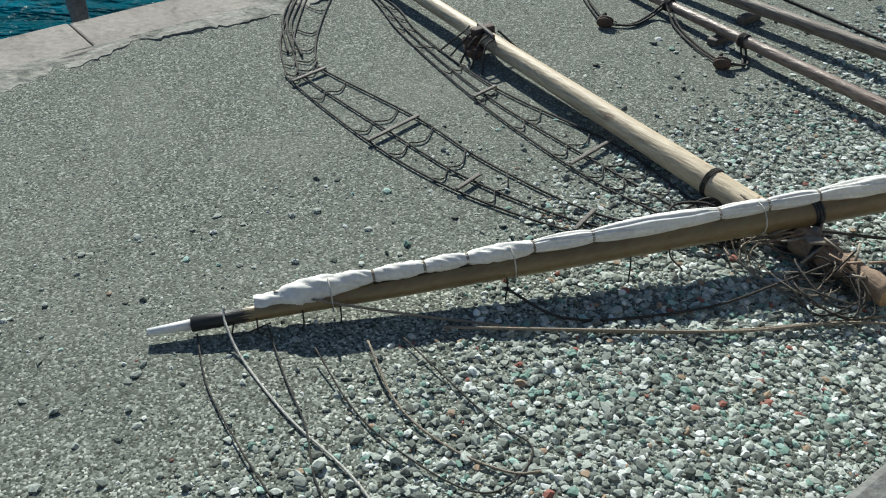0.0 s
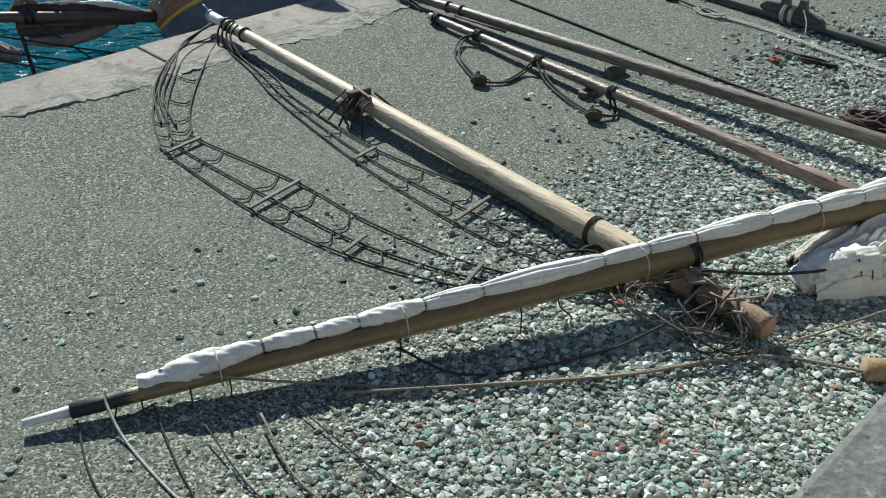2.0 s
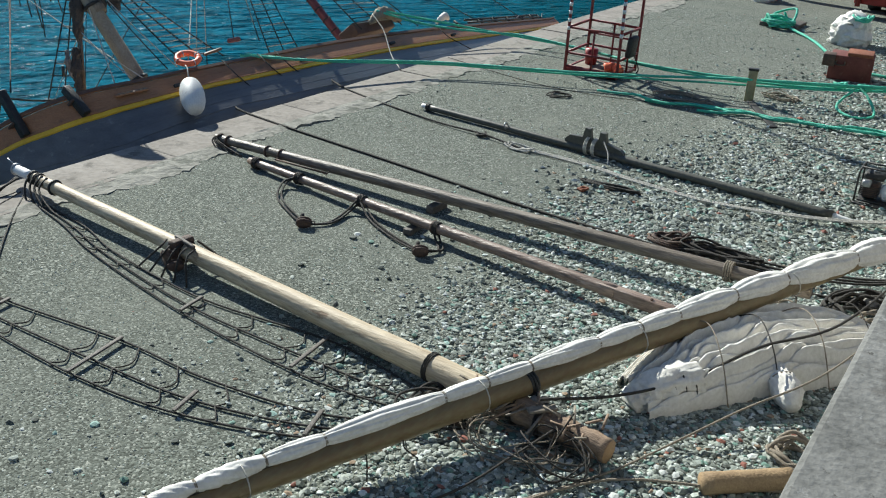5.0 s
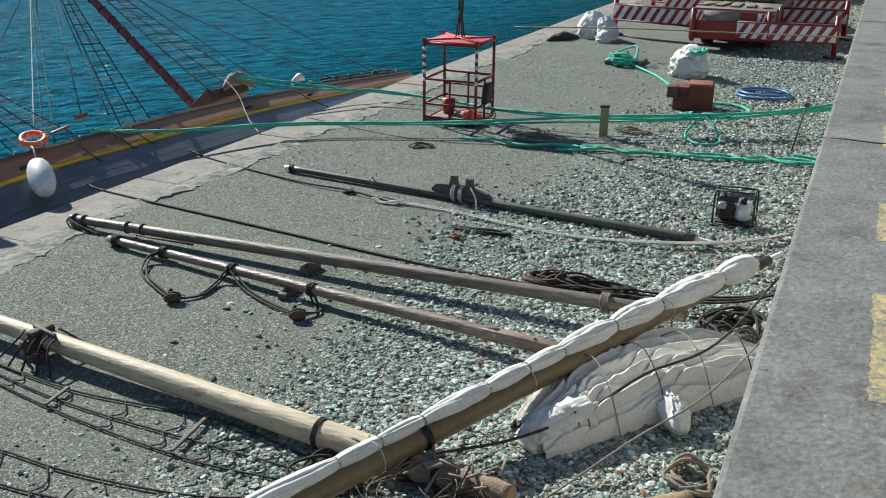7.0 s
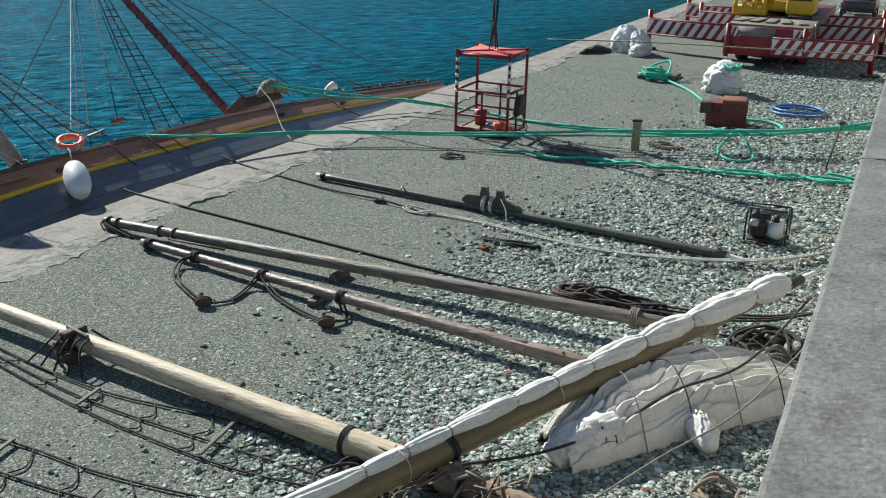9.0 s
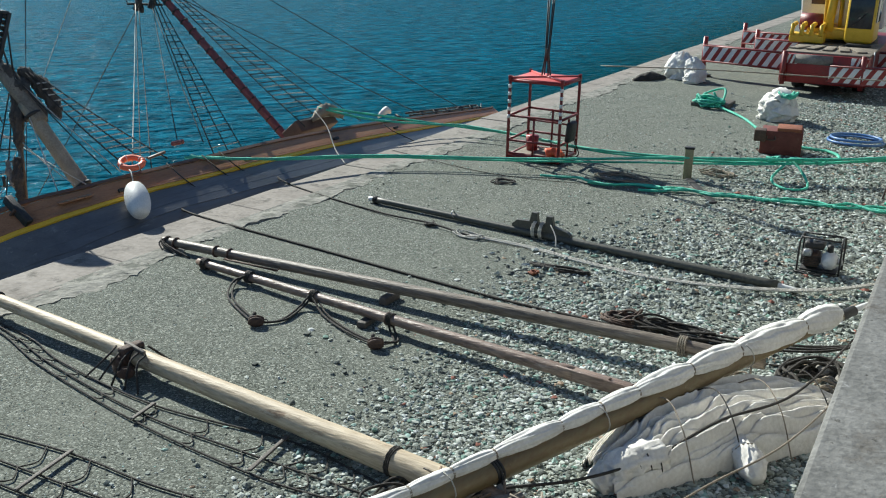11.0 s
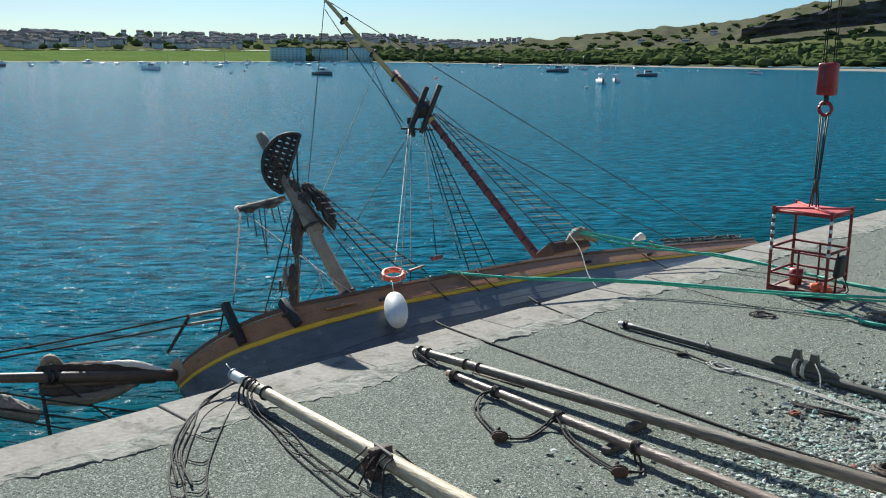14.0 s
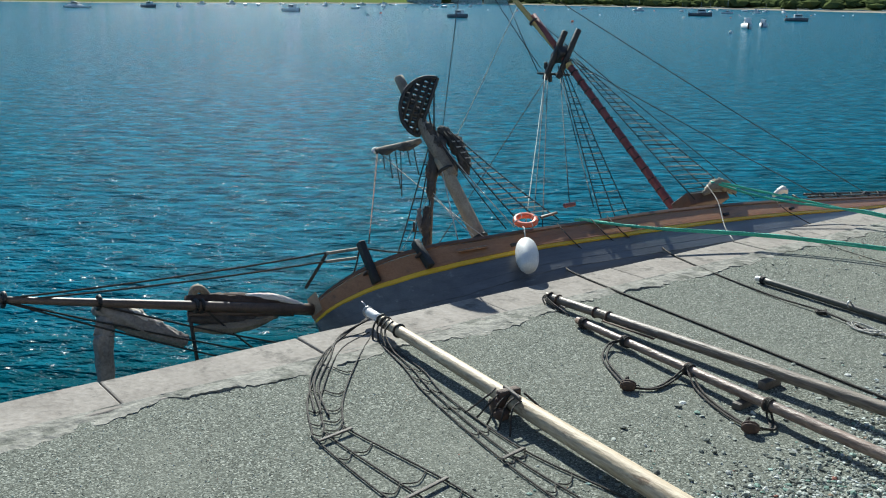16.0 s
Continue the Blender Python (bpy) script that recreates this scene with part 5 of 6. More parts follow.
tangle("rope_coil", (-3.6, 7.0, 0.0), (0.7, 0.45), 9, 0.006, M_TANROPE, "thin brown cords tangled round the mast butt", 21, lift=0.12)
tangle("rope_coil", (-3.1, 6.9, 0.05), (0.45, 0.35), 6, 0.009, M_TARROPE, "black cords tangled round the mast butt", 22, lift=0.14)
tangle("rope_coil", (-4.5, 7.0, 0.0), (0.4, 0.5), 7, 0.016, M_TARROPE, "black rope bunched beside the mast", 23, lift=0.08)
tangle("rope_coil", (-1.25, 8.45, 0.0), (0.3, 0.25), 6, 0.02, M_TANROPE, "brown rope coil beside the wall", 24, lift=0.06)

# heap of white sail
def sail_heap():
    t = thing("sail_heap", "crumpled white canvas sail heaped on the gravel and tied with cord", "sail")
    A, B = Vector((-2.95, 8.45, 0)), Vector((-0.72, 11.35, 0))
    d = (B - A).normalized()
    n = Vector((-d.y, d.x, 0))
    NU, NV = 160, 190
    v, f = [], []
    for i in range(NU + 1):
        u = i / NU
        half = 0.22 + 0.5 * math.sin(math.pi * min(1, 0.06 + u * 0.72)) ** 0.8
        mid = 0.02 + 0.4 * math.sin(math.pi * min(1, u * 0.85))
        for j in range(NV + 1):
            w = 2 * j / NV - 1
            p = A + d * (u * (B - A).length) + n * (mid + w * half)
            warp = Vector((noise.noise((p.x * 1.5, p.y * 1.5, 4.0)), noise.noise((p.x * 1.5, p.y * 1.5, 8.0)), 0)) * 0.35
            q = p + warp
            along, across = (q - A).dot(d), (q - A).dot(n)
            ph = w * 3.4 + 1.3 * noise.noise((along * 0.9, across * 1.1, 1.0))
            r1 = 1.6 * math.sqrt(abs(math.sin(math.pi * ph))) - 0.6
            ph = w * 6.5 - along * 0.9 + 1.9 * noise.noise((along * 1.2, across * 1.2, 5.0))
            r2 = 1.6 * math.sqrt(abs(math.sin(math.pi * ph))) - 0.6
            r3 = 1 - abs(noise.noise((along * 5.0, across * 14.0, 7.0))) * 2.2
            prof = max(0.0, 1 - abs(w) ** 3.2) ** 0.4 * (math.sin(math.pi * min(1, max(0, 0.05 + 0.93 * u))) ** 0.4)
            z = prof * (0.24 + 0.12 * math.sin(2.1 * u + 0.4) + 0.15 * r1 + 0.07 * r2 + 0.02 * r3) - 0.02
            v.append(p + Vector((0, 0, max(-0.03, z))))
    for i in range(NU):
        for j in range(NV):
            a = i * (NV + 1) + j
            f.append((a, a + NV + 1, a + NV + 2, a + 1))
    raw("canvas", v, f, M_CANVAS, t, smooth=True)
    part("tied_end", folded(smooth_line([(-2.5, 8.95, 0.22), (-2.75, 8.6, 0.2), (-2.88, 8.45, 0.12), (-2.96, 8.33, 0.05)], 14), lambda s: 0.21 - 0.08 * s, 40, 0.15, 4, 1.0, 2.0, 13), M_CANVAS, t, "bunched canvas end")
    part("tied_ball", folded(smooth_line([(-1.85, 9.72, 0.22), (-1.62, 9.42, 0.17), (-1.5, 9.24, 0.1)], 14), lambda s: 0.05 + 0.1 * math.sin(math.pi * (0.2 + 0.75 * s)), 40, 0.12, 4, 4.0, 0.4, 20), M_CANVAS, t, "canvas bunch tied in a ball")
    part("cord", ring((-1.72, 9.55, 0.2), (0.5, -0.6, -0.2), 0.15, 0.008, 20, 5), M_TANROPE, t)
    for k in range(3):
        part("cord", ring((-2.68 + 0.08 * k, 8.7 + 0.09 * k, 0.2), (1, 1, 0.2), 0.2, 0.008, 20, 5), M_TARROPE, t)
    for k in range(4):
        s0 = 0.25 + 0.18 * k
        p = A + d * (s0 * 3.65)
        part("cord", tube(smooth_line([p - n * 0.4 + Vector((0, 0, 0.03)), p - n * 0.1 + Vector((0, 0, 0.55)), p + n * 0.5 + Vector((0.1, 0.1, 0.6)), p + n * 1.1 + Vector((0, 0, 0.05))], 8), 0.008, 5), M_TARROPE if k % 2 else M_TANROPE, t)
    return t


sail_heap()
lg = thing("log", "short sawn wooden log by the foot of the wall", "log")
part("trunk", tube([lerp((-1.85, 7.42, 0.11), (-1.2, 8.0, 0.11), k / 8) for k in range(9)], lambda s: 0.105 * (1 + 0.03 * math.sin(20 * s)), 20), M_LOG, lg)
for x, y, r in ((-1.0, 12.3, 0.16), (-1.3, 12.55, 0.14), (-0.95, 11.7, 0.15)):
    ob = bmesh.new()
    g = bmesh.ops.create_icosphere(ob, subdivisions=2, radius=r)["verts"]
    for q in g:
        q.co *= 1 + 0.25 * noise.noise(q.co * 6 + Vector((x, y, 0)))
        q.co.z *= 0.65
    tagged(part("boulder", ob, M_STONEPALE if r == 0.15 else M_STONE, smooth=False), "rough pale boulder on the gravel", "stone", "boulders by the wall").location = (x, y, r * 0.5)

# ---- far part of the quay ----
post = thing("timber_post", "short weathered square timber post set in the quay", "post")
part("shaft", box((0.2, 0.14, 0.76), (-5.84, 22.1, 0.35), Matrix.Rotation(radians(12), 4, "Z"), 0.012), M_POST, post)
part("cap", box((0.23, 0.15, 0.05), (-5.84, 22.1, 0.74), Matrix.Rotation(radians(12), 4, "Z"), 0.008), M_BLACK, post, "dark top of the post")

# man cage
def cage():
    t = thing("man_cage", "red steel crane man-riding cage with roof and mesh sides", "cage")
    P = [Vector(p) for p in ((-10.3, 21.5, 0), (-8.92, 21.52, 0), (-8.95, 22.75, 0), (-10.35, 22.85, 0))]
    up = Vector((0, 0, 1))
    for k, p in enumerate(P):
        c = part("corner_post", beam(p + up * 0.05, p + up * 2.0, 0.06, 0.06, 0.006), M_DARKRED, t)
        if k < 2:
            for n in range(5):
                part("white_band", box((0.066, 0.066, 0.09), p + up * (1.1 + n * 0.19)), M_WHITE, c)
    for a, b in zip(P, P[1:] + P[:1]):
        for h in (0.1, 0.5, 1.12):
            part("rail", beam(a + up * h, b + up * h, 0.05, 0.05), M_DARKRED, t)
    for a, b in ((P[0], P[1]), (P[1], P[2]), (P[2], P[3])):
        m = (a + b) / 2
        part("mid_post", beam(m + up * 0.1, m + up * 1.12, 0.04), M_DARKRED, t)
    part("rail", beam(P[2] + up * 0.8, P[3] + up * 0.8, 0.04), M_DARKRED, t)
    cx = sum(P, Vector()) / 4
    part("floor", box((1.36, 1.26, 0.06), cx + up * 0.08, bevel=0.01), M_WEATHERED, t, "plank floor of the cage")
    part("skirt", beam(P[0] + up * 0.12, P[1] + up * 0.12, 0.03, 0.16), M_DARKRED, t)
    for a, b in zip(P, P[1:] + P[:1]):
        part("roof_edge", beam(a + up * 2.0, b + up * 2.0, 0.07, 0.07), M_RED, t)
    part("roof", box((1.36, 1.26, 0.03), cx + up * 2.04, bevel=0.008), M_CAGERED, t, "faded red roof sheet")
    for a, b in ((P[0], P[2]), (P[1], P[3])):
        part("roof_brace", beam(a + up * 2.075, b + up * 2.075, 0.05, 0.035), M_CAGERED, t)
    for p in P:
        part("lug", box((0.08, 0.08, 0.12), p + up * 2.06, bevel=0.01), M_RED, t)
    bag = part("tool_bag", box((0.16, 0.42, 0.52), P[1] + Vector((0.12, 0.45, 0.8)), Matrix.Rotation(0.1, 4, "Y"), 0.06), M_BLACK, t, "black bag hung on the side")
    part("strap", tube(smooth_line([P[1] + Vector((0.18, 0.5, 0.6)), P[1] + Vector((0.3, 0.6, 0.25)), P[1] + Vector((0.15, 0.7, 0.08))], 6), 0.015, 5), M_BLACK, bag)
    part("bucket", tube([P[3] + Vector((0.35, -0.5, 0.12)), P[3] + Vector((0.35, -0.5, 0.5))], lambda s: 0.14 + 0.03 * s, 16), M_RED, t, "red plastic bucket")
    part("orange_bundle", folded(smooth_line([P[1] + Vector((-0.5, 0.4, 0.16)), P[1] + Vector((-0.3, 0.5, 0.22)), P[1] + Vector((-0.1, 0.4, 0.14))], 6), lambda s: 0.11, 14, 0.3, 5), M_ORANGE, t, "orange bundle on the floor")
    # hook block and wires
    hk = thing("crane_hook", "red crane hook block hanging on steel wires", "hook block")
    hx = Vector((cx.x + 0.05, cx.y, 0))
    for k, p in enumerate(P):
        part("sling", tube([cx + up * 2.1 + (p - cx) * 0.12, cx + up * 2.6 + (p - cx) * 0.05, hx + up * 4.28 + (p - cx) * 0.1], 0.018, 6), M_BLACK, hk)
    part("shackle", tube([cx + up * 2.45, cx + up * 2.75], 0.06, 8), M_IRON, hk)
    part("hook", ring(hx + up * 4.42, (0, 1, 0.1), 0.15, 0.045, 18, 8), M_RED, hk, "red swivel hook")
    part("shank", tube([hx + up * 4.5, hx + up * 4.75], 0.06, 10), M_BLACK, hk)
    bl = part("block_body", box((0.42, 0.3, 0.75), hx + up * 5.1, bevel=0.06), M_RED, hk)
    part("cheek", box((0.16, 0.34, 0.5), hx + up * 5.15, bevel=0.04), M_DARKRED, bl)
    for dx in (-0.12, 0.12):
        for dy in (-0.06, 0.06):
            part("wire", tube([hx + Vector((dx, dy, 5.4)), hx + Vector((dx * 0.9, dy, 11))], 0.012, 5), M_BLACK, hk)
    return t


cage()

# green hawsers
GR = 0.03
rope("green_hawser", [(-15.2, 20.16, 0.98), (-14.2, 21.2, 0.62), (-13.0, 22.5, 0.42), (-12.33, 23.0, 0.38), (-10.5, 22.95, 0.32), (-8.25, 22.05, 0.42), (-6.0, 22.3, 0.45), (-3.6, 23.3, 0.5), (-0.62, 24.6, 0.75)], GR, M_GREENROPE, "green synthetic hawser stretched from ship to wall", n=14, lay=0.14, group="green hawsers", sides=9)
rope("green_hawser", [(-15.2, 20.3, 0.98), (-13.2, 22.9, 0.35), (-11.0, 23.5, 0.2), (-8.3, 22.4, 0.3), (-6.0, 22.5, 0.35), (-3.4, 23.5, 0.42), (-0.62, 24.9, 0.65)], GR, M_GREENROPE, "green synthetic hawser stretched from ship to wall", n=14, lay=0.14, group="green hawsers", sides=9)
rope("green_hawser", [(-14.85, 14.85, 0.72), (-14.0, 16.4, 0.5), (-12.4, 18.75, 0.34), (-9.65, 20.24, 0.34), (-7.6, 21.2, 0.42), (-6.14, 21.9, 0.5), (-3.72, 23.1, 0.55), (-2.0, 23.9, 0.65), (-0.62, 24.7, 0.85)], GR, M_GREENROPE, "green synthetic hawser stretched from ship to wall", n=14, lay=0.14, group="green hawsers", sides=9)
rope("green_hawser", [(-14.85, 15.0, 0.72), (-13.9, 16.6, 0.46), (-12.3, 18.9, 0.28), (-9.6, 20.4, 0.26), (-7.2, 21.5, 0.33), (-3.7, 23.2, 0.42), (-0.62, 24.8, 0.7)], GR * 0.8, M_GREENROPE, "thin green hawser stretched beside the others", n=14, lay=0.14, group="green hawsers", sides=9)
for k in range(3):
    g = random.Random(40 + k)
    pts = [(-8.83 + 1.2 * k, 20.23, 0.05)]
    x = pts[0][0]
    while x < -1.3:
        x += g.uniform(0.35, 0.6)
        pts.append((x, 20.2 + max(0, (x + 8)) * 0.2 + g.uniform(-0.22, 0.22), 0.045 + g.uniform(0, 0.05)))
    pts += [(-0.95, 21.6, 0.06), (-0.9, 21.9, 0.06), (-1.5, 21.95, 0.1)]
    rope("slack_hawser", pts, GR, M_GREENROPE, "slack green hawser lying in bights on the gravel", n=10, lay=0.14, group="green hawsers", sides=9)
rope("slack_hawser", [(-3.75, 23.1, 0.5), (-4.0, 22.6, 0.15), (-3.6, 22.2, 0.05), (-3.2, 22.6, 0.05), (-3.4, 23.0, 0.3), (-3.75, 23.25, 0.55)], GR, M_GREENROPE, "green hawser loop hanging to the gravel", n=10, lay=0.14, group="green hawsers", sides=9)
for k, x in enumerate((-4.1, -3.6, -3.1)):
    tangle("hawser_knot", (x, 23.1 + 0.2 * k, 0.42), (0.16, 0.12), 3, GR, M_GREENROPE, "green hawsers knotted together", 50 + k, lift=0.05)
pin = thing("iron_pin", "thin iron stake holding up the hawsers", "stake")
part("shaft", tube([(-1.6, 22.7, 0.0), (-1.45, 23.3, 0.95)], 0.02, 8), M_IRON, pin)
part("cap", tube([(-1.45, 23.3, 0.93), (-1.44, 23.33, 1.0)], 0.07, 10), M_IRON, pin)
tangle("twine", (-7.1, 21.1, 0.0), (0.75, 0.5), 10, 0.01, M_TANROPE, "loose twine and twigs on the quay", 60, lift=0.04)
tangle("twine", (-5.3, 22.9, 0.0), (0.5, 0.4), 8, 0.012, M_TANROPE, "loose brown twine beside the post", 61, lift=0.04)
heap = tangle("green_rope_heap", (-7.95, 32.4, 0.05), (0.55, 0.6), 12, 0.04, M_GREENROPE, "green hawser coiled in a heap on the quay", 62, lift=0.16)
tagged(part("pallet", box((1.2, 1.3, 0.12), (-7.95, 32.9, 0.06), bevel=0.01), M_RUNG), "dark wooden pallet under the rope heap", "pallet")
rope("green_line", [(-7.5, 32.0, 0.1), (-6.4, 30.6, 0.05), (-5.2, 28.2, 0.05), (-4.4, 27.2, 0.05), (-3.4, 27.0, 0.06), (-3.0, 26.3, 0.05), (-3.3, 25.4, 0.05)], 0.04, M_GREENROPE, "green hawser running over the quay", n=10, lay=0.14, group="green hawsers")
tagged(part("plank", beam((-5.76, 21.95, 0.03), (-4.72, 20.17, 0.03), 0.16, 0.035, 0.01), M_TYRE), "dark plank lying beside the timber post", "plank")
tb = thing("tool_chest", "dark red steel chest with a rusty lid", "tool chest")
part("body", box((1.05, 0.8, 0.62), (-4.5, 26.35, 0.33), Matrix.Rotation(radians(8), 4, "Z"), 0.02), M_CHEST, tb)
part("lid", box((0.62, 0.7, 0.1), (-4.32, 26.35, 0.68), Matrix.Rotation(radians(8), 4, "Z"), 0.02), M_RUST, tb, "rusty orange lid")
part("side_box", box((0.3, 0.4, 0.3), (-5.0, 26.0, 0.5), Matrix.Rotation(radians(8), 4, "Z"), 0.02), M_IRON, tb)
part("handle", tube(smooth_line([(-4.8, 25.9, 0.5), (-4.8, 25.84, 0.42), (-4.6, 25.86, 0.42), (-4.6, 25.92, 0.5)], 5), 0.02, 6), M_IRON, tb)
for k in range(2):
    hose = part("blue_hose", ring((-2.92, 28.95, 0.05 + 0.09 * k), (0, 0.03, 1), 0.74 - 0.07 * k, 0.038, 40, 10), M_BLUE)
    tagged(hose, "coiled blue plastic hose on the gravel", "hose", "hose coils")
# pump set in a tube frame
pu = thing("water_pump", "portable engine pump in a black tube frame", "pump")
px, py = -2.05, 16.85
for dx in (-0.34, 0.34):
    part("frame_hoop", tube(smooth_line([(px + dx, py - 0.24, 0.02), (px + dx, py - 0.24, 0.5), (px + dx * 0.96, py - 0.16, 0.62), (px + dx * 0.96, py + 0.16, 0.62), (px + dx, py + 0.24, 0.5), (px + dx, py + 0.24, 0.02)], 6), 0.017, 8), M_BLACK, pu)
for dy, z in ((-0.24, 0.03), (0.24, 0.03), (-0.16, 0.62), (0.16, 0.62)):
    part("frame_bar", tube([(px - 0.34, py + dy, z), (px + 0.34, py + dy, z)], 0.017, 8), M_BLACK, pu)
part("skid_plate", box((0.6, 0.44, 0.03), (px, py, 0.06), bevel=0.008), M_BLACK, pu)
en = part("engine", box((0.26, 0.3, 0.26), (px - 0.14, py, 0.22), bevel=0.05), M_IRON, pu, "dark finned engine block")
for k in range(6):
    part("fin", box((0.28, 0.32, 0.012), (px - 0.14, py, 0.14 + 0.032 * k), bevel=0.004), M_BLACK, en)
part("recoil_cover", tube([(px - 0.30, py, 0.24), (px - 0.26, py, 0.24)], 0.13, 18), M_BLACK, pu)
part("fuel_tank", box((0.34, 0.3, 0.13), (px - 0.12, py + 0.02, 0.47), bevel=0.05), M_BLACK, pu, "black fuel tank")
part("fuel_cap", tube([(px - 0.12, py, 0.53), (px - 0.12, py, 0.57)], 0.04, 12), M_STEEL, pu)
part("muffler", box((0.14, 0.12, 0.12), (px - 0.2, py - 0.18, 0.36), bevel=0.03), M_STEEL, pu)
ph = part("pump_housing", tube([(px + 0.02, py, 0.22), (px + 0.09, py, 0.22), (px + 0.2, py, 0.22), (px + 0.27, py, 0.22)], lambda s: 0.1 + 0.07 * math.sin(math.pi * s), 20), M_WHITE, pu, "pale grey cast pump housing")
part("inlet", tube([(px + 0.26, py, 0.22), (px + 0.36, py, 0.22)], 0.05, 14), M_STEEL, ph)
part("outlet", tube([(px + 0.14, py, 0.34), (px + 0.14, py, 0.5)], 0.05, 14), M_BLACK, ph)
part("hose_tail", tube(smooth_line([(px - 0.36, py - 0.3, 0.03), (px - 0.1, py - 0.36, 0.03), (px + 0.2, py - 0.3, 0.03)], 6), 0.02, 8), M_BLACK, pu)


def bag(at, r, h, seed, label, lean=(0.0, 0.0)):
    """A slack woven sack, gathered at the top."""
    base = Vector((at[0], at[1], 0.0))
    line = [base + Vector((lean[0] * s * s, lean[1] * s * s, h * s)) for s in [k / 30 for k in range(31)]]
    bm = folded(line, lambda s: r * (1.12 + 0.12 * math.sin(math.pi * s) - 0.95 * max(0, s - 0.45)), 48, 0.2, 4, seed, 1.5, 9)
    return tagged(part("bulk_bag", bm, M_SAIL), label, "bag", "white bulk bags")


bag((-10.7, 38.4), 0.44, 0.95, 1.0, "bulging white woven bulk bag on the quay edge", (-0.1, 0.2))
bag((-9.95, 37.9), 0.32, 0.85, 5.0, "smaller white woven bag leaning on its neighbour", (-0.25, 0.1))
bag((-9.95, 37.3), 0.22, 0.4, 7.0, "small white sack slumped on the quay", (0.05, -0.1))
bag((-5.55, 31.3), 0.43, 0.88, 9.0, "white woven bag holding green rope", (0.25, -0.1))
tangle("bagged_rope", (-5.25, 31.1, 0.72), (0.3, 0.28), 6, 0.04, M_GREENROPE, "green rope in the open white bag", 70, lift=0.1)
tagged(part("net", folded(smooth_line([(-12.0, 36.5, 0.0), (-11.6, 37.2, 0.05), (-11.2, 38.0, 0.0)], 8), lambda s: 0.08 + 0.12 * math.sin(math.pi * s), 14, 0.4, 6), M_TARROPE), "dark netting heaped at the quay edge", "netting")

# mobile crane
def crane():
    t = thing("mobile_crane", "red and yellow mobile crane standing on striped outriggers", "crane")
    ch = part("chassis", box((2.75, 11.5, 0.75), (-5.15, 43.2, 1.05), bevel=0.05), M_DARKRED, t, "dark red truck chassis")
    part("rear_beam", box((3.0, 0.7, 1.05), (-5.15, 37.4, 0.95), bevel=0.04), M_RED, t)
    part("rear_plate", box((1.3, 0.04, 0.34), (-5.5, 37.03, 1.3)), M_GREYSAIL, t)
    part("plate", box((0.52, 0.03, 0.2), (-4.55, 37.03, 0.62)), M_YELLOW, t)
    part("deck_plate", box((2.9, 5.0, 0.08), (-5.1, 39.7, 1.5), bevel=0.01), M_WEATHERED, t)
    for x in (-6.25, -4.05):
        for y in (39.2, 40.7, 45.2, 46.8):
            w = part("wheel", tube([(x - 0.2, y, 0.55), (x + 0.2, y, 0.55)], 0.55, 24), M_TYRE, t)
            part("rim", tube([(x - 0.21, y, 0.55), (x + 0.21, y, 0.55)], 0.28, 16), M_STEEL, w)

    def striped(a, b, h, z):
        o = part("outrigger", beam((*a, z), (*b, z), 0.32, h, 0.015), M_WHITE, t, "outrigger beam with red and white stripes")
        a, b = Vector((*a, z)), Vector((*b, z))
        n = max(4, int((b - a).length / 0.36))
        if a.x > b.x:
            a, b = b, a
        along, across = (b - a).normalized(), Vector((0, 0, 1)).cross((b - a).normalized())
        for k in range(n):
            p = lerp(a, b, (k + 0.5) / n)
            v = [p + along * (dx + 0.16 * sz) + across * dy + Vector((0, 0, sz * h * 0.49)) for dy in (-0.166, 0.166) for sz in (-1, 1) for dx in (-0.09, 0.09)]
            raw("stripe", v, [(0, 1, 3, 2), (4, 6, 7, 5), (0, 2, 6, 4), (1, 5, 7, 3)], M_RED, o)
        part("edge", beam(a + Vector((0, 0, h / 2 + 0.03)), b + Vector((0, 0, h / 2 + 0.03)), 0.36, 0.05), M_DARKRED, o)
        part("edge", beam(a - Vector((0, 0, h / 2 + 0.03)), b - Vector((0, 0, h / 2 + 0.03)), 0.36, 0.07), M_DARKRED, o)
        out = b if abs(b.x + 5.15) > abs(a.x + 5.15) else a
        part("jack", tube([(out.x, out.y, 0.05), (out.x, out.y, z + 0.65)], 0.1, 12), M_RED, o)
        part("foot", tube([(out.x, out.y, 0.0), (out.x, out.y, 0.08)], 0.34, 16), M_BLACK, o)

    striped((-6.6, 38.9), (-10.1, 39.6), 0.55, 0.95)
    striped((-4.9, 36.9), (-1.5, 37.3), 0.55, 0.85)
    striped((-6.6, 46.5), (-10.2, 47.2), 0.5, 0.95)
    striped((-6.6, 43.6), (-9.0, 44.2), 0.5, 0.95)
    striped((-3.8, 42.2), (-1.4, 42.6), 0.5, 0.9)
    striped((-3.8, 46.2), (-1.6, 46.8), 0.5, 0.9)
    part("slew_ring", tube([(-5.0, 42.6, 1.45), (-5.0, 42.6, 1.75)], 1.05, 28), M_BLACK, t)
    part("turntable", box((2.0, 4.2, 0.4), (-5.5, 43.0, 1.9), bevel=0.08), M_YELLOW, t, "yellow slewing platform")
    part("counterweight", box((2.4, 1.1, 1.3), (-5.4, 47.0, 2.4), bevel=0.08), M_CANVAS, t)
    cab = part("cab", box((1.05, 1.9, 1.95), (-4.5, 41.4, 2.62), bevel=0.12), M_YELLOW, t, "yellow crane operator cab")
    part("windscreen", box((0.86, 0.04, 1.3), (-4.5, 40.45, 2.86), bevel=0.01), M_GLASS, cab, "dark cab window")
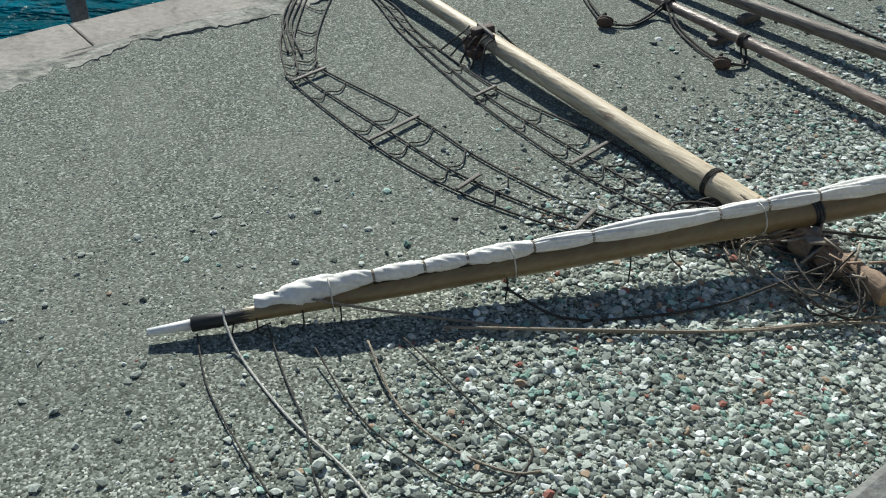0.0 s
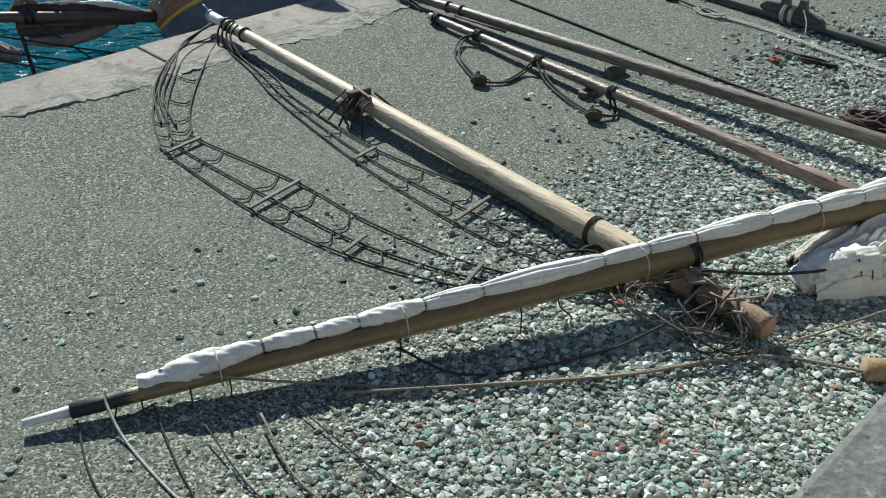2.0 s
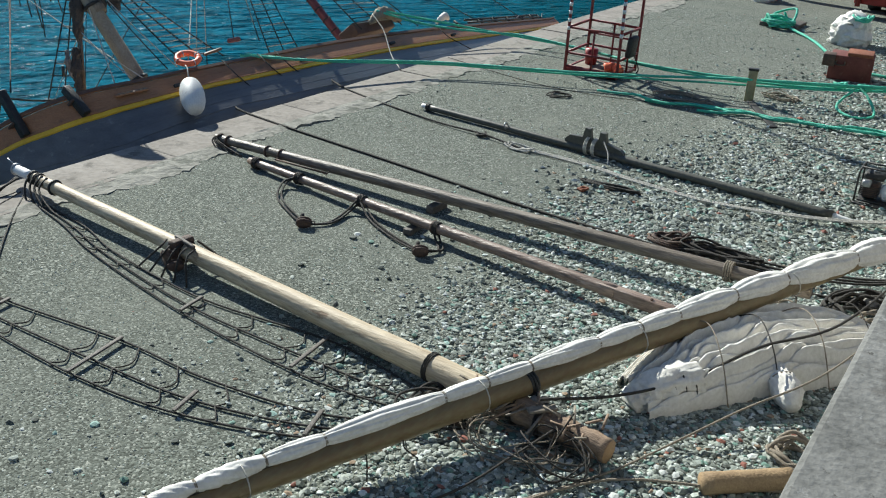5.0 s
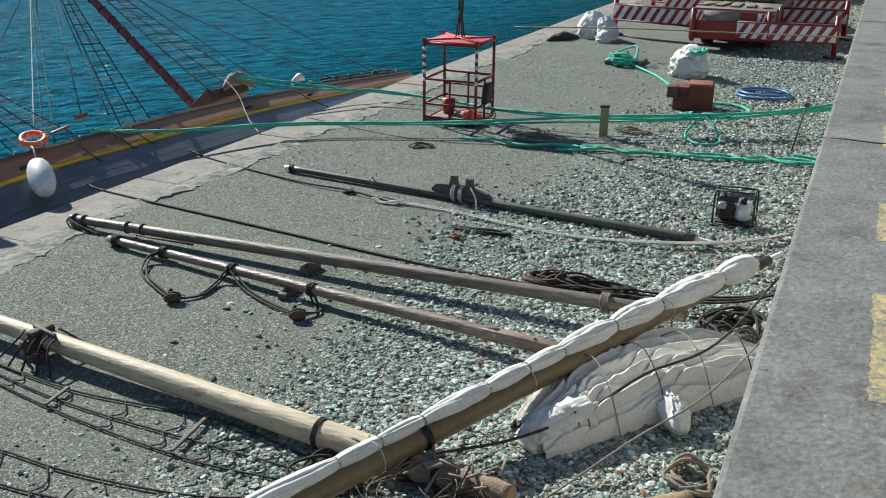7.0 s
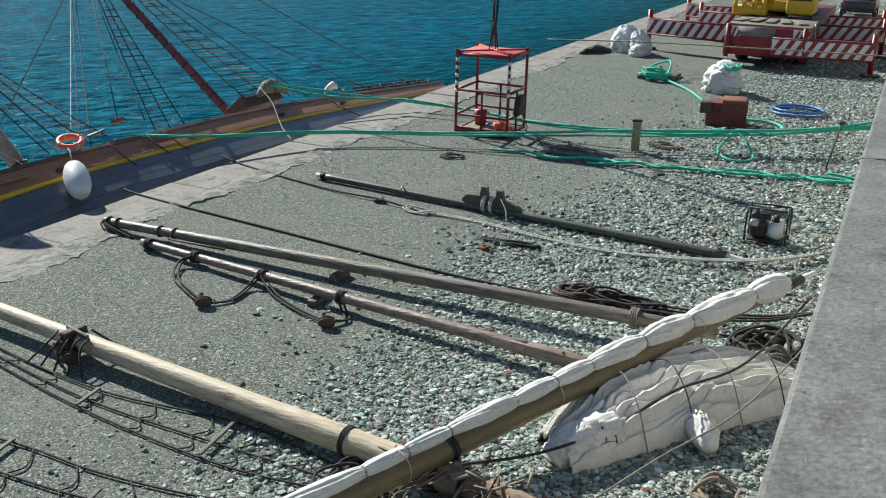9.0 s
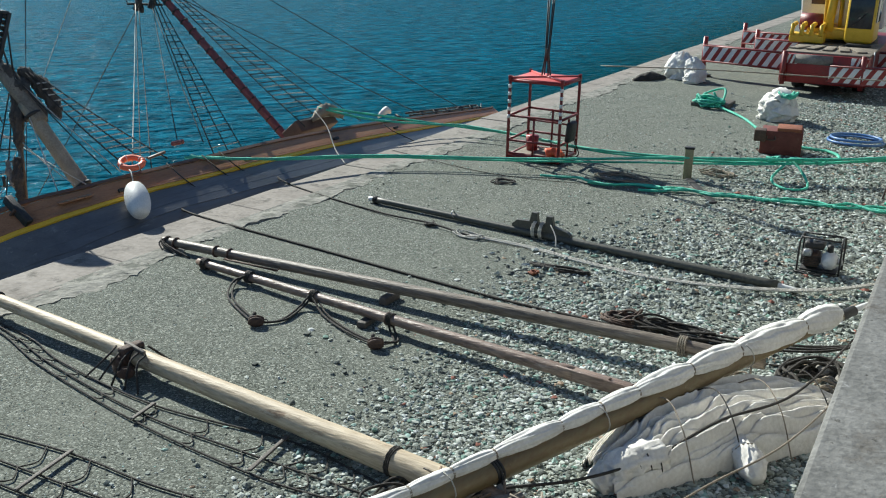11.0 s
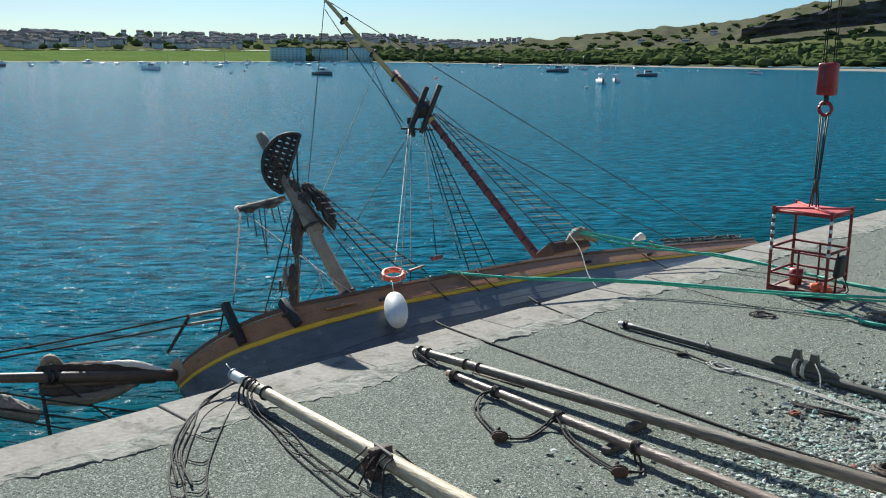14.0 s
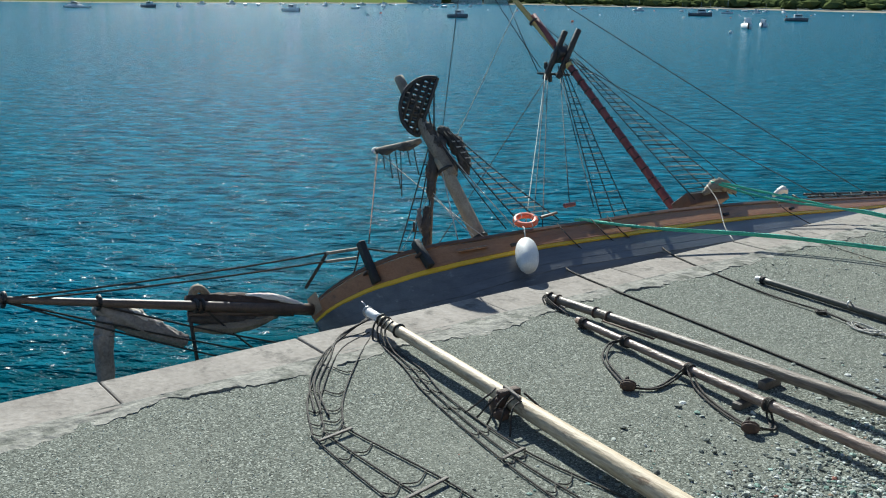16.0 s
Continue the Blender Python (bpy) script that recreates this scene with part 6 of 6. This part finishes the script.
    for x in (-5.03, -3.97):
        part("side_window", box((0.04, 1.35, 1.05), (x, 41.4, 2.95), bevel=0.01), M_GLASS, cab)
    part("wiper", beam((-4.75, 40.42, 2.3), (-4.35, 40.42, 2.75), 0.03), M_BLACK, cab)
    part("cab_step", box((0.9, 0.5, 0.1), (-4.4, 40.3, 1.6), bevel=0.02), M_BLACK, cab)
    part("engine_cover", box((1.5, 2.6, 1.5), (-6.5, 45.0, 2.7), Matrix.Rotation(radians(-6), 4, "Y"), 0.1), M_CANVAS, t, "white engine cover")
    part("cover_grille", box((0.7, 0.05, 0.3), (-6.5, 43.68, 3.0), bevel=0.01), M_IRON, t)
    for x in (-5.95, -5.4):
        part("boom_bracket", box((0.16, 1.5, 2.6), (x, 42.4, 3.0), Matrix.Rotation(radians(16), 4, "X"), 0.07), M_YELLOW, t)
    part("lift_ram", tube([(-5.68, 40.9, 2.0), (-5.68, 42.2, 5.2)], 0.17, 16), M_YELLOW, t)
    part("ram_rod", tube([(-5.68, 42.0, 4.7), (-5.68, 42.6, 6.4)], 0.1, 14), M_STEEL, t)
    part("boom", box((0.75, 0.9, 9.0), (-5.68, 44.2, 7.6), Matrix.Rotation(radians(-6), 4, "X"), 0.08), M_YELLOW, t, "yellow telescopic boom")
    foot = part("winch_frame", box((1.3, 0.7, 0.35), (-6.35, 40.5, 1.75), bevel=0.06), M_YELLOW, t, "yellow winch frame")
    for k in range(4):
        part("winch_guard", tube([(-6.9 + 0.36 * k, 40.1, 1.85), (-6.9 + 0.36 * k, 40.25, 2.2), (-6.9 + 0.36 * k, 40.9, 2.25)], 0.09, 10), M_YELLOW, foot)
    part("winch", tube([(-6.8, 41.3, 2.3), (-6.0, 41.3, 2.3)], 0.34, 20), M_DARKRED, t)
    for x in (-6.35, -3.95):
        p = part("hazard_panel", box((0.56, 0.03, 0.34), (x, 37.035, 1.28), bevel=0.004), M_WHITE, t, "red and white hazard panel")
        for k in range(3):
            u = x - 0.22 + 0.17 * k
            raw("stripe", [(u, 37.014, 1.115), (u + 0.085, 37.014, 1.115), (u + 0.2, 37.014, 1.445), (u + 0.115, 37.014, 1.445)], [(0, 1, 2, 3)], M_RED, p)
        part("lamp_cluster", box((0.4, 0.06, 0.12), (x, 37.03, 0.7), bevel=0.02), M_RUST, t)
    for x in (-6.5, -3.8):
        part("rear_jack", tube([(x, 36.95, 0.35), (x, 36.95, 1.55)], 0.09, 12), M_DARKRED, t)
    part("ladder_rail", beam((-3.6, 38.2, 0.5), (-3.6, 38.2, 1.6), 0.05), M_STEEL, t)
    for k in range(5):
        part("deck_board", box((0.35, 1.4, 0.05), (-6.2 + 0.5 * k, 38.6, 1.575 + 0.01 * (k % 2)), Matrix.Rotation(0.15 * (k - 2), 4, "Z"), 0.01), M_WEATHERED, t)


crane()
rope("tag_line", [(-13.2, 36.0, 0.55), (-9, 35.6, 0.8), (-5, 35.2, 0.95), (-0.6, 34.8, 1.1)], 0.025, M_TANROPE, "tan line stretched across the quay before the crane", group="tan lines")
rope("rigging_line", [(-13.2, 20.6, 0.03), (-10.5, 19.9, 0.02), (-8.8, 19.9, 0.02), (-7.4, 20.3, 0.02)], 0.008, M_TARROPE, "thin dark line on the quay", group="tarred ropes")

# parked car beyond the crane
def car():
    t = thing("car", "dark estate car parked on the quay beyond the crane", "car")
    cx, cy = -3.3, 59.8
    bd = bmesh.new()
    add_box(bd, (1.8, 4.2, 0.6), (cx, cy, 0.7), None, 0.14)
    part("body", bd, M_CARPAINT, t)
    cb = bmesh.new()
    add_box(cb, (1.6, 2.6, 0.6), (cx, cy + 0.3, 1.25), None, 0.16)
    part("cabin", cb, M_CARPAINT, t)
    part("rear_window", box((1.3, 0.05, 0.38), (cx, cy - 1.0, 1.3), Matrix.Rotation(radians(-15), 4, "X"), 0.01), M_GLASS, t)
    for sx in (-0.82, 0.82):
        part("side_window", box((0.03, 1.9, 0.36), (cx + sx, cy + 0.3, 1.32), None, 0.01), M_GLASS, t)
        for sy in (-1.35, 1.35):
            w = part("wheel", tube([(cx + sx * 0.92, cy + sy, 0.32), (cx + sx * 1.12, cy + sy, 0.32)], 0.32, 20), M_TYRE, t)
            part("rim", tube([(cx + sx * 0.9, cy + sy, 0.32), (cx + sx * 1.14, cy + sy, 0.32)], 0.18, 14), M_STEEL, w)
        part("tail_light", box((0.16, 0.05, 0.22), (cx + sx * 0.9, cy - 2.1, 0.85), None, 0.01), M_RED, t)
    part("bumper", box((1.7, 0.12, 0.2), (cx, cy - 2.1, 0.5), None, 0.04), M_BLACK, t)


car()
# ---- across the water ----
def polar(deg, r, z):
    a = radians(deg)
    return Vector((-math.sin(a) * r, math.cos(a) * r, z))


def table(rows, x):
    for (a, p), (b, q) in zip(rows, rows[1:]):
        if a <= x <= b:
            return p + (q - p) * (x - a) / (b - a)
    return rows[0][1] if x < rows[0][0] else rows[-1][1]


# bearing (degrees left of the quay's line) and the shore's distance, and the skyline's slope
SHORE = [(-6, 1500), (10, 1300), (20, 1250), (28, 1300), (36, 1400), (50, 1420), (56, 1100), (62, 900), (72, 700), (100, 620)]
SKYLINE = [(-6, 0.085), (10, 0.088), (16, 0.08), (20, 0.068), (22, 0.062), (24, 0.056), (27, 0.043), (31, 0.034), (34, 0.030), (37, 0.023), (40, 0.0185), (43, 0.0145), (45, 0.0155), (47, 0.0205), (50, 0.0195), (54, 0.017), (60, 0.0165), (66, 0.0145), (72, 0.011), (100, 0.010)]


def land(name, lo, hi, f0, f1, material, label, rise, rough):
    """A belt of land between two parts of the way from the shore to the skyline."""
    v, f, cols, rows = [], [], 200, 9
    for i in range(cols + 1):
        d = lo + (hi - lo) * i / cols
        r0 = table(SHORE, d)
        for k in range(rows + 1):
            s = f0 + (f1 - f0) * k / rows
            r = r0 * (1 + 0.75 * s)
            zz = WATER_Z + (r * table(SKYLINE, d) + 8.0) * s ** rise
            zz += rough * (0.25 + s) * noise.noise((d * 0.9, s * 6, 2.0)) + rough * 0.5 * noise.noise((d * 3.1, s * 14, 5.0))
            v.append(polar(d, r, max(zz, WATER_Z - 0.6) if s > 0.02 else WATER_Z - 0.6))
    for i in range(cols):
        for k in range(rows):
            a = i * (rows + 1) + k
            f.append((a, a + rows + 1, a + rows + 2, a + 1))
    return tagged(raw(name, v, f, material, smooth=True), label, "land", kind="structure")


land("beach", -6, 100, 0.0, 0.06, M_SAND, "pale shingle shore across the harbour", 1.2, 0.3)
land("meadow", 52, 100, 0.05, 0.45, M_GRASS, "bright green grass along the far shore", 1.1, 0.5)
land("scrubland", -6, 53, 0.05, 0.5, M_SCRUB, "dark green scrub along the far shore", 1.0, 3.0)
land("hill", -6, 53, 0.48, 1.0, M_HILL, "brown and green hill behind the harbour", 1.0, 9.0)
land("town_slope", 51, 100, 0.43, 1.0, M_SCRUB, "low ridge under the town", 1.0, 2.0)


def belt_point(d, s):
    r = table(SHORE, d) * (1 + 0.75 * s)
    return polar(d, r, WATER_Z + (r * table(SKYLINE, d) + 8.0) * s)


def many_boxes(name, items, material, label, category):
    v, f = [], []
    for at, w, dpt, h, turn, roof in items:
        c, s = math.cos(turn), math.sin(turn)
        n = len(v)
        for x, y in ((-w, -dpt), (w, -dpt), (w, dpt), (-w, dpt)):
            v.append((at[0] + x * c - y * s, at[1] + x * s + y * c, at[2] - 2))
        for x, y in ((-w, -dpt), (w, -dpt), (w, dpt), (-w, dpt)):
            v.append((at[0] + x * c - y * s, at[1] + x * s + y * c, at[2] + h))
        f += [(n, n + 1, n + 5, n + 4), (n + 1, n + 2, n + 6, n + 5), (n + 2, n + 3, n + 7, n + 6), (n + 3, n, n + 4, n + 7)]
        if roof:
            for x in (-w, w):
                v.append((at[0] + x * c, at[1] + x * s, at[2] + h + roof))
            f += [(n + 4, n + 5, n + 9, n + 8), (n + 6, n + 7, n + 8, n + 9), (n + 5, n + 6, n + 9), (n + 7, n + 4, n + 8)]
        else:
            f.append((n + 4, n + 5, n + 6, n + 7))
    return tagged(raw(name, v, f, material), label, category, kind="stuff")


g = random.Random(21)
walls, roofs = [], []
for k in range(950):
    d = g.choice((g.uniform(59, 98), g.uniform(66, 90), g.uniform(40, 60)))
    s = g.uniform(0.48, 1.0) if d > 56 else g.uniform(0.75, 1.0)
    p = belt_point(d, s)
    turn = radians(d) + g.choice((0, math.pi / 2)) + g.uniform(-0.2, 0.2)
    w, dp, h = g.uniform(3, 6.5), g.uniform(2.5, 4.5), g.uniform(4.5, 8.0)
    walls.append((p, w, dp, h, turn, 0))
    roofs.append((p + Vector((0, 0, h + 2.05)), w + 0.3, dp + 0.3, 0.05, turn, g.uniform(1.4, 2.4)))
for d, s in ((30.5, 0.55), (33, 0.6), (27.2, 0.7), (25.8, 0.62), (29, 0.72), (37, 0.4), (24.5, 0.75), (43, 0.9), (44.2, 0.92)):
    p = belt_point(d, s)
    walls.append((p, 7, 4, 5, radians(d), 0))
    roofs.append((p + Vector((0, 0, 7.05)), 7.3, 4.3, 0.05, radians(d), 2.5))
many_boxes("town_houses", walls, M_HOUSE, "white and grey rendered houses of the far town", "houses")
many_boxes("town_roofs", roofs, M_SLATE, "slate roofs of the far town", "roofs")


def foliage(name, items, label):
    """Far trees and bushes: clumps with uneven outlines."""
    base = bmesh.new()
    bmesh.ops.create_icosphere(base, subdivisions=1, radius=1.0)
    bv = [q.co.copy() for q in base.verts]
    bf = [tuple(q.index for q in p.verts) for p in base.faces]
    base.free()
    v, f = [], []
    for at, r, h in items:
        n = len(v)
        for q in bv:
            w = 1 + g.uniform(-0.35, 0.35)
            v.append((at[0] + q.x * r * w, at[1] + q.y * r * w, at[2] + h * 0.4 + q.z * h * w * 0.6))
        f += [tuple(n + i for i in p) for p in bf]
    return tagged(raw(name, v, f, M_LEAF), label, "trees", kind="stuff")


items = []
for k in range(1500):
    d = g.uniform(18, 54)
    s = g.uniform(0.06, 0.3) if g.random() < 0.84 else g.uniform(0.3, 0.95)
    items.append((belt_point(d, s), g.uniform(5, 14), g.uniform(5, 13) * (1.0 if s < 0.5 else 0.7)))
for k in range(220):
    items.append((belt_point(g.uniform(54, 98), g.uniform(0.45, 1.0)), g.uniform(4, 9), g.uniform(5, 10)))
foliage("shore_trees", items, "dark green trees and bushes along the shore")
# quarried rock face in the hill
v, f = [], []
for i in range(60):
    d = 11 + 16.5 * i / 59
    top = 0.86 - 0.12 * abs(i / 59 - 0.4) + 0.03 * noise.noise((i * 0.4, 0, 0))
    for k in range(7):
        s = 0.56 + (top - 0.56) * k / 6
        r = table(SHORE, d) * (1 + 0.75 * 0.5) - 4 * k + 14 * noise.noise((i * 0.35, k * 0.8, 3.0))
        v.append(polar(d, r, WATER_Z + (table(SHORE, d) * 1.55 * table(SKYLINE, d)) * s))
for i in range(59):
    for k in range(6):
        a = i * 7 + k
        f.append((a, a + 7, a + 8, a + 1))
tagged(raw("quarry_face", v, f, M_ROCK), "dark quarried rock face on the hillside", "rock face", kind="structure")


# apartment block on the far shore
def apartments(d, width, storeys):
    t = thing("apartment_block", "pale green apartment block on the far shore", "apartment block", "far apartment blocks")
    c = polar(d, table(SHORE, d) * 1.02, WATER_Z)
    turn = Matrix.Rotation(radians(d), 4, "Z")
    part("wall", box((width, 14, storeys * 3.2 + 3), c + Vector((0, 0, storeys * 1.6)), turn), M_PALEGREEN, t)
    part("roof", box((width + 1, 15, 0.8), c + Vector((0, 0, storeys * 3.2 + 1.9)), turn), M_SLATE, t)
    for n in range(int(width / 5)):
        for k in range(storeys):
            q = c + turn.to_3x3() @ Vector((-width / 2 + 3 + n * 5, -7.1, 3 + k * 3.2))
            part("window", box((1.8, 0.4, 1.3), q, turn), M_TEALGLASS, t)


for d, w, n in ((53.6, 44, 5), (51.2, 48, 5), (49.4, 36, 6)):
    apartments(d, w, n)


# moored boats
def boat(at, length, kind, turn):
    names = {"yacht": ("moored_yacht", "white moored sailing yacht with bare mast", "yacht"), "cruiser": ("moored_cruiser", "white moored cabin boat", "motor boat"), "trawler": ("moored_fishing_boat", "dark-hulled moored fishing boat", "fishing boat"), "dinghy": ("moored_dinghy", "small open boat on its mooring", "boat")}
    nm, label, cat = names[kind]
    t = thing(nm, label, cat, "moored boats")
    bm = bmesh.new()
    L, B, H = length, length * 0.3, length * 0.13
    rings = []
    for k in range(9):
        s = k / 8
        b = B / 2 * min(1, (1.02 - s) * 3) ** 0.6
        x = -L / 2 + L * s
        rings.append([bm.verts.new((x, y * b, z)) for y, z in ((-1, H * (1 + 0.3 * s)), (-0.8, 0), (0, -H * 0.5), (0.8, 0), (1, H * (1 + 0.3 * s)))])
    for a, b in zip(rings, rings[1:]):
        for k in range(4):
            bm.faces.new((a[k], b[k], b[k + 1], a[k + 1]))
        bm.faces.new((a[4], b[4], b[0], a[0]))
    bm.faces.new(rings[0])
    part("hull", bm, M_HULLBLUE if kind == "trawler" else M_WHITE, t)
    if kind != "dinghy":
        part("cabin", box((L * 0.34, B * 0.62, H * (1.6 if kind != "yacht" else 0.7)), (L * 0.05, 0, H * 1.6), None, 0.1), M_WHITE, t)
        part("windows", box((L * 0.3, B * 0.64, H * 0.45), (L * 0.06, 0, H * (1.9 if kind != "yacht" else 1.5))), M_GLASS, t)
    if kind in ("yacht", "trawler"):
        part("mast", tube([(0, 0, H), (0, 0, L * (1.25 if kind == "yacht" else 0.6))], 0.09, 6), M_STEEL, t)
    if kind == "yacht":
        part("boom", tube([(0, 0, H * 2.4), (-L * 0.4, 0, H * 2.4)], 0.1, 6), M_BLUE, t)
    t.matrix_world = pose(at[0], at[1], WATER_Z, 0, 0, turn)


for x, y, ln, kind, turn in ((-194, 275, 11, "cruiser", -50), (-205, 300, 9, "cruiser", -60), (-318, 252, 10, "trawler", 10), (-378, 488, 14, "trawler", 30), (-275, 430, 11, "trawler", 45), (-318, 635, 10, "yacht", 20), (-560, 640, 10, "yacht", 70), (-470, 640, 9, "yacht", 20), (-500, 190, 10, "trawler", 20), (-420, 230, 11, "cruiser", 15), (-520, 330, 7, "dinghy", 0)):
    boat((x, y), ln, kind, turn)
for k in range(46):
    d = g.choice((g.uniform(50, 74), g.uniform(30, 60)))
    r = table(SHORE, d) * g.uniform(0.62, 0.93)
    p = polar(d, r, 0)
    boat((p.x, p.y), g.uniform(6, 10), g.choice(("dinghy", "cruiser", "yacht", "cruiser")), g.uniform(0, 180))
for k in range(26):
    d, r = g.uniform(28, 58), g.uniform(250, 900)
    bm = bmesh.new()
    bmesh.ops.create_uvsphere(bm, u_segments=10, v_segments=6, radius=0.55)
    ob = tagged(part("mooring_buoy", bm, M_WHITE if k % 3 else M_ORANGE), "round mooring buoy floating in the harbour", "buoy", "mooring buoys")
    ob.location = polar(d, r, WATER_Z + 0.2)
# ---- deck details ----
for y, w0 in ((3.72, 0.98), (5.25, 0.66), (7.25, 0.7), (9.2, 0.7), (11.3, 0.7), (13.4, 0.7), (15.5, 0.7), (17.6, 0.7), (19.7, 0.7), (21.8, 0.7), (24.0, 0.8), (26.2, 0.8), (28.4, 0.8), (1.6, 0.8)):
    bm = bmesh.new()
    n = 44
    a = [bm.verts.new((-0.125 + 0.016 * noise.noise((k * 0.5, y, 0)), y - w0 / 2 + w0 * k / n, 3.9012)) for k in range(n + 1)]
    b = [bm.verts.new((-0.022 + 0.016 * noise.noise((k * 0.5, y, 7)), y - w0 / 2 + w0 * k / n, 3.9012)) for k in range(n + 1)]
    for k in range(n):
        bm.faces.new((a[k], b[k], b[k + 1], a[k + 1]))
    part("painted_dash", bm, M_PAINTDASH, deck, "worn yellow paint dash", smooth=False)
for y in (7.03, 14.2, 22.0, 30.0):
    bm = bmesh.new()
    line = [(-0.5 + 6.4 * k / 40, y + 0.03 * noise.noise((k * 0.7, y, 1)), 3.9) for k in range(41)]
    part("joint", tube(line, 0.022, 4, 0.2), M_BLACK, deck, "open joint in the concrete")
    bm.free()

# broken concrete lip between coping and gravel
v, f = [], []
N = 900
for k in range(N + 1):
    y = -6 + 60 * k / N
    e = -11.92 + 0.35 * noise.noise((y * 0.35, 0, 0)) + 0.2 * noise.noise((y * 1.3, 3, 0)) + 0.13 * noise.noise((y * 4.1, 5, 0)) + 0.08 * noise.noise((y * 11, 5, 0)) + 0.05 * noise.noise((y * 29, 5, 0))
    for c in range(11):
        s = c / 10
        x = -12.36 + (e + 12.36) * min(1.0, s * 1.105)
        rough = 0.022 * noise.noise((x * 2.2, y * 1.6, 9)) + 0.016 * noise.noise((x * 8, y * 6, 4))
        v.append((x, y, 0.03 if c == 0 else -0.02 if c == 10 else 0.03 - 0.02 * s + 0.028 * s * noise.noise((y * 0.9, 2, 0)) + rough))
for k in range(N):
    for c in range(10):
        a = 11 * k + c
        f.append((a, a + 1, a + 12, a + 11))
raw("broken_lip", v, f, M_LIP, coping, "broken pale mortar along the inner edge")

# ---- loose stones ----
def octa():
    v = np.array([(1, 0, 0), (-1, 0, 0), (0, 1, 0), (0, -1, 0), (0, 0, 1), (0, 0, -1)], float)
    f = [(0, 2, 4), (2, 1, 4), (1, 3, 4), (3, 0, 4), (2, 0, 5), (1, 2, 5), (3, 1, 5), (0, 3, 5)]
    return v, np.array(f)


def icosa():
    bm = bmesh.new()
    bmesh.ops.create_icosphere(bm, subdivisions=1, radius=1.0)
    bm.verts.ensure_lookup_table()
    v = np.array([q.co[:] for q in bm.verts])
    f = np.array([[q.index for q in p.verts] for p in bm.faces])
    bm.free()
    return v, f


def scatter(name, n, xs, ys, r_lo, r_hi, shape, seed, label, fade=None, power=2.5):
    r = np.random.default_rng(seed)
    v0, f0 = shape
    x, y = r.uniform(*xs, n), r.uniform(*ys, n)
    if fade:
        keep = r.random(n) < fade(x, y)
        x, y = x[keep], y[keep]
        n = len(x)
    size = r_lo + (r_hi - r_lo) * r.random(n) ** power
    dims = size[:, None] * np.stack([r.uniform(0.75, 1.35, n), r.uniform(0.65, 1.1, n), r.uniform(0.3, 0.6, n)], 1)
    verts = v0[None] * (1 + r.uniform(-0.36, 0.36, (n, len(v0), 1))) * dims[:, None]
    a, tilt = r.uniform(0, math.tau, n), r.normal(0, 0.22, n)
    c, s = np.cos(tilt)[:, None], np.sin(tilt)[:, None]
    X, Z = verts[..., 0] * c - verts[..., 2] * s, verts[..., 0] * s + verts[..., 2] * c
    c, s = np.cos(a)[:, None], np.sin(a)[:, None]
    out = np.stack([X * c - verts[..., 1] * s + x[:, None], X * s + verts[..., 1] * c + y[:, None], Z + dims[:, 2:3] * r.uniform(-0.1, 0.75, (n, 1))], -1).reshape(-1, 3)
    faces = (f0[None] + (np.arange(n) * len(v0))[:, None, None]).reshape(-1, 3)
    me = bpy.data.meshes.new(name)
    me.vertices.add(len(out))
    me.vertices.foreach_set("co", out.ravel())
    me.loops.add(faces.size)
    me.loops.foreach_set("vertex_index", faces.ravel().astype(np.int32))
    me.polygons.add(len(faces))
    me.polygons.foreach_set("loop_start", np.arange(0, faces.size, 3, dtype=np.int32))
    me.update(calc_edges=True)
    me.validate()
    me.shade_flat()
    me.materials.append(M_PEBBLE)
    return tagged(new(name, me), label, "gravel", kind="stuff")


def coarse(x, y):
    edge = -4.65 + 0.5 * np.sin(y * 0.7) - 0.24 * np.clip(y - 5, 0, 7) + 0.13 * np.clip(y - 12, 0, 12)
    return np.clip((x - edge + 0.9) / 2.4, 0.018, 1)


I, O = icosa(), octa()
scatter("coarse_gravel", 125000, (-8.0, -0.55), (-1.0, 13.5), 0.013, 0.048, I, 1, "coarse grey-green broken stone", coarse, 2.4)
scatter("coarse_gravel", 42000, (-8.0, -0.55), (13.5, 36), 0.024, 0.075, O, 2, "coarse grey stone beyond the yards", coarse, 2.2)
scatter("coarse_gravel", 5000, (-5.0, -0.55), (36, 70), 0.03, 0.08, O, 3, "coarse grey stone under the crane", None, 2.0)
scatter("fine_gravel", 44000, (-12.1, -3.5), (0.5, 16), 0.005, 0.014, O, 4, "fine grey grit on the quay", None, 3.0)
scatter("fine_gravel", 9000, (-12.1, -5), (16, 34), 0.01, 0.03, O, 5, "fine grey grit on the quay", None, 3.0)
# bigger single stones near the walkway
gs = random.Random(77)
meshes = []
for k in range(6):
    bm = bmesh.new()
    bmesh.ops.create_icosphere(bm, subdivisions=1, radius=1.0)
    for q in bm.verts:
        q.co *= 1 + gs.uniform(-0.25, 0.25)
        q.co.z *= 0.6
    me = bpy.data.meshes.new("stone")
    bm.to_mesh(me)
    bm.free()
    me.materials.append(M_STONEPIECE)
    meshes.append(me)
for k in range(290):
    ob = new("stone", gs.choice(meshes))
    ob.parent = quay
    x = -0.8 - 3.6 * gs.random() ** 1.2
    y = gs.uniform(1.0, 13.0)
    r = gs.uniform(0.028, 0.055)
    ob.matrix_world = Matrix.Translation((x, y, r * 0.5)) @ Euler((gs.uniform(-0.3, 0.3), gs.uniform(-0.3, 0.3), gs.uniform(0, 6))).to_matrix().to_4x4() @ Matrix.Diagonal((r * gs.uniform(0.8, 1.3), r, r * gs.uniform(0.7, 1.1), 1))
